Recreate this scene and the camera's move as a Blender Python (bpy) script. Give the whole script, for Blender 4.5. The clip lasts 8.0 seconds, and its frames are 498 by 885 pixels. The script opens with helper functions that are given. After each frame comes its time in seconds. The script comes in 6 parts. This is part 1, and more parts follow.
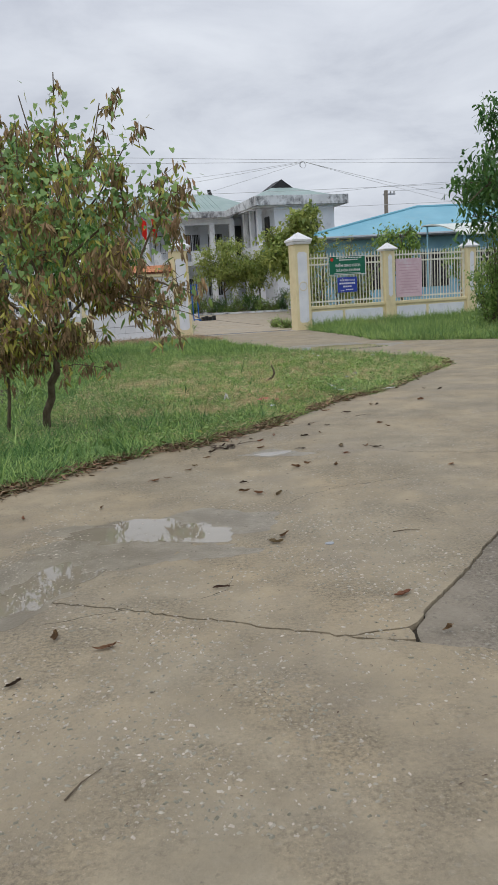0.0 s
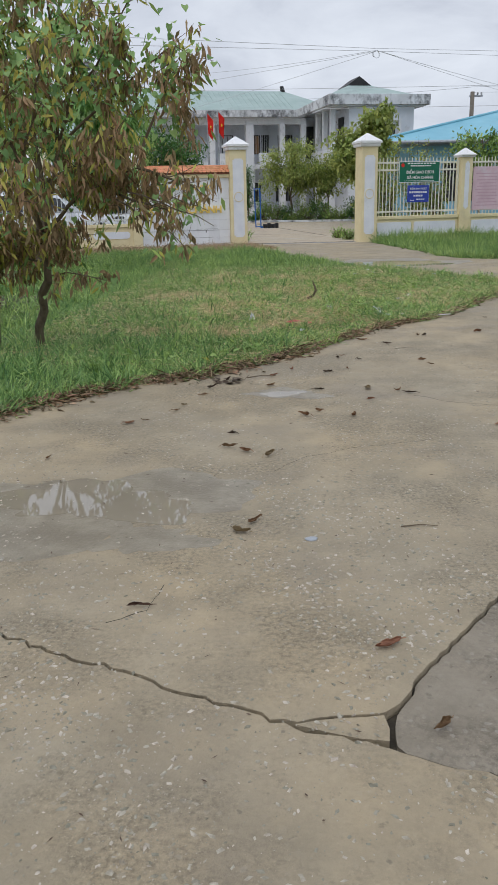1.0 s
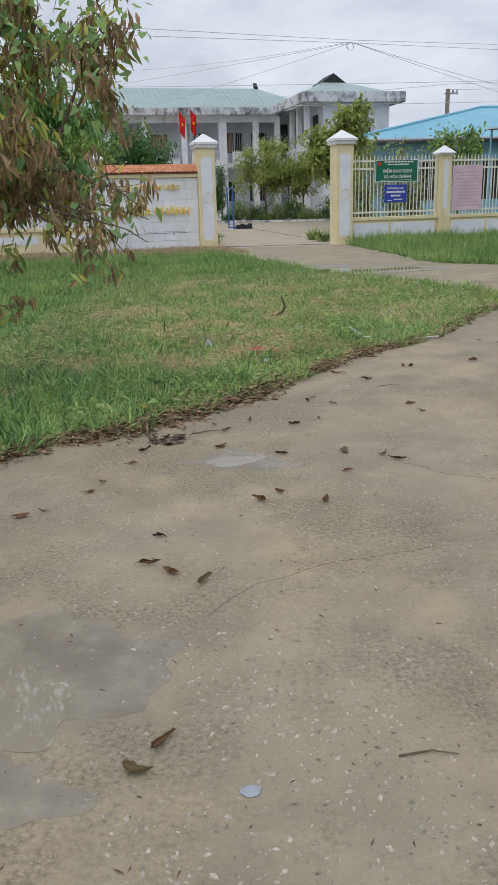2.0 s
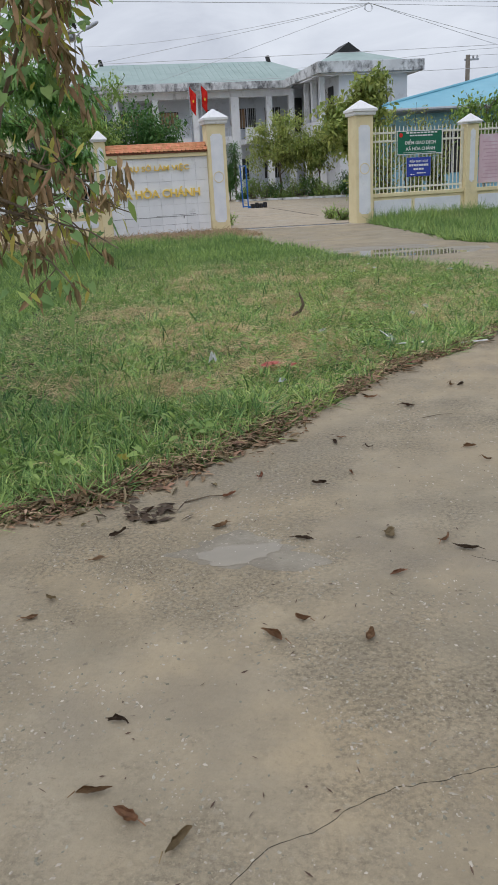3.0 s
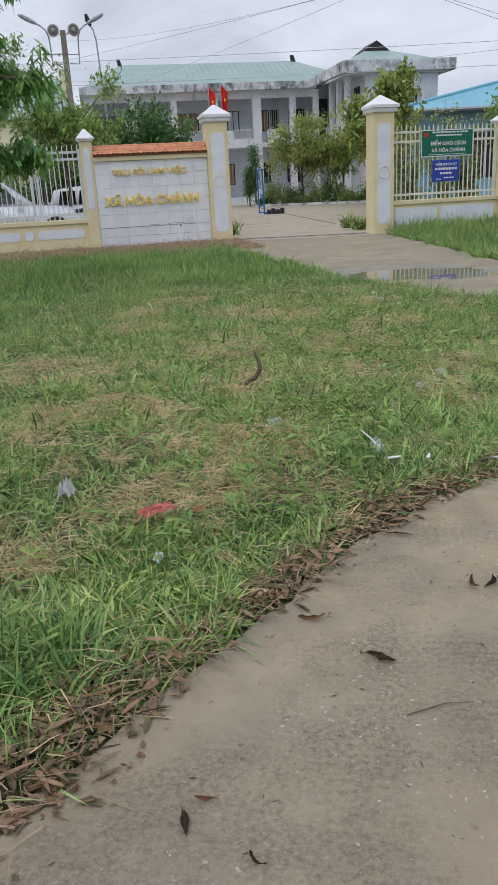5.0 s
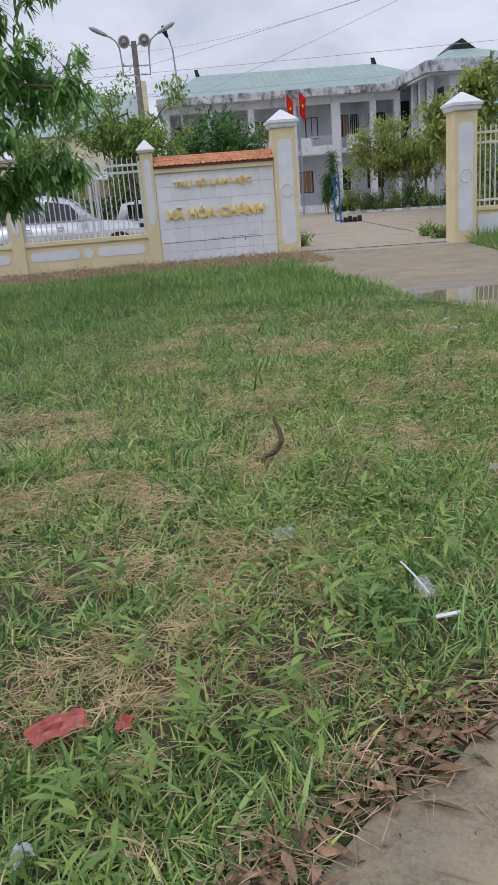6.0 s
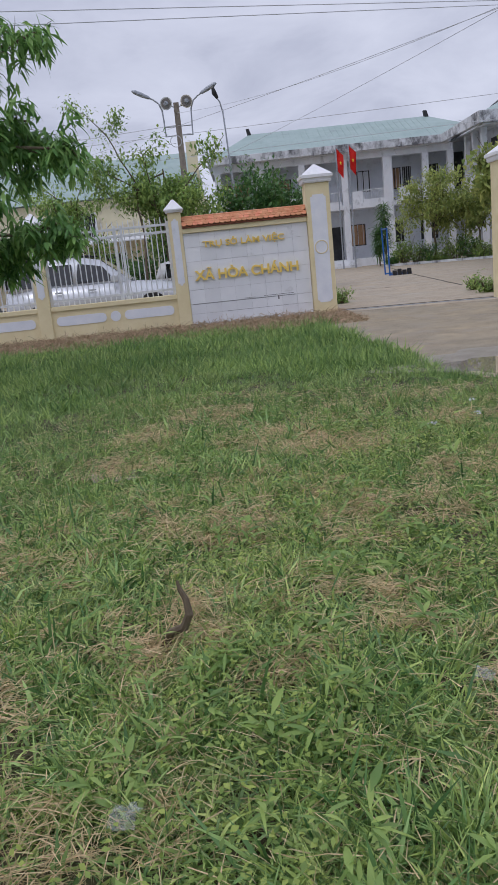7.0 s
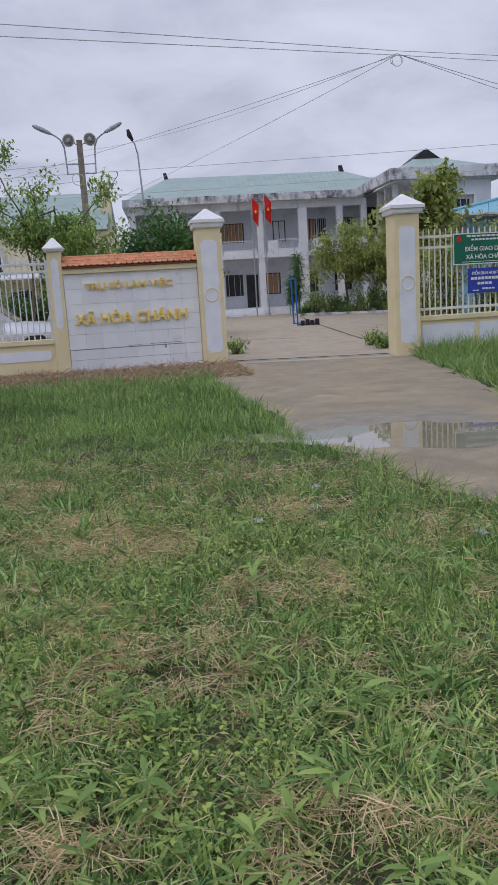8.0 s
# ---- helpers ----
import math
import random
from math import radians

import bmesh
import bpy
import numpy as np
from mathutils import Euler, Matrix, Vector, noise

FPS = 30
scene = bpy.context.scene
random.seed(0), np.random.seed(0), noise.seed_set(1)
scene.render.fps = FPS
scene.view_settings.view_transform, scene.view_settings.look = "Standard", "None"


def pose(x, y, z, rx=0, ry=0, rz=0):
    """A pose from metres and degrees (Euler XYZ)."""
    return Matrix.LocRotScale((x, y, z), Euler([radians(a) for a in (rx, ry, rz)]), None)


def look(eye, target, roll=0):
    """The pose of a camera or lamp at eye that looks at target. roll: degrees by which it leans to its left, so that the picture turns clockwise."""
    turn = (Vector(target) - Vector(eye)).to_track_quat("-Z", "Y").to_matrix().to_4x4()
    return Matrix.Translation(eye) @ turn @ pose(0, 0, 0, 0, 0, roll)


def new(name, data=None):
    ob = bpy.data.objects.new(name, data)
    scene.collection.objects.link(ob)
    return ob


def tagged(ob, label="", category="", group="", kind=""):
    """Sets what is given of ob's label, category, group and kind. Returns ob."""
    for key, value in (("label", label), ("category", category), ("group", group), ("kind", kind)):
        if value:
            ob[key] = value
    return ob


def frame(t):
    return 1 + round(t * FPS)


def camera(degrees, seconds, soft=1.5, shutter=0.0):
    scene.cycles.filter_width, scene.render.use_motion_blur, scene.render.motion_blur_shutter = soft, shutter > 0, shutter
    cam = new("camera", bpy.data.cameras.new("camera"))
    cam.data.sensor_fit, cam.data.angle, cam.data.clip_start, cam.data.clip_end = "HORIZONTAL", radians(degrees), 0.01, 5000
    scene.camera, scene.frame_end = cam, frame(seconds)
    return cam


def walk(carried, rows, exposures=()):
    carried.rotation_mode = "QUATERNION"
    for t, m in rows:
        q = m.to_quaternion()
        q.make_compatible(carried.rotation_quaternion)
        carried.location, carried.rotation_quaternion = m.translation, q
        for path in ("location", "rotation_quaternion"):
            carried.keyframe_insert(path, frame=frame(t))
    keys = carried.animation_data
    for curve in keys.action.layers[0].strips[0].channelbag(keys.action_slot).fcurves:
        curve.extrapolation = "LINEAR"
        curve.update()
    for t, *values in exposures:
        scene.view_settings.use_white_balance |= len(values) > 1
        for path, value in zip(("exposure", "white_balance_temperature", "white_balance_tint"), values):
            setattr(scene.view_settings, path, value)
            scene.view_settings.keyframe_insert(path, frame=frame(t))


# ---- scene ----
cam = camera(35.4, 8.0)
PATH = [
    (0, (-0.07, -0.918, 1.248), (-0.083, 1.047, 0.876), -3.4),
    (0.5, (0.134, -0.325, 1.248), (0.134, 1.627, 0.815), -1.7),
    (1, (0.303, 0.163, 1.192), (0.127, 2.068, 0.608), -1.4),
    (1.5, (0.366, 0.779, 1.224), (0.282, 2.694, 0.653), -0.4),
    (2.8, (0.398, 2.35, 1.278), (0.195, 4.237, 0.647), -4.1),
    (3, (0.373, 2.581, 1.292), (0.197, 4.469, 0.655), -3.3),
    (3.5, (0.42, 3.232, 1.314), (0.245, 5.118, 0.671), -3.6),
    (4, (0.55, 3.828, 1.316), (0.302, 5.702, 0.662), -3.0),
    (4.5, (0.676, 4.419, 1.3), (0.444, 6.303, 0.67), -3.5),
    (4.7, (0.731, 4.682, 1.276), (0.507, 6.568, 0.65), -3.0),
    (5.8, (0.947, 6.117, 1.284), (0.555, 7.981, 0.674), -4.4),
    (6, (0.977, 6.371, 1.298), (0.529, 8.227, 0.703), -4.6),
    (6.5, (1.072, 7.004, 1.311), (0.545, 8.859, 0.782), -4.9),
    (7, (1.313, 7.641, 1.351), (0.716, 9.494, 0.891), -5.9),
    (7.1, (1.339, 7.74, 1.352), (0.766, 9.606, 0.915), -4.9),
    (7.3, (1.434, 8.009, 1.324), (0.883, 9.877, 0.869), -5.1),
    (7.5, (1.511, 8.292, 1.331), (1.005, 10.176, 0.891), -4.0),
    (8, (1.78, 8.942, 1.356), (1.379, 10.866, 0.986), -3.4),
]
walk(cam, [(t, look(eye, target, roll)) for t, eye, target, roll in PATH], [(0, 0.02, 6450, 8), (1.5, 0.12, 6300, 8), (3.5, 0.03, 6350, 9), (4.1, 0.0, 6350, 9), (4.7, 0.08, 6250, 9), (6, 0.05, 6150, 13), (6.5, 0.03, 6100, 14), (7, -0.12, 6050, 16), (8, -0.16, 6050, 16)])

# ---- light: an overcast day ----
world = bpy.data.worlds.new("sky")
scene.world = world
world.use_nodes = True
wn, wl = world.node_tree.nodes, world.node_tree.links
wn.clear()


def wnode(kind, **values):
    n = wn.new(kind)
    for key, value in values.items():
        n.inputs[key].default_value = value
    return n


sky = wn.new("ShaderNodeTexSky")
sky.sky_type = "NISHITA"
sky.sun_disc = False
sky.sun_elevation, sky.sun_rotation = radians(58), radians(200)
sky_dim = wn.new("ShaderNodeVectorMath")
sky_dim.operation = "SCALE"
sky_dim.inputs["Scale"].default_value = 0.07
wl.new(sky.outputs[0], sky_dim.inputs[0])
way = wn.new("ShaderNodeTexCoord")
split = wn.new("ShaderNodeSeparateXYZ")
wl.new(way.outputs["Generated"], split.inputs[0])
# cloud sheet: the direction is laid out on a flat layer far overhead
lift = wn.new("ShaderNodeMath")
lift.operation = "MAXIMUM"
lift.inputs[1].default_value = 0.0
wl.new(split.outputs["Z"], lift.inputs[0])
high = wn.new("ShaderNodeMath")
high.operation = "ADD"
high.inputs[1].default_value = 0.22
wl.new(lift.outputs[0], high.inputs[0])
flat = wn.new("ShaderNodeVectorMath")
flat.operation = "DIVIDE"
three = wn.new("ShaderNodeCombineXYZ")
for k in range(3):
    wl.new(high.outputs[0], three.inputs[k])
wl.new(way.outputs["Generated"], flat.inputs[0])
wl.new(three.outputs[0], flat.inputs[1])
clouds = wnode("ShaderNodeTexNoise", Scale=1.9, Detail=7.0, Roughness=0.56, Distortion=0.4)
wl.new(flat.outputs[0], clouds.inputs["Vector"])
shade = wn.new("ShaderNodeValToRGB")
shade.color_ramp.elements[0].position, shade.color_ramp.elements[0].color = 0.34, (0.535, 0.56, 0.64, 1)
shade.color_ramp.elements[1].position, shade.color_ramp.elements[1].color = 0.66, (0.755, 0.78, 0.85, 1)
mid = shade.color_ramp.elements.new(0.5)
mid.color = (0.665, 0.69, 0.765, 1)
wl.new(clouds.outputs[0], shade.inputs[0])
# an overcast sky is about twice as bright overhead as near the horizon
rise = wn.new("ShaderNodeMapRange")
rise.inputs["From Min"].default_value, rise.inputs["From Max"].default_value = 0.25, 0.9
rise.inputs["To Min"].default_value, rise.inputs["To Max"].default_value = 1.0, 1.5
wl.new(split.outputs["Z"], rise.inputs[0])
bright = wn.new("ShaderNodeVectorMath")
bright.operation = "SCALE"
wl.new(shade.outputs[0], bright.inputs[0])
wl.new(rise.outputs[0], bright.inputs["Scale"])
both = wn.new("ShaderNodeMix")
both.data_type = "RGBA"
both.inputs["Factor"].default_value = 0.94
wl.new(sky_dim.outputs[0], both.inputs["A"])
wl.new(bright.outputs[0], both.inputs["B"])
back = wnode("ShaderNodeBackground", Strength=1.0)
wl.new(both.outputs["Result"], back.inputs["Color"])
wl.new(back.outputs[0], wn.new("ShaderNodeOutputWorld").inputs[0])

sun = new("sun", bpy.data.lights.new("sun", "SUN"))
sun.data.energy, sun.data.angle, sun.data.color = 0.7, radians(28), (1.0, 0.95, 0.88)
sun.matrix_world = look((-8, -14, 30), (0, 0, 0))


# ---- materials ----
def surface(name, low, high, scale=6.0, rough=0.8, bump=0.2, bump_scale=60.0, detail=5.0, metal=0.0, stain=None, stain_scale=0.8,
            stain_from=0.55, stain_to=0.7, spec=0.35, vary=0.0, island=False, flow=(1, 1, 1), thin=0.0):
    """A surface that wanders between two colours, with stains at a second scale, fine relief and a little variation from piece to piece."""
    m = bpy.data.materials.new(name)
    m.use_nodes = True
    n, l = m.node_tree.nodes, m.node_tree.links
    p = n["Principled BSDF"]
    co = n.new("ShaderNodeTexCoord")
    mp = n.new("ShaderNodeMapping")
    mp.inputs["Scale"].default_value = flow
    geo = n.new("ShaderNodeNewGeometry")
    l.new(geo.outputs["Position"], mp.inputs["Vector"])
    a = n.new("ShaderNodeTexNoise")
    a.inputs["Scale"].default_value, a.inputs["Detail"].default_value, a.inputs["Roughness"].default_value = scale, detail, 0.62
    l.new(mp.outputs[0], a.inputs["Vector"])
    mix = n.new("ShaderNodeMix")
    mix.data_type = "RGBA"
    mix.inputs["A"].default_value, mix.inputs["B"].default_value = (*low, 1), (*high, 1)
    ramp = n.new("ShaderNodeMapRange")
    ramp.inputs["From Min"].default_value, ramp.inputs["From Max"].default_value = 0.32, 0.68
    l.new(a.outputs[0], ramp.inputs[0])
    l.new(ramp.outputs[0], mix.inputs["Factor"])
    colour = mix.outputs["Result"]
    if stain:
        b = n.new("ShaderNodeTexNoise")
        b.inputs["Scale"].default_value, b.inputs["Detail"].default_value, b.inputs["Roughness"].default_value = stain_scale, 7.0, 0.68
        l.new(mp.outputs[0], b.inputs["Vector"])
        br = n.new("ShaderNodeMapRange")
        br.inputs["From Min"].default_value, br.inputs["From Max"].default_value = stain_from, stain_to
        l.new(b.outputs[0], br.inputs[0])
        sm = n.new("ShaderNodeMix")
        sm.data_type = "RGBA"
        sm.inputs["B"].default_value = (*stain, 1)
        l.new(br.outputs[0], sm.inputs["Factor"])
        l.new(colour, sm.inputs["A"])
        colour = sm.outputs["Result"]
    if vary:
        hs = n.new("ShaderNodeHueSaturation")
        if island:
            r = geo.outputs["Random Per Island"]
        else:
            r = n.new("ShaderNodeObjectInfo").outputs["Random"]
        vr = n.new("ShaderNodeMapRange")
        vr.inputs["To Min"].default_value, vr.inputs["To Max"].default_value = 1 - vary, 1 + vary
        l.new(r, vr.inputs[0])
        l.new(vr.outputs[0], hs.inputs["Value"])
        hr = n.new("ShaderNodeMapRange")
        hr.inputs["To Min"].default_value, hr.inputs["To Max"].default_value = 0.5 + vary * 0.07, 0.5 - vary * 0.05
        l.new(r, hr.inputs[0])
        l.new(hr.outputs[0], hs.inputs["Hue"])
        l.new(colour, hs.inputs["Color"])
        colour = hs.outputs[0]
    l.new(colour, p.inputs["Base Color"])
    p.inputs["Roughness"].default_value, p.inputs["Metallic"].default_value, p.inputs["Specular IOR Level"].default_value = rough, metal, spec
    if bump:
        f = n.new("ShaderNodeTexNoise")
        f.inputs["Scale"].default_value, f.inputs["Detail"].default_value = bump_scale, 4.0
        l.new(mp.outputs[0], f.inputs["Vector"])
        bp = n.new("ShaderNodeBump")
        bp.inputs["Strength"].default_value, bp.inputs["Distance"].default_value = bump, 0.01
        l.new(f.outputs[0], bp.inputs["Height"])
        l.new(bp.outputs[0], p.inputs["Normal"])
    if thin:
        tr = n.new("ShaderNodeBsdfTranslucent")
        l.new(colour, tr.inputs["Color"])
        ms = n.new("ShaderNodeMixShader")
        ms.inputs[0].default_value = thin
        l.new(p.outputs[0], ms.inputs[1])
        l.new(tr.outputs[0], ms.inputs[2])
        l.new(ms.outputs[0], n["Material Output"].inputs[0])
    return m


def concrete(name, low, high, warm, speck=0.6, damp=(0.205, 0.187, 0.15)):
    """Worn cast concrete: sandy blotches, pale chips of exposed gravel in worn patches, dark pits and damp areas."""
    m = surface(name, low, high, 1.7, 0.82, 0.0, stain=warm, stain_scale=0.7, stain_from=0.40, stain_to=0.66)
    n, l = m.node_tree.nodes, m.node_tree.links
    p = n["Principled BSDF"]
    geo = n.new("ShaderNodeNewGeometry")
    colour = p.inputs["Base Color"].links[0].from_socket

    def noise_at(scale, detail=5.0):
        t = n.new("ShaderNodeTexNoise")
        t.inputs["Scale"].default_value, t.inputs["Detail"].default_value, t.inputs["Roughness"].default_value = scale, detail, 0.65
        l.new(geo.outputs["Position"], t.inputs["Vector"])
        return t.outputs[0]

    def ranged(value, a, b, lo=0.0, hi=1.0):
        r = n.new("ShaderNodeMapRange")
        r.inputs["From Min"].default_value, r.inputs["From Max"].default_value = a, b
        r.inputs["To Min"].default_value, r.inputs["To Max"].default_value = lo, hi
        l.new(value, r.inputs[0])
        return r.outputs[0]

    def times(a, b):
        t = n.new("ShaderNodeMath")
        t.operation = "MULTIPLY"
        l.new(a, t.inputs[0])
        l.new(b, t.inputs[1])
        return t.outputs[0]

    def over(factor, rgb):
        nonlocal colour
        x = n.new("ShaderNodeMix")
        x.data_type = "RGBA"
        x.inputs["B"].default_value = (*rgb, 1)
        l.new(colour, x.inputs["A"])
        l.new(factor, x.inputs["Factor"])
        colour = x.outputs["Result"]

    worn = ranged(noise_at(1.3, 5.0), 0.45, 0.58, 0.15, 1.0)
    over(ranged(noise_at(4.0, 10.0), 0.40, 0.64, 0.0, 0.5), tuple(c * 0.74 for c in low))
    over(ranged(noise_at(0.45, 4.0), 0.46, 0.60, 0.0, 0.4), tuple(c * k for c, k in zip(high, (0.82, 0.81, 0.80))))
    over(times(ranged(noise_at(60.0, 8.0), 0.42, 0.66, 0.0, 0.85), worn), tuple(c * 0.5 for c in low))
    over(times(ranged(noise_at(110.0, 3.0), 0.56, 0.70, 0.0, 0.6), worn), tuple(min(1, c * 1.4) for c in high))
    over(ranged(noise_at(26.0, 6.0), 0.60, 0.70, 0.0, 0.6), tuple(c * 0.6 for c in low))
    over(ranged(noise_at(1.1, 6.0), 0.50, 0.66, 0.0, 0.6), damp)
    chips = n.new("ShaderNodeTexVoronoi")
    chips.inputs["Scale"].default_value, chips.inputs["Randomness"].default_value = 42.0, 1.0
    warp = n.new("ShaderNodeVectorMath")
    warp.operation = "ADD"
    wob = n.new("ShaderNodeTexNoise")
    wob.inputs["Scale"].default_value = 60.0
    l.new(geo.outputs["Position"], wob.inputs["Vector"])
    small = n.new("ShaderNodeVectorMath")
    small.operation = "SCALE"
    small.inputs["Scale"].default_value = 0.02
    l.new(wob.outputs["Color"], small.inputs[0])
    l.new(small.outputs[0], warp.inputs[0])
    l.new(geo.outputs["Position"], warp.inputs[1])
    l.new(warp.outputs[0], chips.inputs["Vector"])
    pick = ranged(chips.outputs["Color"], 0.62, 0.66)
    chip = times(times(ranged(chips.outputs["Distance"], 0.34, 0.26), pick), worn)
    over(ranged(chip, 0.0, 1.0, 0.0, speck), (0.50, 0.48, 0.43))
    pits = n.new("ShaderNodeTexVoronoi")
    pits.inputs["Scale"].default_value = 19.0
    l.new(warp.outputs[0], pits.inputs["Vector"])
    hole = times(ranged(pits.outputs["Distance"], 0.16, 0.08), ranged(pits.outputs["Color"], 0.7, 0.75))
    over(ranged(hole, 0.0, 1.0, 0.0, 0.6), (0.13, 0.115, 0.09))
    l.new(colour, p.inputs["Base Color"])
    bp = n.new("ShaderNodeBump")
    bp.inputs["Strength"].default_value, bp.inputs["Distance"].default_value = 0.9, 0.0085
    add = n.new("ShaderNodeMath")
    add.operation = "ADD"
    l.new(noise_at(45.0, 8.0), add.inputs[0])
    l.new(times(noise_at(120.0, 4.0), worn), add.inputs[1])
    l.new(add.outputs[0], bp.inputs["Height"])
    l.new(bp.outputs[0], p.inputs["Normal"])
    l.new(ranged(noise_at(1.1, 6.0), 0.50, 0.66, 0.82, 0.55), p.inputs["Roughness"])
    return m


road_mat = concrete("road concrete", (0.288, 0.244, 0.172), (0.392, 0.335, 0.242), (0.43, 0.337, 0.21), 0.16, (0.235, 0.195, 0.142))
dark_mat = concrete("grey patched concrete", (0.20, 0.17, 0.128), (0.285, 0.243, 0.185), (0.36, 0.32, 0.255), 0.4, (0.18, 0.155, 0.12))
yard_mat = concrete("yard concrete", (0.40, 0.335, 0.25), (0.50, 0.43, 0.33), (0.50, 0.40, 0.28), 0.2, (0.36, 0.31, 0.24))
soil = surface("soil under grass", (0.055, 0.043, 0.026), (0.105, 0.082, 0.048), 9, 0.95, 0.6, 40, stain=(0.065, 0.075, 0.03), stain_scale=1.5, stain_from=0.4, stain_to=0.6)
mud = surface("dark wet soil in cracks", (0.03, 0.025, 0.018), (0.06, 0.05, 0.035), 20, 0.9, 0.5)
cream = surface("cream paint", (0.73, 0.62, 0.37), (0.80, 0.70, 0.45), 3, 0.7, 0.12, 90, stain=(0.58, 0.50, 0.32), stain_scale=2.2, stain_from=0.58, stain_to=0.85)
pale = surface("pale blue-white paint", (0.70, 0.72, 0.78), (0.80, 0.81, 0.85), 3, 0.7, 0.1, 90, stain=(0.55, 0.56, 0.57), stain_scale=2.5, stain_from=0.6, stain_to=0.85)
white = surface("white cap paint", (0.74, 0.74, 0.76), (0.82, 0.82, 0.83), 5, 0.7, 0.1, 80, stain=(0.55, 0.55, 0.54), stain_scale=4, stain_from=0.58, stain_to=0.8)
wtile = surface("white glazed wall tile", (0.76, 0.77, 0.80), (0.83, 0.835, 0.86), 2, 0.25, 0.03, 30, spec=0.5, vary=0.05, stain=(0.55, 0.55, 0.55), stain_scale=3, stain_from=0.62, stain_to=0.8)
grout = surface("grey joint mortar", (0.56, 0.56, 0.57), (0.70, 0.70, 0.71), 12, 0.9, 0.3)
roof_tile = surface("terracotta roof tile", (0.52, 0.19, 0.095), (0.70, 0.32, 0.175), 9, 0.7, 0.2, 60, vary=0.18, stain=(0.28, 0.12, 0.07), stain_scale=5, stain_from=0.6, stain_to=0.8)
gold = surface("gold-yellow letter enamel", (0.82, 0.58, 0.12), (0.90, 0.67, 0.18), 8, 0.35, 0.0, spec=0.5)
silver = surface("silver fence paint", (0.58, 0.60, 0.62), (0.70, 0.71, 0.72), 12, 0.45, 0.1, 80, stain=(0.40, 0.37, 0.33), stain_scale=7, stain_from=0.62, stain_to=0.75)
ivory = surface("ivory fence paint", (0.70, 0.68, 0.58), (0.80, 0.78, 0.68), 12, 0.5, 0.1, 80, stain=(0.42, 0.36, 0.28), stain_scale=7, stain_from=0.64, stain_to=0.78)
stained = surface("weathered white render", (0.55, 0.56, 0.57), (0.72, 0.73, 0.75), 0.9, 0.85, 0.2, 20, stain=(0.12, 0.12, 0.125), stain_scale=1.3, stain_from=0.46, stain_to=0.62, flow=(1, 1, 0.7))
wallpaint = surface("grey-white wall paint", (0.66, 0.69, 0.74), (0.77, 0.79, 0.83), 0.7, 0.8, 0.1, 30, stain=(0.45, 0.46, 0.47), stain_scale=1.2, stain_from=0.55, stain_to=0.8)
clean = surface("lightly weathered white render", (0.66, 0.67, 0.69), (0.79, 0.80, 0.82), 1.1, 0.85, 0.2, 20, stain=(0.36, 0.36, 0.36), stain_scale=1.6, stain_from=0.55, stain_to=0.72, flow=(1, 1, 0.6))
green_roof = surface("pale green sheet roof", (0.27, 0.36, 0.34), (0.34, 0.43, 0.41), 0.8, 0.55, 0.0, stain=(0.25, 0.31, 0.30), stain_scale=0.7)
blue_roof = surface("sky-blue sheet roof", (0.15, 0.38, 0.49), (0.20, 0.45, 0.56), 0.6, 0.5, 0.0, stain=(0.22, 0.43, 0.52), stain_scale=0.5)
blue_wall = surface("light blue wall paint", (0.25, 0.50, 0.66), (0.34, 0.60, 0.74), 1.2, 0.8, 0.1)
# near-black colour stands in for the shade of unlit rooms and landings
dark_in = surface("dark interior", (0.02, 0.022, 0.025), (0.05, 0.05, 0.052), 2, 0.6, 0.0)
brown = surface("brown curtain and shutter", (0.34, 0.19, 0.10), (0.48, 0.30, 0.17), 4, 0.8, 0.1, flow=(8, 8, 1))
black = surface("black rubber and plastic", (0.015, 0.015, 0.016), (0.035, 0.035, 0.036), 9, 0.6, 0.1)
pole_mat = surface("weathered concrete pole", (0.21, 0.18, 0.15), (0.31, 0.27, 0.225), 6, 0.9, 0.3, stain=(0.17, 0.15, 0.13), stain_scale=2)
steel = surface("grey galvanised steel", (0.30, 0.32, 0.35), (0.42, 0.44, 0.47), 12, 0.45, 0.05, metal=0.5)
wire_mat = surface("grey cable sheath", (0.50, 0.51, 0.54), (0.58, 0.59, 0.62), 20, 0.6, 0.0)
red = surface("red flag cloth", (0.72, 0.03, 0.025), (0.80, 0.06, 0.04), 6, 0.8, 0.1, thin=0.25)
yellow = surface("yellow star cloth", (0.85, 0.62, 0.05), (0.9, 0.7, 0.08), 6, 0.8, 0.0)
sign_green = surface("green sign enamel", (0.01, 0.13, 0.075), (0.015, 0.16, 0.09), 5, 0.4, 0.0)
sign_blue = surface("blue sign enamel", (0.03, 0.055, 0.34), (0.04, 0.07, 0.42), 5, 0.4, 0.0)
sign_white = surface("white sign lettering", (0.75, 0.76, 0.76), (0.82, 0.82, 0.82), 5, 0.5, 0.0)
pink = surface("faded pink banner sheet", (0.62, 0.44, 0.50), (0.74, 0.56, 0.62), 2.5, 0.6, 0.15, 12, stain=(0.70, 0.64, 0.68), stain_scale=1.6)
pink_dark = surface("faded pink print", (0.56, 0.36, 0.43), (0.62, 0.42, 0.49), 5, 0.6, 0.0)
blue_paint = surface("blue enamel on steel tube", (0.02, 0.10, 0.36), (0.03, 0.14, 0.45), 9, 0.4, 0.1)
car_paint = surface("silver car paint", (0.56, 0.58, 0.61), (0.62, 0.64, 0.67), 1, 0.25, 0.0, metal=0.35, spec=0.6)
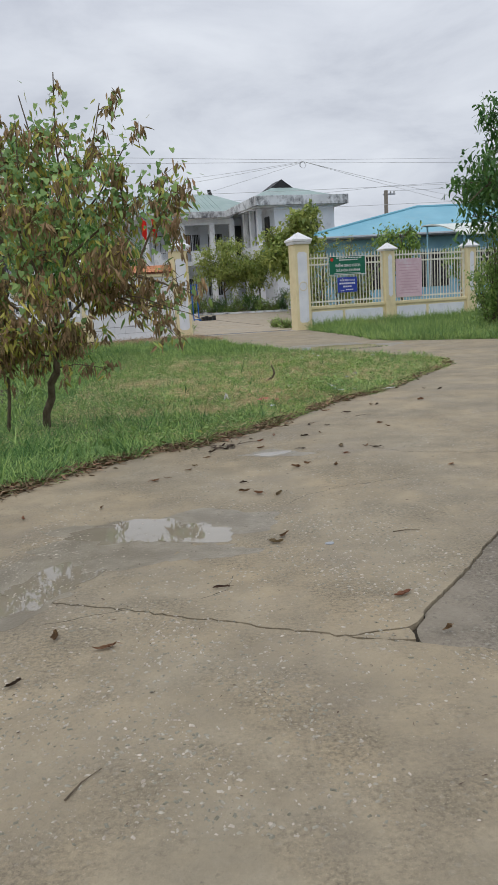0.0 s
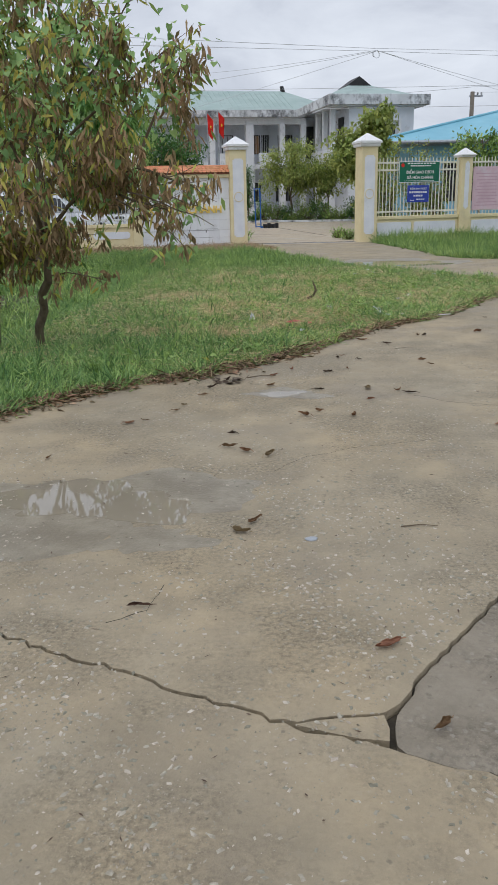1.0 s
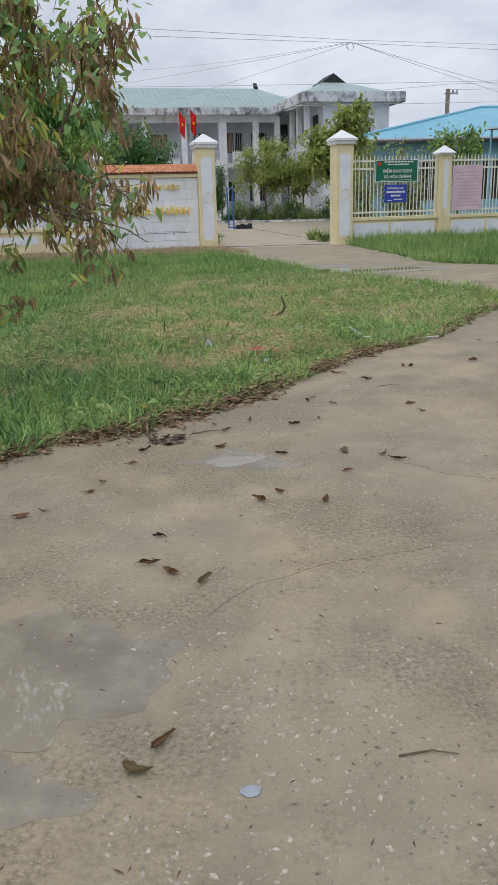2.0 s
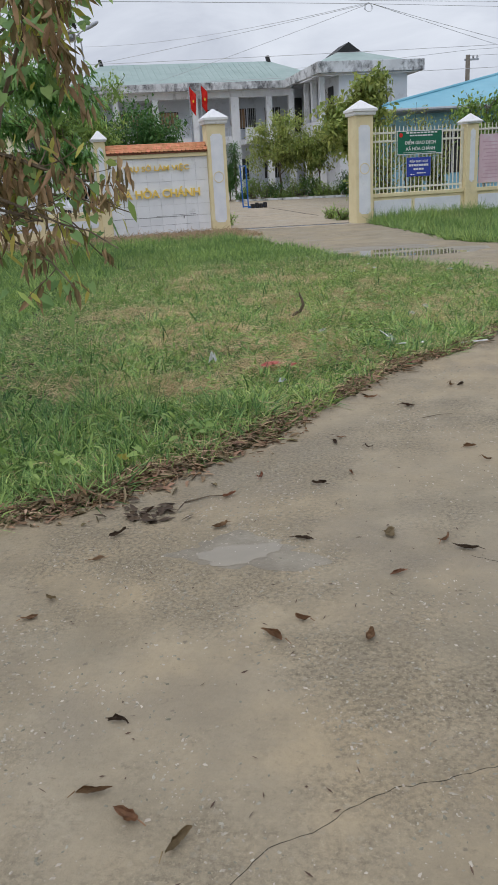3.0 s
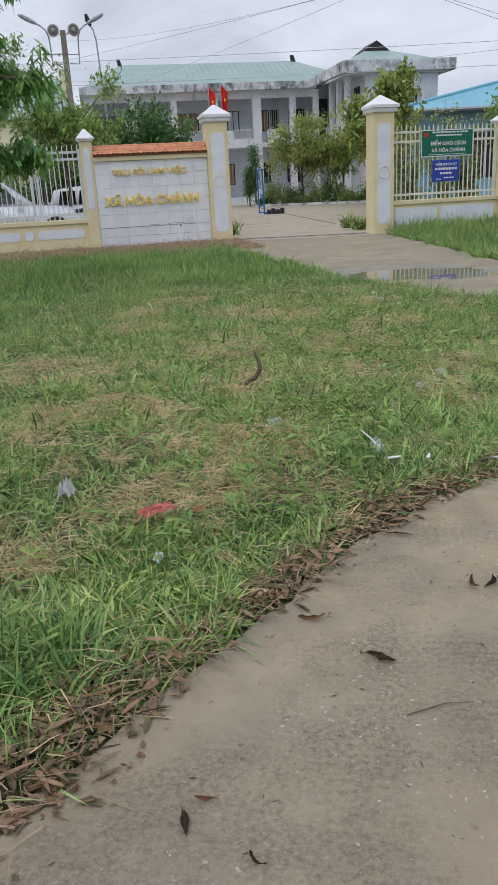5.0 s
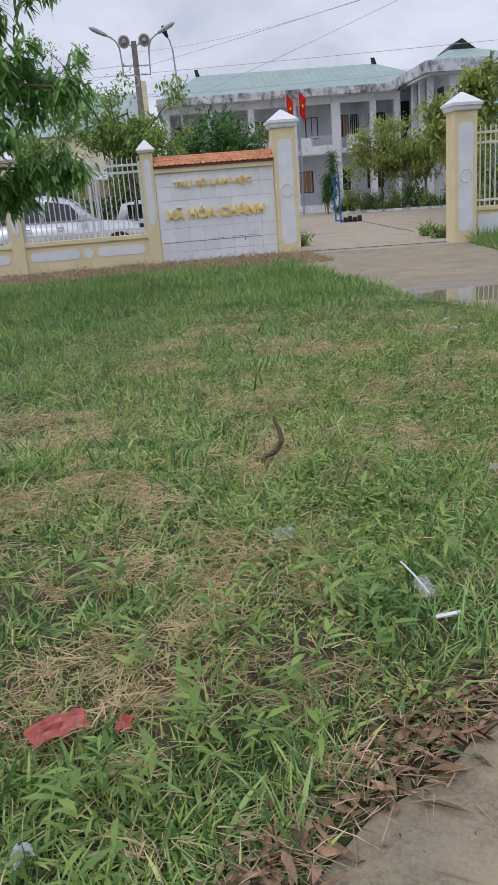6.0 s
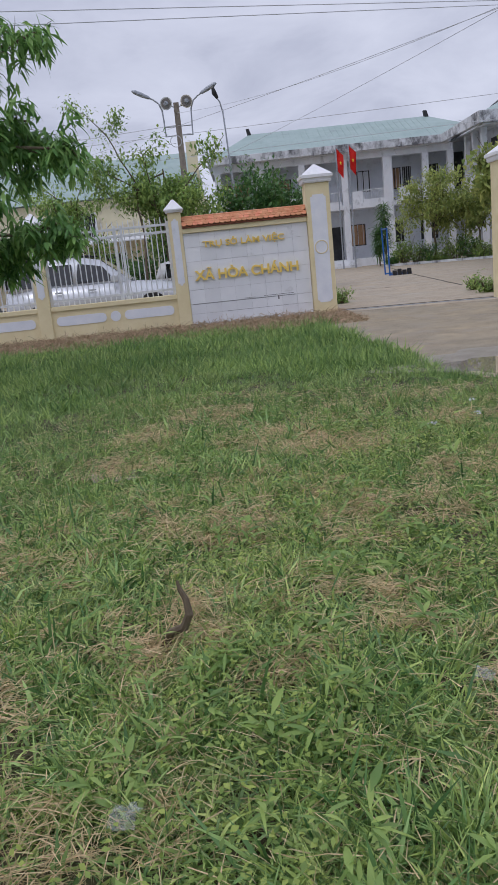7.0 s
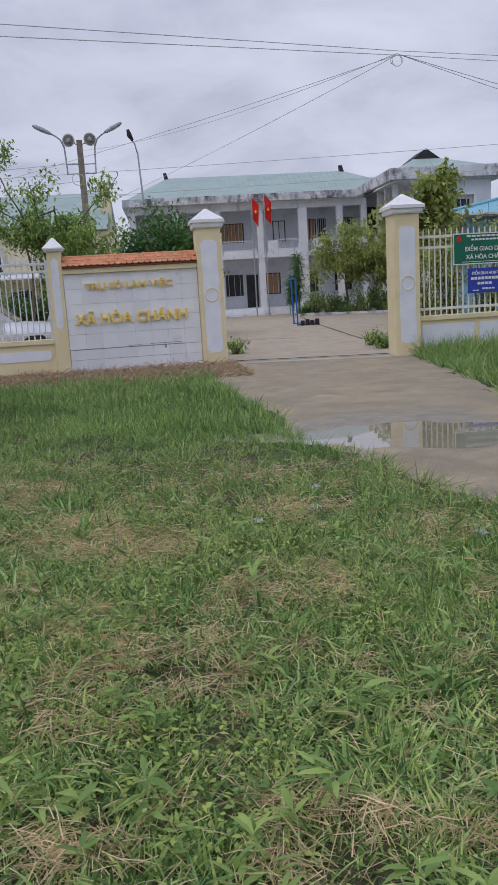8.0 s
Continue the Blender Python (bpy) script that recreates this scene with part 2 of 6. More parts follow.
white_paint = surface("white car paint", (0.74, 0.75, 0.77), (0.78, 0.79, 0.81), 1, 0.25, 0.0, spec=0.6)
car_glass = surface("dark car glass", (0.012, 0.014, 0.017), (0.02, 0.022, 0.025), 1, 0.06, 0.0, spec=0.8)
bark = surface("brown bark", (0.10, 0.075, 0.05), (0.19, 0.15, 0.105), 18, 0.95, 0.8, 45, flow=(1, 1, 0.3))
dead = surface("dried brown leaves", (0.21, 0.145, 0.08), (0.44, 0.315, 0.165), 7, 0.85, 0.0, vary=0.4, island=True, thin=0.2)
litter_mat = surface("fallen brown leaves", (0.085, 0.058, 0.035), (0.33, 0.22, 0.125), 16, 0.8, 0.0, vary=0.5, island=True)
vine_leaf = surface("fresh green vine leaves", (0.20, 0.34, 0.115), (0.32, 0.46, 0.165), 3, 0.55, 0.0, vary=0.3, island=True, thin=0.35)
yellow_leaf = surface("yellowing leaves", (0.36, 0.38, 0.08), (0.58, 0.50, 0.13), 4, 0.6, 0.0, vary=0.3, island=True, thin=0.35)
deep_leaf = surface("deep green leaves", (0.06, 0.15, 0.04), (0.12, 0.23, 0.06), 3, 0.45, 0.0, vary=0.35, island=True, thin=0.3)
shrub_leaf = surface("mid-green shrub leaves", (0.20, 0.32, 0.085), (0.35, 0.46, 0.13), 2, 0.6, 0.0, vary=0.35, island=True, thin=0.35)
olive_leaf = surface("yellow-green garden leaves", (0.26, 0.34, 0.09), (0.42, 0.45, 0.14), 1.5, 0.6, 0.0, vary=0.3, island=True, thin=0.35)
grass_mat = surface("green grass blades", (0.22, 0.35, 0.09), (0.42, 0.54, 0.18), 1.3, 0.5, 0.0, vary=0.6, island=True, thin=0.14, stain=(0.46, 0.48, 0.22), stain_scale=0.9, stain_from=0.54, stain_to=0.72, spec=0.5)
far_grass = surface("deep green tall grass blades", (0.155, 0.272, 0.068), (0.31, 0.435, 0.128), 0.8, 0.5, 0.0, vary=0.5, island=True, thin=0.14, stain=(0.34, 0.40, 0.15), stain_scale=0.6, stain_from=0.54, stain_to=0.72, spec=0.5)
lush_mat = surface("lush green grass blades", (0.15, 0.29, 0.085), (0.33, 0.47, 0.16), 1.7, 0.45, 0.0, vary=0.6, island=True, thin=0.14)
clover_mat = surface("small creeping weed leaves", (0.20, 0.29, 0.06), (0.34, 0.42, 0.11), 3, 0.6, 0.0, vary=0.4, island=True, thin=0.3)
straw_mat = surface("dry straw blades", (0.54, 0.41, 0.23), (0.77, 0.62, 0.38), 3, 0.8, 0.0, vary=0.35, island=True, thin=0.3)
dry_strip = surface("dead brown grass", (0.33, 0.235, 0.145), (0.50, 0.375, 0.245), 3, 0.85, 0.0, vary=0.35, island=True, thin=0.15)
weed_mat = surface("broad weed leaves", (0.19, 0.31, 0.075), (0.33, 0.45, 0.13), 3, 0.5, 0.0, vary=0.3, island=True, thin=0.35)


def water(name, ior=1.62):
    m = bpy.data.materials.new(name)
    m.use_nodes = True
    n, l = m.node_tree.nodes, m.node_tree.links
    p = n["Principled BSDF"]
    t = n.new("ShaderNodeTexNoise")
    t.inputs["Scale"].default_value = 2.5
    r = n.new("ShaderNodeValToRGB")
    r.color_ramp.elements[0].color, r.color_ramp.elements[1].color = (0.23, 0.20, 0.15, 1), (0.31, 0.27, 0.205, 1)
    l.new(t.outputs[0], r.inputs[0])
    l.new(r.outputs[0], p.inputs["Base Color"])
    p.inputs["Roughness"].default_value, p.inputs["IOR"].default_value = 0.02, ior
    p.inputs["Specular IOR Level"].default_value = 0.75
    return m


water_mat = water("shallow muddy rain water")
film_mat = water("thin film of rain water", 1.38)
wet_mat = surface("wet concrete film", (0.215, 0.185, 0.135), (0.295, 0.255, 0.19), 9, 0.45, 0.35, 60, stain=(0.19, 0.16, 0.115), stain_scale=4, stain_from=0.45, stain_to=0.6, spec=0.5)
longan_leaf = surface("mid-green glossy leaves", (0.14, 0.29, 0.08), (0.26, 0.43, 0.13), 3, 0.45, 0.0, vary=0.35, island=True, thin=0.35)


# ---- building helpers ----
from mathutils import geometry


def part(name, bm, material, parent=None, label="", smooth=False):
    me = bpy.data.meshes.new(name)
    bmesh.ops.recalc_face_normals(bm, faces=bm.faces[:])
    bm.to_mesh(me)
    bm.free()
    me.materials.append(material)
    if smooth:
        me.polygons.foreach_set("use_smooth", [True] * len(me.polygons))
    ob = new(name, me)
    ob.parent = parent
    if label:
        ob["label"] = label
    return ob


def thing(name, m, label, category, group="", kind=""):
    ob = new(name)
    ob.empty_display_size = 0.2
    ob.matrix_world = m
    return tagged(ob, label, category, group, kind)


def again(ob, m, parent):
    """The same piece once more, on the same mesh."""
    o = bpy.data.objects.new(ob.name.split(".")[0], ob.data)
    scene.collection.objects.link(o)
    o.parent = parent
    o.matrix_basis = m
    return o


def box(bm, x0, x1, y0, y1, z0, z1, bevel=0.0):
    vs = [bm.verts.new((x, y, z)) for z in (z0, z1) for x, y in ((x0, y0), (x1, y0), (x1, y1), (x0, y1))]
    fs = [bm.faces.new([vs[i] for i in q]) for q in ((3, 2, 1, 0), (4, 5, 6, 7), (0, 1, 5, 4), (1, 2, 6, 5), (2, 3, 7, 6), (3, 0, 4, 7))]
    if bevel:
        es = list({e for f in fs for e in f.edges})
        bmesh.ops.bevel(bm, geom=es, offset=bevel, segments=2, affect="EDGES", profile=0.6)
    return bm


def boxed(*args, bevel=0.0):
    return box(bmesh.new(), *args, bevel=bevel)


def rings(bm, sections, cap=True):
    """Skin a list of closed sections (lists of points of one length)."""
    rows = [[bm.verts.new(p) for p in s] for s in sections]
    k = len(rows[0])
    for a, b in zip(rows, rows[1:]):
        for i in range(k):
            bm.faces.new((a[i], a[(i + 1) % k], b[(i + 1) % k], b[i]))
    if cap:
        bm.faces.new(rows[0][::-1])
        bm.faces.new(rows[-1])
    return bm


def tube(bm, points, radii, n=8):
    """A round bar along points."""
    pts = [Vector(p) for p in points]
    radii = radii if isinstance(radii, (list, tuple)) else [radii] * len(pts)
    secs = []
    for i, p in enumerate(pts):
        d = (pts[min(i + 1, len(pts) - 1)] - pts[max(i - 1, 0)]).normalized()
        u = d.orthogonal().normalized() if i == 0 else (u - u.dot(d) * d).normalized()
        v = d.cross(u)
        secs.append([p + radii[i] * (math.cos(a) * u + math.sin(a) * v) for a in (2 * math.pi * k / n for k in range(n))])
    return rings(bm, secs)


def tubed(points, radii, n=8):
    return tube(bmesh.new(), points, radii, n)


def slab(outline, z0, z1):
    """A plate with the given outline (x, y), upright sides."""
    flat_verts, _, faces, *_ = geometry.delaunay_2d_cdt([Vector(p) for p in outline], [], [list(range(len(outline)))], 1, 1e-6)
    bm = bmesh.new()
    lo, hi = [bm.verts.new((p.x, p.y, z0)) for p in flat_verts], [bm.verts.new((p.x, p.y, z1)) for p in flat_verts]
    rim = {}
    for f in faces:
        bm.faces.new([hi[i] for i in f])
        bm.faces.new([lo[i] for i in reversed(f)])
        for i, j in zip(f, f[1:] + f[:1]):
            rim[(i, j)] = True
    for i, j in list(rim):
        if (j, i) not in rim:
            bm.faces.new((hi[j], hi[i], lo[i], lo[j]))
    return bm


def plate_xz(outline, y0, y1):
    """A plate with the given outline (x, z), from depth y0 to y1."""
    bm = bmesh.new()
    a, b = [bm.verts.new((x, y0, z)) for x, z in outline], [bm.verts.new((x, y1, z)) for x, z in outline]
    bm.faces.new(a)
    bm.faces.new(b[::-1])
    k = len(outline)
    for i in range(k):
        bm.faces.new((a[i], b[i], b[(i + 1) % k], a[(i + 1) % k]))
    return bm


def mesh_np(name, verts, tris, material, parent=None, smooth=False):
    me = bpy.data.meshes.new(name)
    me.vertices.add(len(verts))
    me.vertices.foreach_set("co", np.asarray(verts, np.float32).ravel())
    me.loops.add(len(tris) * 3)
    me.loops.foreach_set("vertex_index", np.asarray(tris, np.int32).ravel())
    me.polygons.add(len(tris))
    me.polygons.foreach_set("loop_start", np.arange(0, len(tris) * 3, 3, dtype=np.int32))
    me.update(calc_edges=True)
    me.materials.append(material)
    ob = new(name, me)
    ob.parent = parent
    return ob


def writing(name, words, height, width, material, parent, x, y, z, depth=0.01, fat=0.0, label=""):
    """Words in the built-in font, upright on a wall that faces -y, their foot's left end at (x, y, z)."""
    data = bpy.data.curves.new(name, "FONT")
    data.body, data.size, data.extrude, data.offset = words, 1.0, depth / height * 0.7, fat
    holder = new(name + "_shape", data)
    bpy.context.view_layer.update()
    me = bpy.data.meshes.new_from_object(holder.evaluated_get(bpy.context.evaluated_depsgraph_get()))
    bpy.data.objects.remove(holder)
    co = np.empty(len(me.vertices) * 3, np.float32)
    me.vertices.foreach_get("co", co)
    co = co.reshape(-1, 3)
    wide = co[:, 0].max() - co[:, 0].min()
    out = np.stack([(co[:, 0] - co[:, 0].min()) * width / wide, -co[:, 2] * height / 0.72, co[:, 1] * height / 0.72], 1)
    me.vertices.foreach_set("co", out.astype(np.float32).ravel())
    me.materials.clear()
    me.materials.append(material)
    me.update()
    ob = new(name, me)
    ob.parent, ob.location = parent, (x, y, z)
    if label:
        ob["label"] = label
    return ob


def inside(poly, x, y):
    """Which of the points lie within a closed outline."""
    x, y = np.asarray(x), np.asarray(y)
    hit = np.zeros(x.shape, bool)
    for (x0, y0), (x1, y1) in zip(poly, poly[1:] + poly[:1]):
        cross = ((y0 > y) != (y1 > y)) & (x < (x1 - x0) * (y - y0) / ((y1 - y0) or 1e-9) + x0)
        hit ^= cross
    return hit


# ---- ground, road, yard ----
def jagged(points, step=0.06, amount=0.012, seed=3):
    """A line with the small wander of a crack or a worn edge."""
    r = random.Random(seed)
    out = []
    for (x0, y0), (x1, y1) in zip(points, points[1:]):
        d = math.hypot(x1 - x0, y1 - y0) or 1.0
        k = max(1, int(d / step))
        for i in range(k):
            f = i / k
            w = 0 if i == 0 else r.uniform(-amount, amount)
            out.append((x0 + (x1 - x0) * f - w * (y1 - y0) / d, y0 + (y1 - y0) * f + w * (x1 - x0) / d))
    return out + [points[-1]]


EDGE = [(-8.0, -9.0), (-4.75, -2.0), (-2.85, 2.0), (-1.81, 4.23), (-1.42, 4.85), (-0.98, 5.40), (-0.60, 5.62), (-0.28, 5.98), (0.0, 6.28), (0.36, 6.88),
        (0.66, 7.42), (0.85, 7.75), (1.1, 8.08), (1.5, 8.48), (1.82, 8.92), (2.46, 10.2), (3.05, 11.2), (3.2, 12.1)]
BACK = [(3.0, 12.6), (2.64, 13.0), (2.3, 13.85), (1.84, 14.4), (1.37, 15.4), (0.85, 15.95), (0.27, 17.7), (-0.35, 19.0), (-1.0, 20.3), (-1.6, 22.0), (-2.0, 24.4)]
RIGHT = [(1.93, 24.7), (2.3, 22.6), (2.65, 20.8), (2.88, 19.2), (2.95, 18.2), (3.3, 17.4), (5.4, 16.0), (9.5, 13.8), (30.0, 6.0)]
EDGE_J, BACK_J, RIGHT_J = jagged(EDGE, 0.12, 0.035, 1), jagged(BACK, 0.15, 0.06, 2), jagged(RIGHT, 0.15, 0.06, 4)
CRACK = [(-2.9, 2.0), (-2.3, 2.72), (-1.23, 2.35), (-0.82, 2.19), (-0.62, 2.12), (-0.43, 2.03), (-0.22, 1.955), (-0.1, 1.885), (0.08, 1.82), (0.25, 1.745), (0.47, 1.685), (0.70, 1.60), (1.6, 1.25), (6.0, -0.4), (14.0, -3.4)]
CRACK_J = jagged(CRACK[1:], 0.028, 0.010, 5)
SIDE = [(0.485, 1.70), (0.495, 1.815), (0.57, 1.97), (0.70, 2.16), (0.87, 2.42), (1.12, 2.84), (2.1, 4.45), (4.6, 8.5), (7.5, 12.6), (8.6, 14.0)]
SIDE_J = jagged(jagged(SIDE, 0.14, 0.016, 61), 0.03, 0.007, 6)
CHIP = [(0.25, 1.755), (0.30, 1.772), (0.36, 1.785), (0.42, 1.792), (0.465, 1.802), (0.474, 1.75), (0.470, 1.706), (0.40, 1.712), (0.33, 1.73)]

island = EDGE + BACK + [(-5.2, 23.4), (-12.0, 21.0), (-40.0, 11.0), (-40.0, -9.0)]
right_lawn = RIGHT + [(30.0, 34.0), (8.0, 27.4)]


def sheet_axis(lo, hi, step, far):
    a = list(np.arange(lo, hi + step / 2, step))
    d = step
    while a[-1] < far:
        d *= 1.5
        a.append(a[-1] + d)
    d = step
    while a[0] > -far:
        d *= 1.5
        a.insert(0, a[0] - d)
    return np.array(a)


gx, gy = sheet_axis(-9, 8, 0.2, 1800), sheet_axis(2, 26, 0.2, 1800)
X, Y = np.meshgrid(gx, gy)
grassy = inside(island, X, Y) | inside(right_lawn, X, Y)
Z = np.full(X.shape, -0.03)
for j in range(X.shape[0]):
    for i in range(X.shape[1]):
        if grassy[j, i] and abs(X[j, i]) < 12 and abs(Y[j, i]) < 30:
            Z[j, i] = -0.015 + 0.035 * noise.noise((X[j, i] * 0.9, Y[j, i] * 0.9, 0)) + 0.012 * noise.noise((X[j, i] * 4, Y[j, i] * 4, 3))
verts = np.stack([X.ravel(), Y.ravel(), Z.ravel()], 1)
ni, nj = len(gx), len(gy)
q = np.array([(j * ni + i, j * ni + i + 1, (j + 1) * ni + i + 1, (j + 1) * ni + i) for j in range(nj - 1) for i in range(ni - 1)])
ground = mesh_np("ground", verts, np.concatenate([q[:, [0, 1, 2]], q[:, [0, 2, 3]]]), soil)
tagged(ground, "bare brown soil under the grass", "ground", kind="structure")

road = thing("road", Matrix(), "worn sandy concrete road slabs with cracks and gravel showing", "road", kind="structure")
off = lambda line, dx, dy: [(x + dx, y + dy) for x, y in line]
bed = part("road_bed", slab([(-8.3, -9.2)] + EDGE[1:-1] + [(3.25, 12.0), (14, 11), (14, -9)], -0.2, -0.026), mud, road, "dark wet soil under the joints")
near_slab = [(-8.0, -9.0), (-4.6, -2.0), (-2.88, 1.95)] + off(CRACK_J, 0, -0.008) + [(14.0, -9.0)]
part("concrete_slab", slab(near_slab, -0.16, 0.0), road_mat, road)
left_of_side = [p for p in CRACK_J if p[0] < 0.245]
far_slab = off(left_of_side, 0, 0.006) + [(0.255, 1.762), (0.30, 1.780), (0.36, 1.793), (0.42, 1.800), (0.468, 1.810)] + off([p for p in SIDE_J if p[1] > 1.83], -0.003, 0.002) \
    + RIGHT_J[::-1][len(RIGHT_J) - [i for i, p in enumerate(RIGHT_J) if p[0] > 8.9][0]:] + BACK_J[::-1] + EDGE_J[::-1][:len(EDGE_J) - [i for i, p in enumerate(EDGE_J) if p[1] > 2.75][0]]
part("concrete_slab", slab(far_slab, -0.16, 0.0), road_mat, road)
part("concrete_slab", slab(CHIP, -0.16, -0.002), road_mat, road, "small broken chip of concrete")
dark_slab = [(p[0] + 0.01, p[1] + 0.006) for p in CRACK_J if p[0] > 0.485] + [(30.0, -9.0), (30.0, 5.7)] + [(9.3, 13.5)] + off(SIDE_J[::-1], 0.003, 0.0)
part("concrete_slab", slab(dark_slab, -0.16, -0.012), dark_mat, road, "darker grey patched concrete slab")

yard = thing("yard", Matrix(), "pale concrete yard inside the gate", "yard", kind="structure")
part("concrete_slab", slab([(-2.1, 24.42), (-2.0, 24.415), (1.9, 24.715), (2.0, 25.6), (4.0, 27.0), (2.2, 44.0), (-3.0, 42.8), (-14.0, 39.0), (-14.0, 21.5), (-5.2, 24.2)], -0.16, 0.004), yard_mat, yard)
part("concrete_slab", slab([(-14.0, 39.02), (-3.0, 42.82), (2.2, 44.02), (12.0, 47.2), (6.0, 66.0), (-40.0, 53.0), (-30.0, 16.0), (-14.02, 21.5)], -0.16, 0.004), yard_mat, yard)


def pool(name, cx, cy, rx, ry, turn, seed, label, rough=0.35, z=0.0014, mat=None):
    r = random.Random(seed)
    ph = [r.uniform(0, 6.28) for _ in range(5)]
    pts = []
    for k in range(90):
        a = 2 * math.pi * k / 90
        w = 1 + rough * (0.45 * math.sin(2 * a + ph[0]) + 0.35 * math.sin(3 * a + ph[1]) + 0.25 * math.sin(5 * a + ph[2]) + 0.18 * math.sin(9 * a + ph[3]) + 0.10 * math.sin(17 * a + ph[4]))
        x, y = rx * w * math.cos(a), ry * w * math.sin(a)
        c, s = math.cos(radians(turn)), math.sin(radians(turn))
        pts.append((cx + c * x - s * y, cy + s * x + c * y))
    ob = part(name, slab(pts, z - 0.0008, z), mat or water_mat)
    return tagged(ob, label, "puddle", "puddles", "structure")


pool("wet_patch", -0.68, 3.14, 0.62, 0.40, 8, 31, "damp film of rain round a puddle", 0.5, 0.0005, wet_mat)
pool("wet_patch", -1.22, 2.42, 0.50, 0.36, 45, 32, "damp film of rain round a puddle", 0.5, 0.0009, wet_mat)
pool("wet_patch", -0.33, 2.80, 0.22, 0.11, 20, 33, "damp film of rain round a puddle", 0.5, 0.0007, wet_mat)
pool("wet_patch", 0.10, 5.15, 0.24, 0.14, 5, 34, "damp film of rain round a puddle", 0.5, 0.0005, wet_mat)
pool("wet_patch", 1.75, 16.6, 1.35, 0.95, 20, 35, "damp film of rain round a puddle", 0.5, 0.0005, wet_mat)
pool("puddle", -0.66, 3.2, 0.40, 0.23, 2, 11, "shallow rain puddle on the concrete road", 0.45)
pool("puddle", -1.10, 2.36, 0.36, 0.17, 55, 14, "shallow rain puddle on the concrete road", 0.55)
pool("puddle", 0.07, 5.14, 0.15, 0.075, 5, 15, "small shallow puddle on the concrete road", mat=film_mat)
pool("puddle", 1.78, 16.22, 1.12, 0.66, 12, 17, "clear rain puddle beside the driveway grass", 0.32)
pool("puddle", -1.16, 12.16, 0.26, 0.10, 10, 19, "rain water standing among the grass", 0.6, 0.02)


def hairline(points, width, seed, depth_mat):
    """A fine open crack, as a narrow dark strip with an uneven width."""
    r = random.Random(seed)
    line = jagged(jagged(points, 0.09, 0.016, seed + 9), 0.02, 0.004, seed)
    a, b = [], []
    for i, (x, y) in enumerate(line):
        x2, y2 = line[min(i + 1, len(line) - 1)]
        x1, y1 = line[max(i - 1, 0)]
        d = math.hypot(x2 - x1, y2 - y1) or 1
        w = width * r.uniform(0.3, 1.0) / 2
        a.append((x - (y2 - y1) / d * w, y + (x2 - x1) / d * w))
        b.append((x + (y2 - y1) / d * w, y - (x2 - x1) / d * w))
    o = part("crack", slab(a + b[::-1], -0.001, 0.0006), depth_mat, road, "fine dark crack in the concrete")
    return o


hairline([(0.10, 3.60), (0.18, 3.73), (0.25, 3.82), (0.34, 3.86), (0.42, 3.93), (0.52, 3.99), (0.62, 4.01), (0.9, 4.12)], 0.002, 41, mud)
hairline([(-0.95, 2.02), (-0.78, 2.08), (-0.62, 2.13)], 0.004, 42, mud)
hairline([(0.9, 5.1), (1.15, 4.9), (1.6, 4.75), (2.1, 4.65)], 0.0025, 43, mud)
hairline([(-0.2, 2.45), (-0.22, 2.28), (-0.33, 2.2)], 0.004, 44, mud)
# joints across the yard
for k, line in enumerate(([(-4.2, 54.0), (-2.2, 43.5), (0.6, 30.6)], [(-8.5, 31.6), (-2.6, 32.7), (-1.6, 32.6)])):
    joint = jagged(line, 0.5, 0.02, 70 + k)
    tagged(part("joint", slab([(x - 0.03, y) for x, y in joint] + [(x + 0.03, y + 0.04) for x, y in joint[::-1]], 0.0, 0.0055), mud, yard), "dark open joint in the yard slab")
# ---- front wall and gate ----
LEFT = pose(-2.18, 24.93, 0, 0, 0, 20)    # along the sign wall and the fence beside it
RIGHTW = pose(1.71, 25.2, 0, 0, 0, 20)    # along the fence on the other side of the opening


def notched(x0, x1, z0, z1, r):
    """An upright panel outline with scooped corners."""
    pts = []
    for cx, cz, a0 in ((x0, z0, 90), (x1, z0, 180), (x1, z1, 270), (x0, z1, 0)):
        arc = [(cx + r * math.cos(radians(a0 - 18 * k)), cz + r * math.sin(radians(a0 - 18 * k))) for k in range(6)]
        pts += arc
    return pts


def rounded(x0, x1, z0, z1, r):
    pts = []
    for cx, cz, a0 in ((x0 + r, z0 + r, 180), (x1 - r, z0 + r, 270), (x1 - r, z1 - r, 0), (x0 + r, z1 - r, 90)):
        pts += [(cx + r * math.cos(radians(a0 + 18 * k)), cz + r * math.sin(radians(a0 + 18 * k))) for k in range(6)]
    return pts


def cap_mesh(half, z0, z1, z2):
    bm = bmesh.new()
    sq = lambda h, z: [(-h, -h, z), (h, -h, z), (h, h, z), (-h, h, z)]
    rings(bm, [sq(half * 0.86, z0), sq(half * 0.90, z0 + 0.03), sq(half * 0.90, z0 + (z1 - z0) * 0.55), sq(half, z0 + (z1 - z0) * 0.62), sq(half, z1), sq(half * 0.93, z1 + 0.012), sq(0.02, z2)])
    return bm


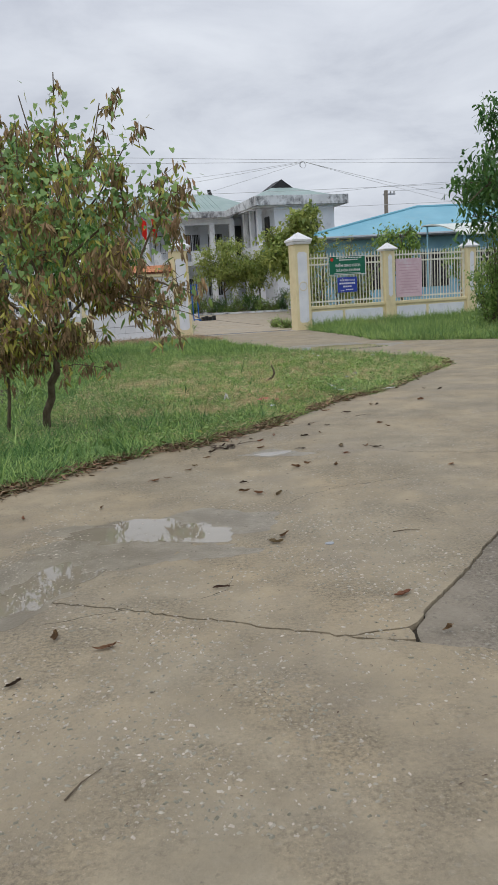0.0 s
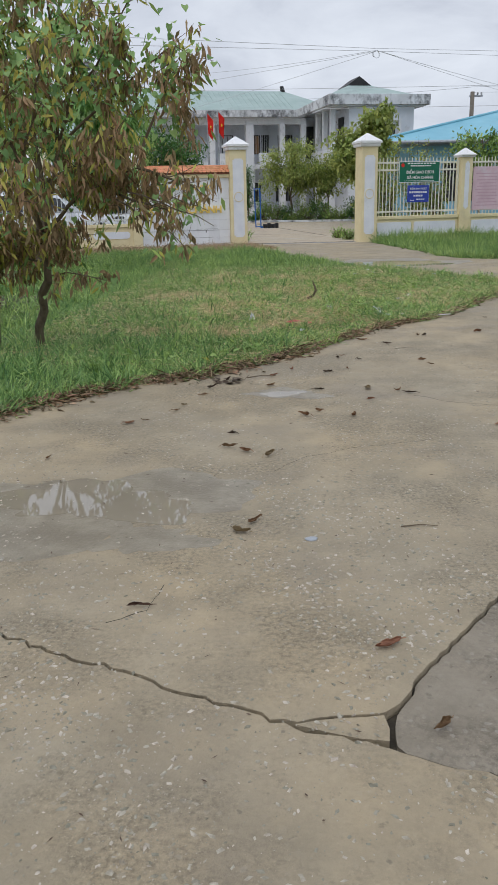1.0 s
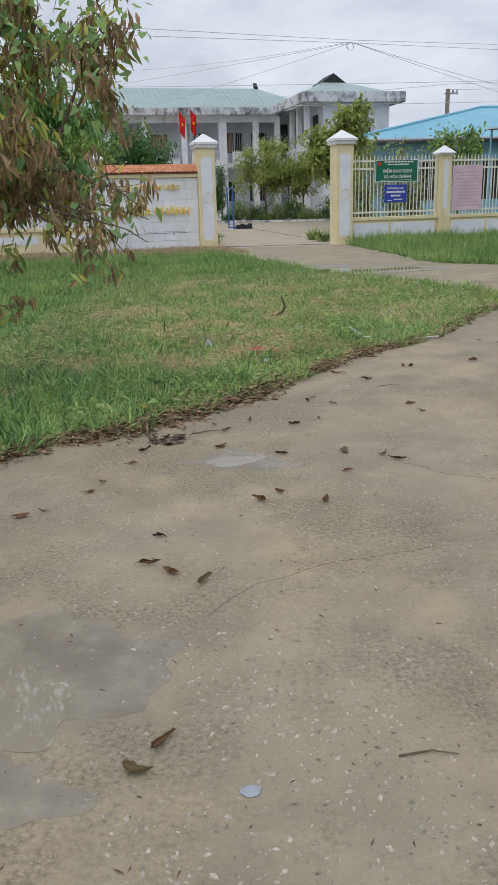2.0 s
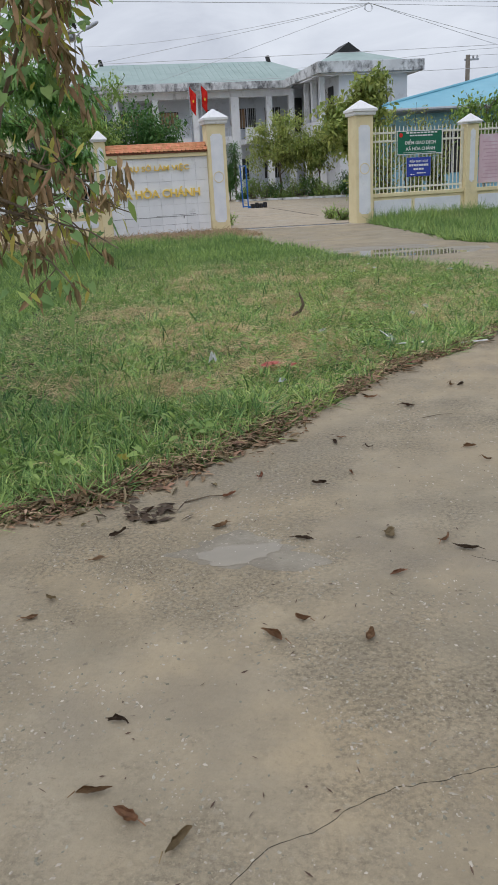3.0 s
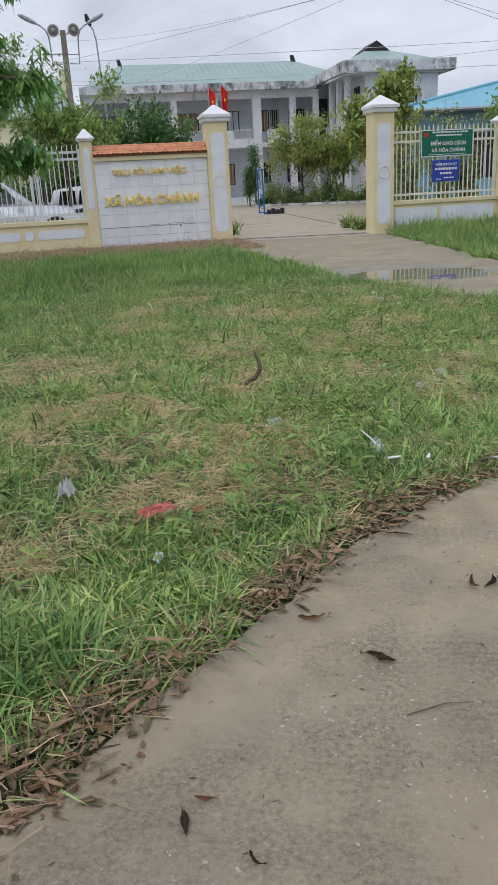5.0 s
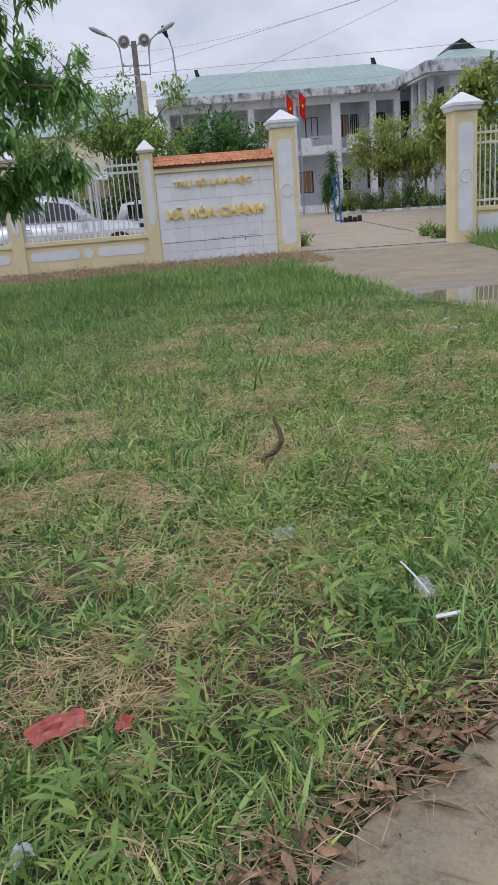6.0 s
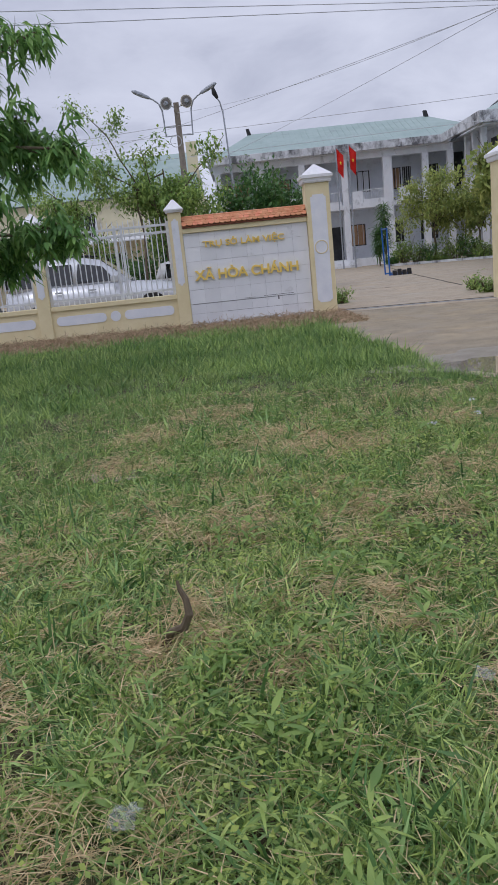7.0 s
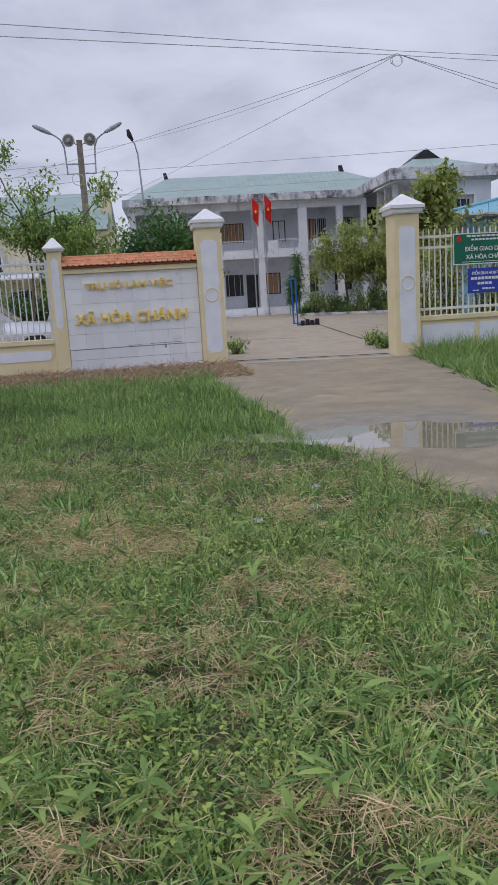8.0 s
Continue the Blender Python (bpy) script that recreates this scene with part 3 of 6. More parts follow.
def pillar(m, half, shaft_top, cap_half, cap_top, apex, panel, ring, label, group):
    t = thing("gate_pillar" if ring else "fence_pillar", m, label, "pillar", group)
    part("shaft", boxed(-half, half, -half, half, -0.03, shaft_top, bevel=0.012), cream, t)
    part("cap", cap_mesh(cap_half, shaft_top, cap_top, apex), white, t, "white stepped cap with a pointed top")
    x, z0, z1 = panel
    for turn in (0,):
        p = part("panel", plate_xz(notched(-x, x, z0, z1, 0.05), -half - 0.008, -half + 0.01), pale, t, "pale blue-white painted panel")
        p.matrix_basis = pose(0, 0, 0, 0, 0, turn)
        if ring:
            pts = [(0.135 * math.cos(a), -half - 0.010, 1.41 + 0.135 * math.sin(a)) for a in (2 * math.pi * k / 32 for k in range(33))]
            o = part("ring", tubed(pts, 0.011, 6), cream, p if turn == 0 else t, "raised cream ring")
            if turn:
                o.matrix_basis = pose(0, 0, 0, 0, 0, turn)
    return t


pillar(LEFT, 0.255, 2.74, 0.34, 2.90, 3.13, (0.165, 0.24, 2.5), True, "tall cream gate pillar with a pale panel and white cap", "gate pillars")
pillar(RIGHTW @ pose(0.03, 0, 0), 0.255, 2.74, 0.345, 2.90, 3.13, (0.165, 0.24, 2.5), True, "tall cream gate pillar with a pale panel and white cap", "gate pillars")
for frame_m, xs in ((LEFT, (-3.08, -6.1, -9.15)), (RIGHTW, (3.31, 6.6, 9.9))):
    for x in xs:
        pillar(frame_m @ pose(x, 0, 0), 0.14 if frame_m is LEFT else 0.185, 2.43, 0.205 if frame_m is LEFT else 0.26, 2.50, 2.70, (0.075, 0.9, 2.3), False,
               "slim cream fence pillar with a white pointed cap", "fence pillars")


dark_streak = surface("grey grime", (0.14, 0.14, 0.145), (0.32, 0.32, 0.33), 25, 0.9, 0.2)
# bedding coloured dark so the gaps between roof tiles read as shaded
tile_bed = surface("dark tile bedding", (0.16, 0.06, 0.035), (0.24, 0.10, 0.06), 12, 0.9, 0.3)


def sign_wall():
    t = thing("sign_wall", LEFT, "white tiled entrance sign wall with gold letters and terracotta coping", "sign wall", kind="")
    part("wall_body", boxed(-2.935, -0.26, -0.10, 0.14, -0.03, 1.97), grout, t, "grey mortar behind the tiles")
    part("cornice", boxed(-2.938, -0.258, -0.17, 0.18, 1.972, 2.075, bevel=0.012), cream, t, "cream painted cornice band")
    writing("letters_small", "TRỤ SỞ LÀM VIỆC", 0.125, 1.76, gold, t, -2.535, -0.135, 1.655, 0.025, 0.02, "gold raised letters")
    writing("letters_large", "XÃ HÒA CHÁNH", 0.205, 2.26, gold, t, -2.78, -0.135, 0.975, 0.03, 0.028, "gold raised letters")
    # drip stains ledge
    for a, b, z, hh in ((-2.88, -0.62, 0.462, 0.012), (-2.2, -0.8, 0.255, 0.007), (-1.32, -0.66, 0.50, 0.010), (-1.02, -0.99, 0.40, 0.08), (-1.75, -1.5, 0.49, 0.008), (-2.85, -2.5, 0.77, 0.006)):
        part("dirt_streak", boxed(a, b, -0.1225, -0.1195, z, z + hh), dark_streak, t, "dark stain along a joint")
    rows = [(-0.03, 0.255), (0.262, 0.46), (0.476, 0.77), (0.777, 1.07), (1.077, 1.37), (1.377, 1.67), (1.677, 1.966)]
    r = random.Random(8)
    for z0, z1 in rows:
        for k in range(8):
            x0, x1 = -2.935 + k * 0.3345, -2.935 + k * 0.3345 + 0.331
            tilt = r.uniform(-0.0012, 0.0012)
            bm = boxed(x0, x1, -0.120 + tilt, -0.095, z0, z1)
            part("wall_tile", bm, wtile, t)
    # scalloped roof tiles in three courses on a sloped bed
    bed_bm = rings(bmesh.new(), [[(-2.938, -0.20, 2.077), (-2.938, 0.22, 2.077), (-2.938, 0.22, 2.10), (-2.938, 0.01, 2.285), (-2.938, -0.20, 2.10)],
                                 [(-0.258, -0.20, 2.077), (-0.258, 0.22, 2.077), (-0.258, 0.22, 2.10), (-0.258, 0.01, 2.285), (-0.258, -0.20, 2.10)]])
    coping = part("tile_roof", bed_bm, tile_bed, t, "small terracotta tile roof")
    w = 0.108
    bm = bmesh.new()
    secs = []
    for lift in (0.0, 0.017):
        tip = [(-w / 2, 0.0, lift), (-w / 2, -0.09, lift)] + [(w / 2 * math.sin(radians(a)), -0.09 - 0.045 * math.cos(radians(a)), lift + 0.008) for a in (-60, -30, 0, 30, 60)] + [(w / 2, -0.09, lift), (w / 2, 0.0, lift)]
        secs.append(tip)
    rings(bm, secs)
    first = part("roof_tile", bm, roof_tile, coping)
    slope = math.degrees(math.atan2(0.185, 0.21))
    n = 23
    placed = False
    for course in range(3):
        for k in range(n - course % 2):
            x = -2.938 + w / 2 + (k + 0.5 * (course % 2)) * (2.68 - w) / (n - 1)
            y = -0.115 + course * 0.062
            m = pose(x, y, 2.105 + 0.018 + (y + 0.20) * 0.185 / 0.21, slope + r.uniform(-2, 2), 0, r.uniform(-2, 2))
            if not placed:
                first.matrix_basis, placed = m, True
            else:
                again(first, m, coping)
    part("ridge_roll", tubed([(-2.938, 0.01, 2.30), (-0.258, 0.01, 2.30)], 0.035, 10), roof_tile, coping)


sign_wall()


def low_wall(m, x0, x1, top, panels):
    t = thing("wall_low", m, "low cream fence wall with pale rounded panels", "wall", kind="structure")
    part("wall_body", boxed(x0, x1, -0.09, 0.09, -0.03, top - 0.10), cream, t)
    part("coping", boxed(x0, x1, -0.125, 0.125, top - 0.098, top, bevel=0.01), cream, t)
    for a, b, z0, z1, r in panels:
        part("panel", plate_xz(rounded(a, b, z0, z1, r), -0.100, -0.085), pale, t, "pale blue-white painted panel")


def fence(m, x0, x1, material, posts, spacing, z0, rails, top, label):
    t = thing("fence", m, label, "fence", "front fences")
    for z in rails:
        part("rail", boxed(x0, x1, -0.02, 0.02, z - 0.026, z + 0.026, bevel=0.004), material, t)
    k = max(1, round((x1 - x0) / spacing))
    s = (x1 - x0) / k
    bm = bmesh.new()
    rings(bm, [[(-0.011, -0.011, z0), (0.011, -0.011, z0), (0.011, 0.011, z0), (-0.011, 0.011, z0)], [(-0.011, -0.011, top - 0.06), (0.011, -0.011, top - 0.06), (0.011, 0.011, top - 0.06), (-0.011, 0.011, top - 0.06)],
               [(-0.003, -0.003, top), (0.003, -0.003, top), (0.003, 0.003, top), (-0.003, 0.003, top)]])
    first = None
    for i in range(k):
        x = x0 + (i + 0.5) * s
        if first is None:
            first = part("bar", bm, material, t)
            first.matrix_basis = pose(x, 0, 0)
        else:
            again(first, pose(x, 0, 0), t)
    for x in posts:
        part("post", boxed(x - 0.028, x + 0.028, -0.022, 0.022, z0, top - 0.1, bevel=0.004), material, t)
    return t


for a, b in ((-5.96, -3.22), (-9.01, -6.24)):
    c = (a + b) / 2
    low_wall(LEFT, a, b, 0.72, [(a + 0.09, c - 0.2, 0.30, 0.50, 0.09), (c - 0.11, c + 0.11, 0.29, 0.51, 0.105), (c + 0.2, b - 0.09, 0.30, 0.50, 0.09)])
    fence(LEFT, a, b, silver, (c + 0.20, c + 0.34, a + 0.03, b - 0.03), 0.115, 0.721, (0.84, 2.06, 2.21), 2.38, "silver-painted steel bar fence on a low wall")
for a, b in ((0.285, 3.12), (3.5, 6.41), (6.79, 9.7)):
    c = (a + b) / 2
    low_wall(RIGHTW, a, b, 0.74, [(a + 0.09, c - 0.2, 0.14, 0.56, 0.03), (c - 0.1, b - 0.09, 0.14, 0.56, 0.03)])
    fence(RIGHTW, a, b, ivory, (a + 0.03, b - 0.03), 0.118, 0.741, (0.87, 2.08, 2.29), 2.45, "ivory-painted steel bar fence on a low wall")


def board(name, m, x0, x1, z0, z1, y, material, label, rim=True):
    t = thing(name, m @ pose((x0 + x1) / 2, y, z0), label, "sign")
    h, w = z1 - z0, (x1 - x0) / 2
    part("board", boxed(-w, w, -0.012, 0.012, 0, h, bevel=0.003), material, t)
    if rim:
        for a, b, c, d in ((-w, w, 0, 0.018), (-w, w, h - 0.018, h), (-w, -w + 0.018, 0.0185, h - 0.0185), (w - 0.018, w, 0.0185, h - 0.0185)):
            part("edge_strip", boxed(a, b, -0.017, -0.0125, c, d), sign_white, t)
    return t, w, h


t, w, h = board("green_sign", RIGHTW, 1.06, 2.43, 1.71, 2.32, -0.06, sign_green, "green office sign board with white lettering on the fence")
writing("lettering", "ĐIỂM GIAO DỊCH", 0.085, 0.92, sign_white, t, -0.44, -0.016, 0.26, 0.004, 0.012)
writing("lettering", "XÃ HÒA CHÁNH", 0.085, 0.88, sign_white, t, -0.42, -0.016, 0.105, 0.004, 0.012)
for a, b, z in ((-0.40, 0.55, 0.535), (-0.30, 0.40, 0.465)):
    for k in range(9):
        x0 = a + (b - a) * k / 9
        part("print_bar", boxed(x0, x0 + (b - a) / 9 * 0.78, -0.016, -0.0125, z, z + 0.035), sign_white, t)
part("print_bar", boxed(-0.5, 0.5, -0.016, -0.0125, 0.045, 0.055), sign_white, t)
part("emblem", tubed([(-0.56, -0.0125, 0.50), (-0.56, -0.018, 0.50)], 0.055, 16), red, t, "small red emblem")
t, w, h = board("blue_sign", RIGHTW, 1.37, 2.09, 1.135, 1.63, -0.06, sign_blue, "blue notice board with white lettering on the fence", False)
writing("lettering", "ĐIỂM SINH HOẠT", 0.06, 0.56, sign_white, t, -0.28, -0.016, 0.365, 0.004, 0.008)
for a, b, z, hh in ((-0.30, 0.30, 0.265, 0.055), (-0.16, 0.16, 0.165, 0.05), (-0.26, -0.12, 0.045, 0.02), (-0.06, 0.22, 0.07, 0.03)):
    n = max(2, int((b - a) / 0.07))
    for k in range(n):
        x0 = a + (b - a) * k / n
        part("print_bar", boxed(x0, x0 + (b - a) / n * 0.8, -0.016, -0.0125, z, z + hh), sign_white, t)
t, w, h = board("pink_banner", RIGHTW, 3.60, 4.62, 0.86, 2.15, -0.05, pink, "faded pink printed sheet tied to the fence", False)
for k in range(11):
    z = 0.12 + k * 0.095
    a = 0.42 - 0.12 * ((k * 37) % 5) / 4
    part("print_bar", boxed(-a, a, -0.0155, -0.0125, z, z + 0.028), pink_dark, t)
# ---- two-storey office building ----
MAIN = pose(-8.9, 61, 0, 0, 0, 17)


def window(t, x, z, w, h, y, fill, bars=4):
    """A framed window in a wall that faces -y: dark reveal, panes, frame."""
    f = part("window", boxed(x - w / 2, x + w / 2, y - 0.02, y + 0.03, z, z + h), dark_in, t, "dark window opening")
    k = 2 if w < 1.3 else 3
    for i in range(k):
        a, b = x - w / 2 + 0.05 + i * (w - 0.1) / k, x - w / 2 + 0.05 + (i + 1) * (w - 0.1) / k
        part("pane", boxed(a + 0.03, b - 0.03, y - 0.045, y - 0.021, z + 0.06, z + h - 0.06), fill, f)
    for a, b, c, d in ((x - w / 2 - 0.06, x + w / 2 + 0.06, z - 0.07, z), (x - w / 2 - 0.06, x + w / 2 + 0.06, z + h, z + h + 0.06),
                       (x - w / 2 - 0.06, x - w / 2, z, z + h), (x + w / 2, x + w / 2 + 0.06, z, z + h)):
        part("frame", boxed(a, b, y - 0.06, y - 0.002, c, d), wallpaint, f)
    for i in range(bars):
        bx = x - w / 2 + (i + 0.5) * w / bars
        part("grille_bar", boxed(bx - 0.015, bx + 0.015, y - 0.075, y - 0.05, z + 0.02, z + h - 0.02), silver, f)


def office():
    t = thing("office_building", MAIN, "weathered white two-storey office with pale green roof", "building")
    x0, x1 = -7.1, 8.6
    part("plinth", boxed(x0 - 0.2, x1, -0.25, 10, -0.05, 0.5), clean, t)
    for k in range(3):
        part("step", boxed(-2.4 - k * 0.2, 1.6 + k * 0.2, -0.55 - k * 0.32, -0.251 - k * 0.3, -0.05, 0.48 - k * 0.16), clean, t)
    part("wall", boxed(x0, x1, 2.4, 2.65, 0.501, 7.3), wallpaint, t)
    part("side_wall", boxed(x0, x0 + 0.25, 0.1, 2.399, 0.501, 7.3), wallpaint, t)
    part("back_wall", boxed(x0, x1 + 8, 9.7, 9.95, 0.501, 7.3), wallpaint, t)
    part("balcony_slab", boxed(x0 - 0.1, x1, -0.12, 2.399, 3.75, 4.05), clean, t, "white balcony edge with grey streaks")
    part("ceiling_beam", boxed(x0 - 0.1, x1, 0.0, 0.3, 6.85, 7.299), clean, t)
    for a, b in ((-6.9, -4.3), (-3.9, -1.7), (1.85, 2.55), (4.1, 4.2), (4.95, 6.3), (7.05, 8.5)):
        part("parapet", boxed(a, b, -0.08, 0.1, 4.051, 4.85), clean, t, "white balcony parapet with grey streaks")
    for a, b in ((-1.1, 1.1), (2.56, 4.0)):
        g = part("balustrade", boxed(a, b, -0.03, 0.03, 4.86, 4.91), silver, t)
        k = int((b - a) / 0.16)
        for i in range(k):
            x = a + (i + 0.5) * (b - a) / k
            part("baluster", boxed(x - 0.02, x + 0.02, -0.02, 0.02, 4.30, 4.859), silver, g)
        part("parapet", boxed(a, b, -0.08, 0.1, 4.051, 4.299), clean, t)
    for x, w in ((-6.9, 0.4), (-4.1, 0.4), (-1.38, 0.42), (1.4, 0.42), (4.25, 0.6), (6.75, 0.42), (8.4, 0.4)):
        part("column", boxed(x - w / 2, x + w / 2, -0.16, 0.28, 0.45, 6.849, bevel=0.02), clean, t)
    for x in (-5.6, -2.8, -0.3):
        window(t, x, 4.95, 1.7, 1.3, 2.38, brown, 7)
    for x, w, m in ((5.15, 0.9, brown), (6.0, 0.6, dark_in), (7.6, 1.2, dark_in), (3.0, 0.9, wallpaint)):
        window(t, x, 4.9, w, 1.4, 2.38, m, 4)
    for x, w, m in ((-5.6, 1.5, dark_in), (-2.8, 1.4, dark_in), (-0.3, 1.2, dark_in), (2.4, 1.1, brown), (5.0, 1.2, dark_in), (7.4, 1.2, dark_in)):
        window(t, x, 1.35, w, 1.45, 2.38, m, 3)
    # the unlit inside of the doorway is painted on a flat panel
    door_bm = boxed(0.55, 1.35, 2.33, 2.42, 0.505, 2.75)
    part("door", door_bm, dark_in, t, "doorway panel painted dark as the unlit inside")
    # overhanging gutter fascia and roof
    part("fascia", boxed(x0 - 0.35, x1 - 0.3, -0.75, -0.45, 7.30, 7.78, bevel=0.02), stained, t, "black-streaked concrete gutter fascia")
    part("soffit", boxed(x0 - 0.35, x1 - 0.3, -0.449, 9.9, 7.301, 7.42), clean, t)
    bm = bmesh.new()
    a = [bm.verts.new(p) for p in ((x0 - 0.2, -0.35, 7.75), (x1 + 3.0, -0.35, 7.75), (x1 + 3.0, 10, 7.75), (x0 - 0.2, 10, 7.75), (-4.45, 4.8, 9.75), (x1 - 0.5, 4.8, 9.75))]
    for f in ((0, 1, 5, 4), (1, 2, 5), (2, 3, 4, 5), (3, 0, 4), (3, 2, 1, 0)):
        bm.faces.new([a[i] for i in f])
    roof = part("roof", bm, green_roof, t, "pale green corrugated sheet roof")
    for i in range(30):
        x = -4.2 + i * 0.41
        part("roof_seam", tubed([(x * 1.0, -0.3, 7.77), (x, 4.7, 9.72)], 0.015, 4), green_roof, roof)
    for x in (-4.45, x1 - 0.5):
        fin = rings(bmesh.new(), [[(x - 0.14, 4.6, 9.65), (x + 0.14, 4.6, 9.65), (x + 0.14, 5.0, 9.65), (x - 0.14, 5.0, 9.65)], [(x - 0.22, 4.65, 10.12), (x + 0.0, 4.65, 10.12), (x + 0.0, 4.95, 10.12), (x - 0.22, 4.95, 10.12)]])
        part("ridge_fin", fin, black, roof, "dark upturned ridge end")
    # the corner between the two wings, its unlit upper landing painted on as a dark panel
    part("link_wall", boxed(x1 + 0.001, 10.65, 2.4, 2.65, 0.3, 7.54), wallpaint, t)
    part("wing_opening", boxed(x1 + 0.2, 9.9, 2.34, 2.399, 4.5, 6.9), dark_in, t, "panel painted dark as the unlit landing")
    part("balcony_slab", boxed(x1 + 0.001, 10.39, 0.6, 2.33, 3.75, 4.3), clean, t)
    # wing that comes forward
    wx0, wx1, wy = 9.4, 15.4, -4.7
    part("wing_wall", boxed(wx0 + 1.0, wx1 - 0.15, wy, wy + 0.25, -0.05, 7.55), wallpaint, t)
    part("wing_wall", boxed(wx1 - 0.4, wx1 - 0.15, wy + 0.251, 9.7, -0.05, 7.55), wallpaint, t)
    part("wing_wall", boxed(wx0 + 1.0, wx0 + 1.25, wy + 0.251, 0.6, -0.05, 7.55), wallpaint, t)
    for y in (-4.0, -2.2, -0.5):
        part("column", boxed(wx0 - 0.1, wx0 + 0.25, y, y + 0.38, -0.05, 7.55, bevel=0.02), clean, t)
    part("balcony_slab", boxed(wx0 - 0.2, wx0 + 0.99, wy + 0.3, 0.5, 3.75, 4.85), clean, t)
    # shade behind the wing's upper openings, painted as dark panels
    part("wing_opening", boxed(wx0 + 0.94, wx0 + 0.99, -3.6, -2.5, 4.9, 7.0), dark_in, t)
    part("wing_opening", boxed(wx0 + 0.94, wx0 + 0.99, -1.7, -0.7, 4.9, 7.0), dark_in, t)
    window(t, 12.9, 4.9, 1.9, 1.5, wy - 0.02, dark_in, 5)
    part("window_hood", boxed(11.2, 14.2, wy - 0.35, wy, 6.62, 6.78), clean, t)
    part("window_hood", boxed(11.2, 11.36, wy - 0.30, wy, 4.8, 6.619), clean, t)
    part("window_hood", boxed(14.04, 14.2, wy - 0.30, wy, 4.8, 6.619), clean, t)
    part("fascia", boxed(wx0 - 0.65, wx1 + 0.75, wy - 0.75, wy - 0.45, 7.62, 8.3, bevel=0.02), stained, t, "black-streaked concrete gutter fascia")
    part("fascia", rings(bmesh.new(), [[(wx0 - 0.65, wy - 0.449, 7.62), (wx0 - 0.35, wy - 0.449, 7.62), (wx0 - 0.35, wy - 0.449, 8.3), (wx0 - 0.65, wy - 0.449, 8.3)],
                                       [(x1 - 0.9, -0.46, 7.30), (x1 - 0.6, -0.46, 7.30), (x1 - 0.6, -0.46, 7.78), (x1 - 0.9, -0.46, 7.78)]]), stained, t)
    part("fascia", boxed(wx1 + 0.45, wx1 + 0.75, wy - 0.449, 9.9, 7.62, 8.3), stained, t)
    part("soffit", boxed(wx0 - 0.349, wx1 + 0.449, wy - 0.449, 9.9, 7.56, 7.66), clean, t)
    bm = bmesh.new()
    a = [bm.verts.new(p) for p in ((wx0 - 0.3, wy - 0.3, 8.2), (wx1 + 0.4, wy - 0.3, 8.2), (wx1 + 0.4, 3.5, 8.2), (wx0 - 0.3, 3.5, 8.2), (11.4, -1.6, 9.35), (13.0, -1.6, 9.35), (13.0, 0.4, 9.35), (11.4, 0.4, 9.35))]
    for f in ((0, 1, 5, 4), (1, 2, 6, 5), (2, 3, 7, 6), (3, 0, 4, 7), (4, 5, 6, 7), (3, 2, 1, 0)):
        bm.faces.new([a[i] for i in f])
    part("roof", bm, green_roof, t, "pale green hipped sheet roof")
    gable = rings(bmesh.new(), [[(11.25, -1.7, 9.3), (13.15, -1.7, 9.3), (12.2, -1.7, 9.95)], [(11.25, 0.5, 9.3), (13.15, 0.5, 9.3), (12.2, 0.5, 9.95)]])
    part("roof_gable", gable, black, t, "dark louvred gable vent")


office()


# ---- blue-roofed hall ----
def hall():
    t = thing("hall", pose(4.4, 42.5, 0, 0, 0, 10), "long hall with sky-blue sheet roof and light blue walls", "building")
    part("wall", boxed(0.6, 24, 0, 0.25, -0.05, 3.8), blue_wall, t)
    part("wall", boxed(0.6, 0.85, 0.251, 9, -0.05, 3.8), blue_wall, t)
    bm = bmesh.new()
    a = [bm.verts.new(p) for p in ((-1.8, -0.8, 3.95), (25, -0.8, 3.95), (25, 9.6, 3.95), (-1.8, 9.6, 3.95), (7.0, 4.4, 5.85), (25, 4.4, 5.85))]
    for f in ((0, 1, 5, 4), (1, 2, 5), (2, 3, 4, 5), (3, 0, 4), (3, 2, 1, 0)):
        bm.faces.new([a[i] for i in f])
    roof = part("roof", bm, blue_roof, t, "sky-blue corrugated sheet roof")
    part("ridge_cap", tubed([(7.0, 4.4, 5.86), (25, 4.4, 5.86)], 0.09, 8), blue_roof, roof)
    part("hip_cap", tubed([(-1.8, -0.8, 3.97), (7.0, 4.4, 5.86)], 0.08, 8), blue_roof, roof)
    part("gutter", tubed([(-1.8, -0.85, 3.92), (25, -0.85, 3.92)], 0.09, 8), steel, roof)
    for x in (2.2, 5.4, 8.6, 11.8):
        w = part("window", boxed(x, x + 1.7, -0.03, 0.05, 1.1, 3.0), dark_in, t, "dark window opening")
        for k in range(4):
            part("frame", boxed(x + k * 0.55, x + k * 0.55 + 0.05, -0.06, -0.031, 1.1, 3.0), sign_white, w)
    # lower shelter roof in front
    s = thing("shelter", pose(3.6, 36.5, 0, 0, 0, 12), "open shelter with curved pale sheet roof", "shelter")
    pts = [[(6.0 + 6 * k, -2.2 + 0.4 * i, 3.4 + 0.75 * math.sin(i / 11 * math.pi * 0.55)) for i in range(12)] + [(6.0 + 6 * k, -2.2 + 0.4 * i, 3.34 + 0.75 * math.sin(i / 11 * math.pi * 0.55)) for i in range(11, -1, -1)] for k in range(2)]
    part("shelter_roof", rings(bmesh.new(), pts), surface("pale sheet", (0.6, 0.64, 0.6), (0.72, 0.75, 0.7), 2, 0.5, 0.0), s)
    for x in (6.2, 9.0, 11.8):
        part("post", tubed([(x, -2.0, -0.05), (x, -2.0, 3.4)], 0.05, 8), blue_wall, s)
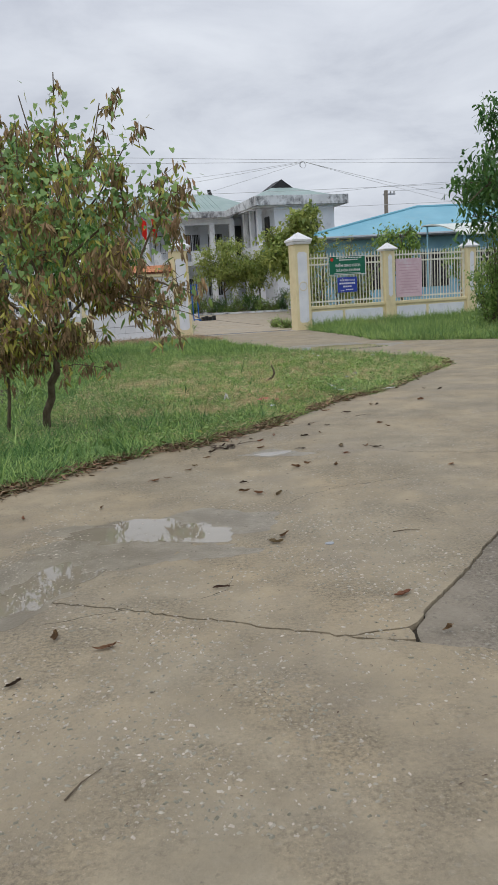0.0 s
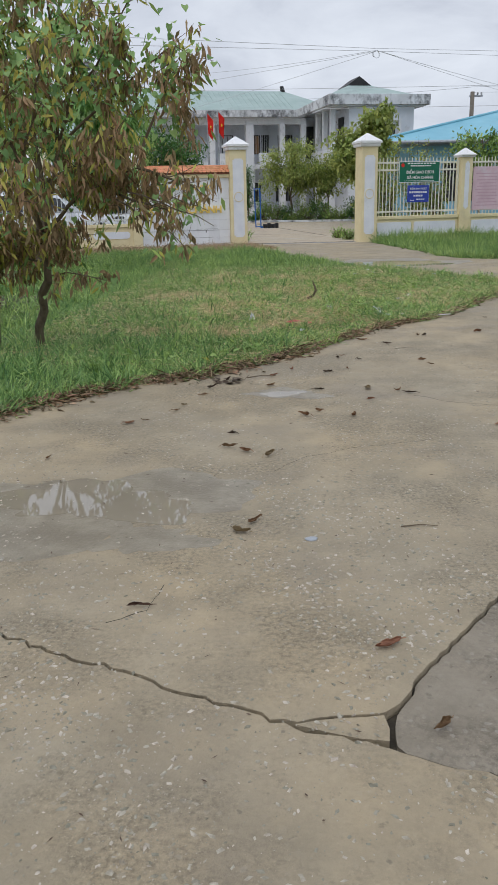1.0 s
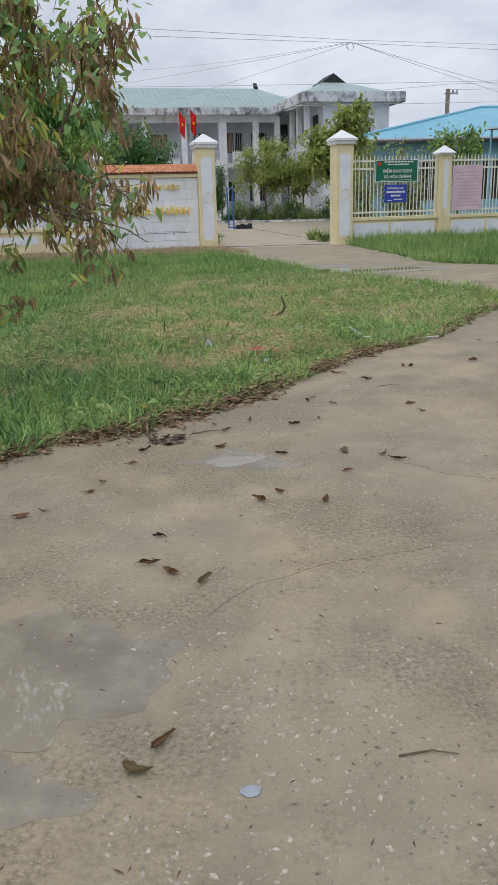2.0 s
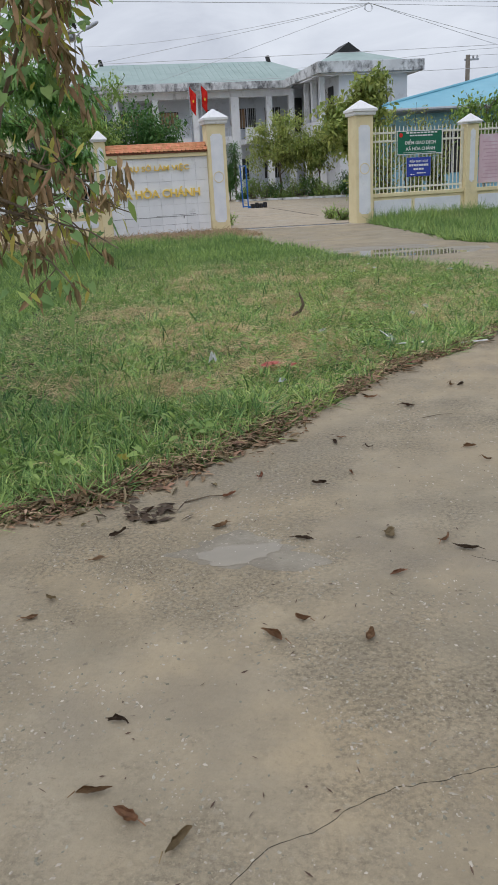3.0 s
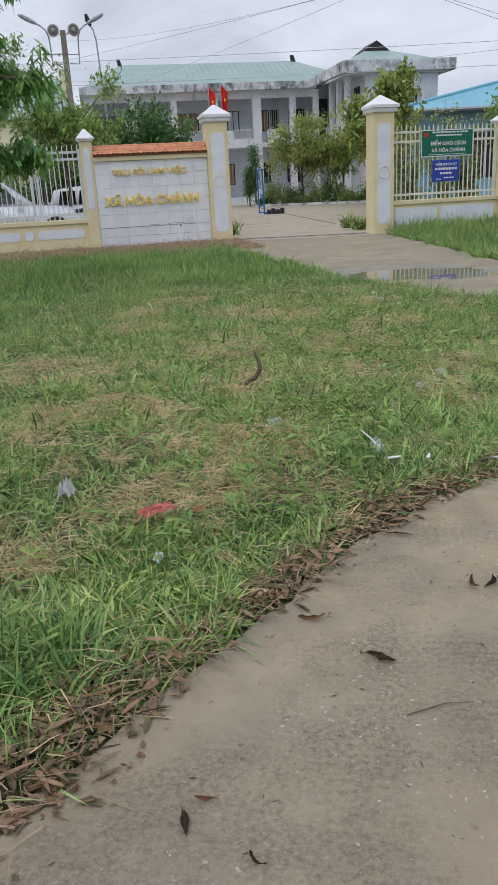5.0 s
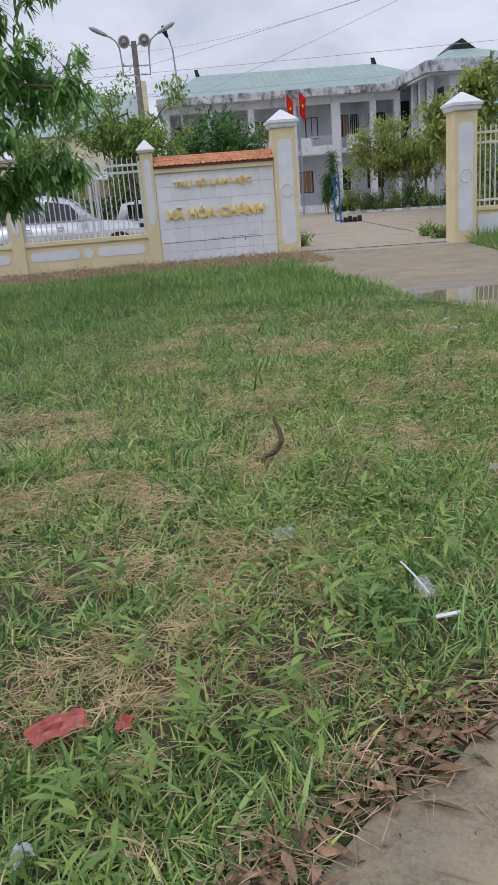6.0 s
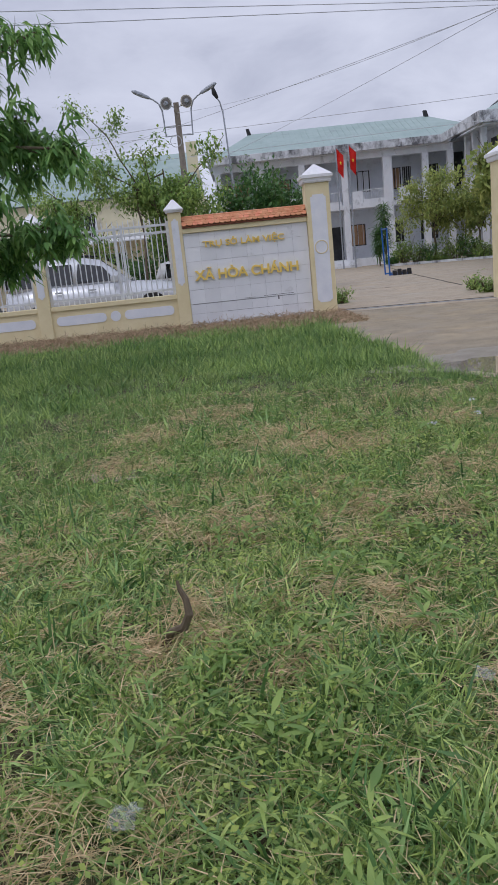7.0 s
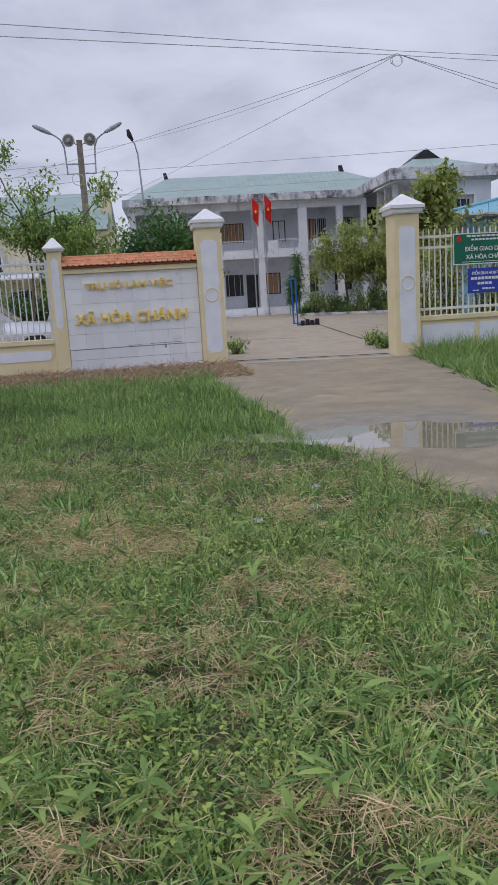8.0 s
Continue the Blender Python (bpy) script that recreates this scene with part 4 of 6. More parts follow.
        part("post", tubed([(x, 1.9, -0.05), (x, 1.9, 4.05)], 0.05, 8), blue_wall, s)


hall()


# ---- cream house with green roof ----
def side_house():
    t = thing("house", pose(-17, 50, 0, 0, 0, 17), "cream house with pale green sheet roof behind trees", "house")
    wall_cream = surface("cream house wall", (0.66, 0.60, 0.40), (0.74, 0.68, 0.48), 1.2, 0.85, 0.1, stain=(0.45, 0.41, 0.3), stain_scale=1.4)
    part("wall", boxed(-16, 3.2, 0, 0.3, -0.05, 5.3), wall_cream, t)
    part("side_wall", boxed(2.9, 3.2, 0.301, 9, -0.05, 5.3), wall_cream, t)
    part("chimney", boxed(2.55, 3.15, 1.6, 2.2, 5.2, 8.1), wall_cream, t)
    bm = rings(bmesh.new(), [[(-17, -0.5, 5.35), (-17, 4.5, 7.9), (-17, 9.5, 5.35)], [(3.0, -0.5, 5.35), (3.0, 4.5, 7.9), (3.0, 9.5, 5.35)]])
    part("roof", bm, green_roof, t, "pale green sheet roof")
    for x in (-9.5, -6.5, -3.5, 1.5):
        window(t, x, 3.3, 1.2, 1.3, -0.01, dark_in, 3)
    for x in (-8.0, -5.0, -2.0, 1.2):
        window(t, x, 0.9, 1.2, 1.4, -0.01, dark_in, 3)
    part("awning", rings(bmesh.new(), [[(-14, -3.0, 2.9), (-14, 0, 3.35), (-14, 0, 3.28), (-14, -3.0, 2.83)], [(2.0, -3.0, 2.9), (2.0, 0, 3.35), (2.0, 0, 3.28), (2.0, -3.0, 2.83)]]), silver, t, "grey sheet awning")


side_house()
# ---- pole with lamps and horns ----
def street_pole():
    t = thing("street_lamp", pose(-9.16, 35.81, 0, 0, -0.2, 20), "concrete pole with two curved lamps and two loudspeaker horns", "street lamp")
    part("pole", rings(bmesh.new(), [[(sx * w, sy * w, z) for sx, sy in ((-1, -1), (1, -1), (1, 1), (-1, 1))] for z, w in ((-0.05, 0.14), (6.96, 0.095))]), pole_mat, t)
    for s in (-1, 1):
        arm = [(s * 0.12, -0.12, 5.85), (s * 0.48, -0.14, 5.83), (s * 0.5, -0.14, 6.4), (s * 0.52, -0.15, 6.72), (s * 0.62, -0.17, 6.96), (s * 0.80, -0.2, 7.10), (s * 0.92, -0.22, 7.15)]
        a = part("lamp_arm", tubed(arm, 0.028, 7), steel, t)
        part("brace", tubed([(s * 0.1, -0.12, 6.15), (s * 0.49, -0.14, 6.15)], 0.018, 6), steel, a)
        head = [(s * (0.88 + 0.62 * f), -0.22 - 0.05 * f, 7.14 + 0.30 * f) for f in (0, 0.12, 0.5, 0.85, 1.0)]
        part("lamp_head", tubed(head, [0.03, 0.06, 0.085, 0.075, 0.03], 10), steel, a, "grey lamp head")
        x = -0.28 if s < 0 else 0.30
        d = (-0.25, -1.0, -0.08) if s < 0 else (0.30, -1.0, -0.02)
        cen = Vector((x, -0.1, 6.92))
        dv = Vector(d).normalized()
        prof = [(0.35, 0.05), (0.22, 0.06), (0.05, 0.07), (-0.12, 0.12), (-0.24, 0.205), (-0.27, 0.22)]
        h = part("horn_speaker", tubed([cen - dv * (a_) for a_, _ in prof], [r for _, r in prof], 18), surface("horn grey", (0.50, 0.52, 0.50), (0.60, 0.62, 0.60), 8, 0.5, 0.0) if s < 0 else surface("horn beige", (0.46, 0.42, 0.34), (0.55, 0.50, 0.41), 8, 0.5, 0.0), t, "round loudspeaker horn")
        # flat dark disc paints the shade of the hollow horn
        part("horn_throat", tubed([cen + dv * 0.271, cen + dv * 0.278], 0.18, 18), surface("horn shade", (0.16, 0.15, 0.14), (0.22, 0.2, 0.18), 8, 0.7, 0.0), h, "horn mouth with its inner shade painted dark")
        part("horn_driver", tubed([cen + dv * 0.281, cen + dv * 0.34], [0.09, 0.05], 12), steel, h)
        part("horn_bracket", tubed([tuple(cen - dv * 0.1), (s * 0.09, -0.1, 6.8)], 0.02, 6), steel, h)
    coil = [(-0.15 + 0.2 * math.cos(a), -0.17, 5.65 + 0.2 * math.sin(a)) for a in (k * 0.5 for k in range(26))]
    part("cable_coil", tubed(coil, 0.012, 5), wire_mat, t)


street_pole()


def thin_lamp():
    t = thing("street_lamp", pose(-13.0, 55.0, 0, 0, -2.5, 17), "thin tall steel lamp post with small lamp head", "street lamp")
    part("pole", tubed([(0, 0, -0.05), (0, 0, 5), (0, 0, 10.0)], [0.08, 0.06, 0.045], 8), steel, t)
    part("lamp_arm", tubed([(0, 0, 9.8), (-0.1, -0.1, 10.4), (-0.35, -0.2, 10.8)], 0.04, 6), steel, t)
    part("lamp_head", tubed([(-0.2, -0.15, 10.6), (-0.35, -0.25, 10.9), (-0.4, -0.3, 11.2)], [0.08, 0.15, 0.08], 10), black, t, "dark lamp head")


thin_lamp()


def util_pole():
    t = thing("utility_pole", pose(12.5, 69, 0), "square concrete utility pole with insulators", "utility pole")
    part("pole", boxed(-0.15, 0.15, -0.13, 0.13, -0.05, 9.35, bevel=0.03), pole_mat, t)
    part("crossarm", boxed(-0.25, 0.8, -0.06, 0.06, 8.95, 9.08), steel, t)
    for x in (0.4, 0.7):
        part("insulator", tubed([(x, 0, 9.07), (x, 0, 9.2), (x, 0, 9.3)], [0.06, 0.08, 0.04], 8), stained, t)


util_pole()


# ---- overhead cables ----
def cable(a, b, sag, r, group="overhead cables"):
    a, b = Vector(a), Vector(b)
    pts = []
    for i in range(25):
        f = i / 24
        p = a.lerp(b, f)
        p.z -= sag * 4 * f * (1 - f)
        pts.append(p)
    o = part("overhead_cable", tubed(pts, r, 5), wire_mat)
    return tagged(o, "thin dark overhead cable across the grey sky", "cable", group)


KNOT = (1.72, 21.7, 4.77)
def trunk_line(dz, r):
    """The pair of lines over the road, level near the coil and rising to far poles at both ends."""
    pts = []
    for k in range(-24, 25):
        d = k * 1.5
        pts.append((KNOT[0] + 0.70 * d, KNOT[1] + 0.71 * d, KNOT[2] + dz * (0.4 + abs(d) / 14) + 0.075 * d + 0.006 * max(0, abs(d) - 10) ** 2))
    tagged(part("overhead_cable", tubed(pts, r, 5), wire_mat), "thin dark overhead cable across the grey sky", "cable", "overhead cables")


trunk_line(0.10, 0.005)
trunk_line(-0.05, 0.005)
cable(KNOT, (16.8, 42.8, 4.0), 0.1, 0.005)
cable(KNOT, (18.0, 41.0, 4.3), 0.25, 0.005)
cable(KNOT, (-9.2, 35.7, 6.6), 0.25, 0.005)
cable((1.73, 21.7, 4.75), (-14.8, 33.0, 4.8), 0.12, 0.005)
cable((1.7, 21.7, 4.74), (-13.7, 38.4, 3.9), 0.2, 0.005)
cable((-40.0, 37.5, 7.2), (30.0, 41.0, 6.1), 0.35, 0.010)
cable((-40.0, 37.2, 6.2), (30.0, 40.8, 5.2), 0.3, 0.010)
cable((-9.2, 35.7, 6.2), (-40.0, 30.0, 6.4), 0.3, 0.009)
cable((-9.2, 35.7, 5.6), (-40.0, 31.0, 5.4), 0.4, 0.009)
cable((-30.0, 66.0, 9.8), (12.6, 69.0, 9.7), 0.7, 0.015)
cable((12.6, 69.0, 9.7), (50.0, 66.0, 12.0), 0.7, 0.015)
cable((12.6, 69.0, 9.3), (50.0, 66.0, 10.8), 0.7, 0.015)
rk = random.Random(4)
knot = tubed([(1.72 + 0.08 * math.cos(k * 0.7) + rk.uniform(-0.02, 0.02), 21.7, 4.68 + 0.09 * math.sin(k * 0.7)) for k in range(26)], 0.005, 5)
tagged(part("cable_coil", knot, wire_mat), "small tangled coil of spare cable on the wires", "cable coil")


# ---- flags, exercise frame, cars ----
def flag(x, y, z, seed, label):
    t = thing("flag", pose(x, y, 0, 0, 0, 17), label, "flag", "red flags")
    part("flagpole", tubed([(0, 0, -0.05), (0, 0, z)], [0.05, 0.035], 8), steel, t)
    bm = bmesh.new()
    rows = []
    for i in range(9):
        f = i / 8
        rows.append([bm.verts.new((0.05 + 0.40 * f * (1 - 0.15 * g), 0.08 * math.sin(3 * f + 5 * g + seed), z - 0.05 - 1.35 * g - 0.45 * f)) for g in (k / 10 for k in range(11))])
    for a, b in zip(rows, rows[1:]):
        for k in range(10):
            bm.faces.new((a[k], a[k + 1], b[k + 1], b[k]))
    bmesh.ops.solidify(bm, geom=bm.faces[:], thickness=0.01)
    c = part("cloth", bm, red, t, "drooping red cloth with a yellow star", True)
    star = [(0.24 + (0.08 if k % 2 == 0 else 0.035) * math.sin(k * math.pi / 5), z - 0.95 + (0.13 if k % 2 == 0 else 0.055) * math.cos(k * math.pi / 5)) for k in range(10)]
    part("star", plate_xz(star, -0.12, -0.10), yellow, c)


flag(-7.45, 58.2, 7.35, 0.3, "drooping red flag with a yellow star on a pole")
flag(-6.7, 58.4, 7.45, 1.4, "drooping red flag with a yellow star on a pole")


def exercise_frame():
    t = thing("exercise_frame", pose(-2.62, 41.4, 0.004, 0, 0, 10), "blue steel outdoor frame with black base blocks", "exercise frame")
    part("post", tubed([(0, 0, 0), (-0.03, 0, 1.95)], 0.033, 8), blue_paint, t)
    part("post", tubed([(-0.1, 1.6, 0), (-0.16, 1.6, 2.0)], 0.033, 8), blue_paint, t)
    part("top_bar", tubed([(-0.03, 0, 1.93), (-0.15, 1.6, 1.93)], 0.028, 8), blue_paint, t)
    part("foot_bar", tubed([(-0.1, 1.6, 0.04), (0.75, 1.75, 0.04)], 0.028, 8), blue_paint, t)
    part("foot_bar", tubed([(0, 0, 0.04), (0.9, 0.05, 0.04)], 0.028, 8), blue_paint, t)
    for k in range(4):
        part("base_block", boxed(0.12 + k * 0.2, 0.28 + k * 0.2, -0.2, 0.2, 0.0, 0.2 + 0.05 * (k % 2), bevel=0.02), black, t, "black base block")


exercise_frame()


def car(name, m, paint, label):
    """A parked sport-utility car, its front towards +x, its flank towards -y."""
    t = thing(name, m, label, "car", "parked cars")
    L = 4.7

    def hull(sections, bulge=0.02):
        secs = []
        for x, y, z0, z1, inset in sections:
            m_y = y + bulge if bulge > 0 else y - inset / 2
            secs.append([(x, -y, z0), (x, -m_y, (z0 + z1) / 2), (x, -y + inset, z1), (x, y - inset, z1), (x, m_y, (z0 + z1) / 2), (x, y, z0)])
        return rings(bmesh.new(), secs)

    body = hull([(0, 0.78, 0.5, 0.95, 0.1), (0.08, 0.88, 0.35, 1.05, 0.08), (0.9, 0.92, 0.32, 1.08, 0.06), (2.6, 0.92, 0.32, 1.06, 0.06), (3.2, 0.92, 0.32, 1.05, 0.07), (3.9, 0.9, 0.34, 1.0, 0.12), (4.5, 0.84, 0.38, 0.9, 0.16), (4.66, 0.72, 0.45, 0.8, 0.14)])
    b = part("body", body, paint, t, "", True)
    cabin = hull([(0.1, 0.80, 1.04, 1.1, 0.05), (0.3, 0.84, 1.04, 1.66, 0.14), (0.8, 0.84, 1.06, 1.76, 0.16), (1.9, 0.84, 1.06, 1.78, 0.16), (2.5, 0.84, 1.05, 1.66, 0.16), (3.25, 0.82, 1.04, 1.08, 0.05)], 0)
    part("cabin", cabin, paint, t, "", True)
    for a, c in ((0.42, 1.0), (1.08, 1.78), (1.86, 2.55)):
        top_a, top_c = 1.62, 1.62 if c < 2 else 1.50
        pts = [(a, 1.12), (c + (0.3 if c > 2 else 0), 1.12), (c, top_c), (a + 0.08, top_a)]
        for s in (-1, 1):
            sec = [[(x, s * (0.858 - 0.225 * (z - 1.06)), z) for x, z in pts], [(x, s * (0.79 - 0.225 * (z - 1.06)), z) for x, z in pts]]
            part("side_window", rings(bmesh.new(), sec), car_glass, t, "dark tinted glass")
    ws = [[(3.28, -0.72, 1.07), (3.28, 0.72, 1.07), (2.53, 0.62, 1.66), (2.53, -0.62, 1.66)], [(3.2, -0.72, 1.05), (3.2, 0.72, 1.05), (2.48, 0.62, 1.62), (2.48, -0.62, 1.62)]]
    part("windscreen", rings(bmesh.new(), ws), car_glass, t, "dark tinted glass")
    for s in (-1, 1):
        part("roof_rail", tubed([(0.6, s * 0.62, 1.8), (1.5, s * 0.62, 1.83), (2.3, s * 0.62, 1.78)], 0.025, 6), black, t)
        part("mirror", boxed(2.75, 2.95, s * 0.98 - 0.08, s * 0.98 + 0.08, 1.08, 1.25, bevel=0.03), paint, t)
        part("headlight", boxed(4.3, 4.6, s * 0.68 - 0.14, s * 0.68 + 0.14, 0.74, 0.9, bevel=0.04), car_glass, t, "clear headlight")
        for x in (0.6, 1.3, 2.15):
            if x > 1:
                part("door_handle", boxed(x, x + 0.2, s * 0.945 - 0.02, s * 0.945 + 0.02, 0.92, 0.96, bevel=0.008), steel, t)
        for x in (0.95, 3.75):
            w = part("wheel", tubed([(x, s * 0.70, 0.37), (x, s * 0.93, 0.37)], 0.37, 20), black, t, "black tyre")
            part("rim", tubed([(x, s * 0.931, 0.37), (x, s * 0.945, 0.37)], 0.24, 14), silver, w)
    part("bumper", boxed(4.45, 4.78, -0.78, 0.78, 0.4, 0.6, bevel=0.06), black, t)
    return t


car("car", pose(-10.75, 26.0, 0.004, 0, 0, 20), car_paint, "silver sport-utility car parked behind the fence")
car("car", pose(-8.9, 31.2, 0.004, 0, 0, 20) @ Matrix.Diagonal((0.95, 0.95, 0.86, 1)), white_paint, "white car parked behind the silver one")
car("car", pose(-15.6, 24.2, 0.004, 0, 0, 20), car_paint, "silver sport-utility car parked behind the fence")
# ---- leaves, grass, trees ----
LANCE = (np.array([(0, 0, 0), (-0.5, 0.35, 0.10), (0, 0.35, 0), (0.5, 0.35, 0.10), (-0.36, 0.7, 0.07), (0, 0.7, 0), (0.36, 0.7, 0.07), (0, 1, 0)], float),
         np.array([(0, 2, 1), (0, 3, 2), (1, 5, 4), (1, 2, 5), (2, 6, 5), (2, 3, 6), (4, 5, 7), (5, 6, 7)]))
HEART = (np.array([(0, 0.12, 0), (-0.42, 0, 0.05), (0, 0.45, -0.02), (0.42, 0, 0.05), (-0.5, 0.38, 0.08), (0.5, 0.38, 0.08), (-0.22, 0.78, 0.04), (0.22, 0.78, 0.04), (0, 1, -0.03)], float),
         np.array([(0, 2, 1), (0, 3, 2), (1, 2, 4), (3, 5, 2), (4, 2, 6), (2, 5, 7), (6, 2, 8), (2, 7, 8)]))
CURLED = (LANCE[0] * np.array([1, 1, 4.0]), LANCE[1])
DIAMOND = (np.array([(0, 0, 0), (-0.5, 0.45, 0.06), (0.5, 0.45, 0.06), (0, 1, -0.04)], float), np.array([(0, 2, 1), (1, 2, 3)]))
BLADE = (np.array([(-0.5, 0, 0), (0.5, 0, 0), (-0.4, 0.5, 0), (0.4, 0.5, 0), (0, 1, 0)], float), np.array([(0, 1, 3), (0, 3, 2), (2, 3, 4)]))


def unit(v):
    return v / np.maximum(np.linalg.norm(v, axis=1, keepdims=True), 1e-9)


def foliage(name, at, way, length, width, shape, material, parent=None, curl=0.2, flat=None, rng=None):
    """Many small leaves in one mesh: where each begins, which way it points, how long and wide it is, and how its tip hangs."""
    pts, tris = shape
    n, k = len(at), len(pts)
    way = unit(way)
    side = unit(np.cross(way, rng.normal(size=(n, 3)) if flat is None else flat + 0.25 * rng.normal(size=(n, 3))))
    up = np.cross(side, way)
    length, width = np.broadcast_to(length, n), np.broadcast_to(width, n)
    curl = np.broadcast_to(curl, n)
    along, across, lift = pts[:, 1], pts[:, 0], pts[:, 2]
    v = at[:, None] + way[:, None] * (length[:, None] * along)[..., None] + side[:, None] * (width[:, None] * across)[..., None] \
        + up[:, None] * (width[:, None] * lift)[..., None]
    v[..., 2] -= (curl * length)[:, None] * along ** 2
    f = (tris[None] + (np.arange(n) * k)[:, None, None]).reshape(-1, 3)
    return mesh_np(name, v.reshape(-1, 3), f, material, parent)


def limb(bm, a, b, r0, r1, sag, rng, n=6):
    a, b = np.array(a, float), np.array(b, float)
    d = np.linalg.norm(b - a)
    k = 5
    pts = []
    for i in range(k + 1):
        f = i / k
        p = a + (b - a) * f + rng.normal(size=3) * d * 0.014 * (0 < i < k)
        p[2] += sag * d * 4 * f * (1 - f)
        pts.append(tuple(p))
    tube(bm, pts, [r0 + (r1 - r0) * i / k for i in range(k + 1)], n)
    return np.array(pts)


def twigs(bm, line, count, length, r, rng, rise=0.3, out=None):
    """Thin side shoots from a limb; returns points along them."""
    got = []
    for _ in range(count):
        f = rng.uniform(0.15, 1.0) * (len(line) - 1)
        i = min(int(f), len(line) - 2)
        p = line[i] + (line[i + 1] - line[i]) * (f - i)
        d = rng.normal(size=3) * np.array([1, 1, 0.7]) + np.array([0, 0, rise])
        if out is not None:
            d += np.array(out)
        d /= np.linalg.norm(d)
        q = p + d * length * rng.uniform(0.5, 1.2)
        got.append(limb(bm, p, q, r, r * 0.35, -0.05, rng, 4))
    return got


def spots(lines, n, spread, rng):
    pick = rng.integers(0, len(lines), n)
    out = np.empty((n, 3))
    for j, c in enumerate(pick):
        l = lines[c]
        f = rng.uniform(0.2, 1.0) * (len(l) - 1)
        i = min(int(f), len(l) - 2)
        out[j] = l[i] + (l[i + 1] - l[i]) * (f - i)
    return out + rng.normal(size=(n, 3)) * spread


def near_tree():
    """The half-withered small tree on the verge, grown over by a creeper."""
    rng = np.random.default_rng(21)
    t = thing("tree", pose(-0.10, 0.15, 0.05), "small tree with withered brown leaves and green creeper on the verge", "tree")
    bm = bmesh.new()
    limb(bm, (-2.12, 6.75, -0.15), (-1.80, 6.35, 0.58), 0.042, 0.034, 0.03, rng, 8)
    limb(bm, (-1.80, 6.35, 0.58), (-1.78, 6.3, 0.92), 0.033, 0.028, 0.0, rng, 8)
    fork = (-1.78, 6.3, 0.92)
    lines = []
    for b, r, sag in (((-1.38, 6.2, 1.28), 0.02, 0.05), ((-1.95, 6.35, 1.35), 0.022, 0.0), ((-1.62, 6.35, 1.6), 0.022, 0.0), ((-1.75, 5.9, 1.4), 0.018, 0.05), ((-2.3, 6.5, 1.3), 0.018, 0.04)):
        lines.append(limb(bm, fork, b, r, r * 0.7, sag, rng, 6))
    ends = [((-1.38, 6.2, 1.28), (-0.93, 6.05, 1.42)), ((-1.38, 6.2, 1.28), (-0.70, 5.9, 1.12)), ((-0.93, 6.05, 1.42), (-0.46, 5.85, 1.25)), ((-1.38, 6.2, 1.28), (-1.0, 5.6, 1.6)), ((-0.93, 6.05, 1.42), (-0.60, 6.0, 2.22)),
            ((-1.62, 6.35, 1.6), (-1.55, 6.3, 3.22)), ((-1.62, 6.35, 1.6), (-1.15, 6.2, 2.92)), ((-1.62, 6.35, 1.6), (-0.95, 6.1, 2.52)), ((-1.62, 6.35, 1.6), (-0.72, 6.2, 2.22)),
            ((-1.95, 6.35, 1.35), (-2.1, 6.3, 2.72)), ((-1.95, 6.35, 1.35), (-1.85, 6.0, 2.77)), ((-1.95, 6.35, 1.35), (-2.6, 6.4, 2.57)), ((-2.3, 6.5, 1.3), (-2.9, 6.4, 2.17)), ((-2.3, 6.5, 1.3), (-2.7, 6.2, 1.1)),
            ((-1.62, 6.35, 1.6), (-1.85, 6.2, 3.02)), ((-1.75, 5.9, 1.4), (-1.35, 5.5, 2.27)), ((-1.75, 5.9, 1.4), (-1.9, 5.5, 2.17)), ((-1.75, 5.9, 1.4), (-1.6, 5.4, 1.2))]
    upper, lower, loose = [], [], []
    for a, b in ends:
        l = limb(bm, a, b, 0.013, 0.005, 0.02, rng, 5)
        tw = twigs(bm, l, 10, 0.30, 0.0045, rng, 0.05)
        (upper if b[2] > 2.1 else loose if b[0] > -0.75 else lower).extend([l] + tw)
    for a, b in (((-1.80, 6.35, 0.72), (-2.45, 6.25, 0.80)), ((-2.25, 6.45, 0.9), (-2.75, 6.3, 0.62)), ((-1.95, 6.35, 1.0), (-2.25, 5.95, 0.95)), ((-1.80, 6.35, 0.85), (-1.5, 6.0, 0.98)), ((-2.3, 6.5, 1.3), (-2.6, 6.0, 1.5))):
        l = limb(bm, a, b, 0.010, 0.004, 0.04, rng, 5)
        lower.extend([l] + twigs(bm, l, 10, 0.24, 0.0035, rng, 0.0))
    # a low spray that hangs towards the road, and thin hanging dead stalks
    for a, b in (((-1.80, 6.35, 0.62), (-1.28, 6.0, 0.62)), ((-1.0, 5.95, 1.25), (-0.34, 5.75, 1.0)), ((-1.1, 6.0, 1.2), (-0.55, 5.75, 0.85)), ((-1.80, 6.35, 0.75), (-1.35, 6.2, 0.85)), ((-2.1, 6.4, 1.1), (-2.35, 6.3, 0.55))):
        l = limb(bm, a, b, 0.008, 0.003, 0.04, rng, 4)
        loose.extend([l] + twigs(bm, l, 7, 0.2, 0.003, rng, -0.2))
    # a long limb with a withered spray over the grass
    spray = [limb(bm, (-1.38, 6.2, 1.28), (-0.95, 6.65, 1.24), 0.012, 0.008, 0.03, rng, 5), limb(bm, (-0.95, 6.65, 1.24), (-0.56, 7.05, 1.10), 0.008, 0.003, 0.03, rng, 5),
             limb(bm, (-0.95, 6.65, 1.24), (-0.72, 6.9, 0.88), 0.006, 0.003, 0.03, rng, 5)]
    for l in spray:
        loose.extend([l] + twigs(bm, l, 7, 0.2, 0.003, rng, -0.2))
    limb(bm, (-2.45, 6.7, -0.15), (-2.25, 6.45, 0.9), 0.022, 0.014, 0.02, rng, 6)
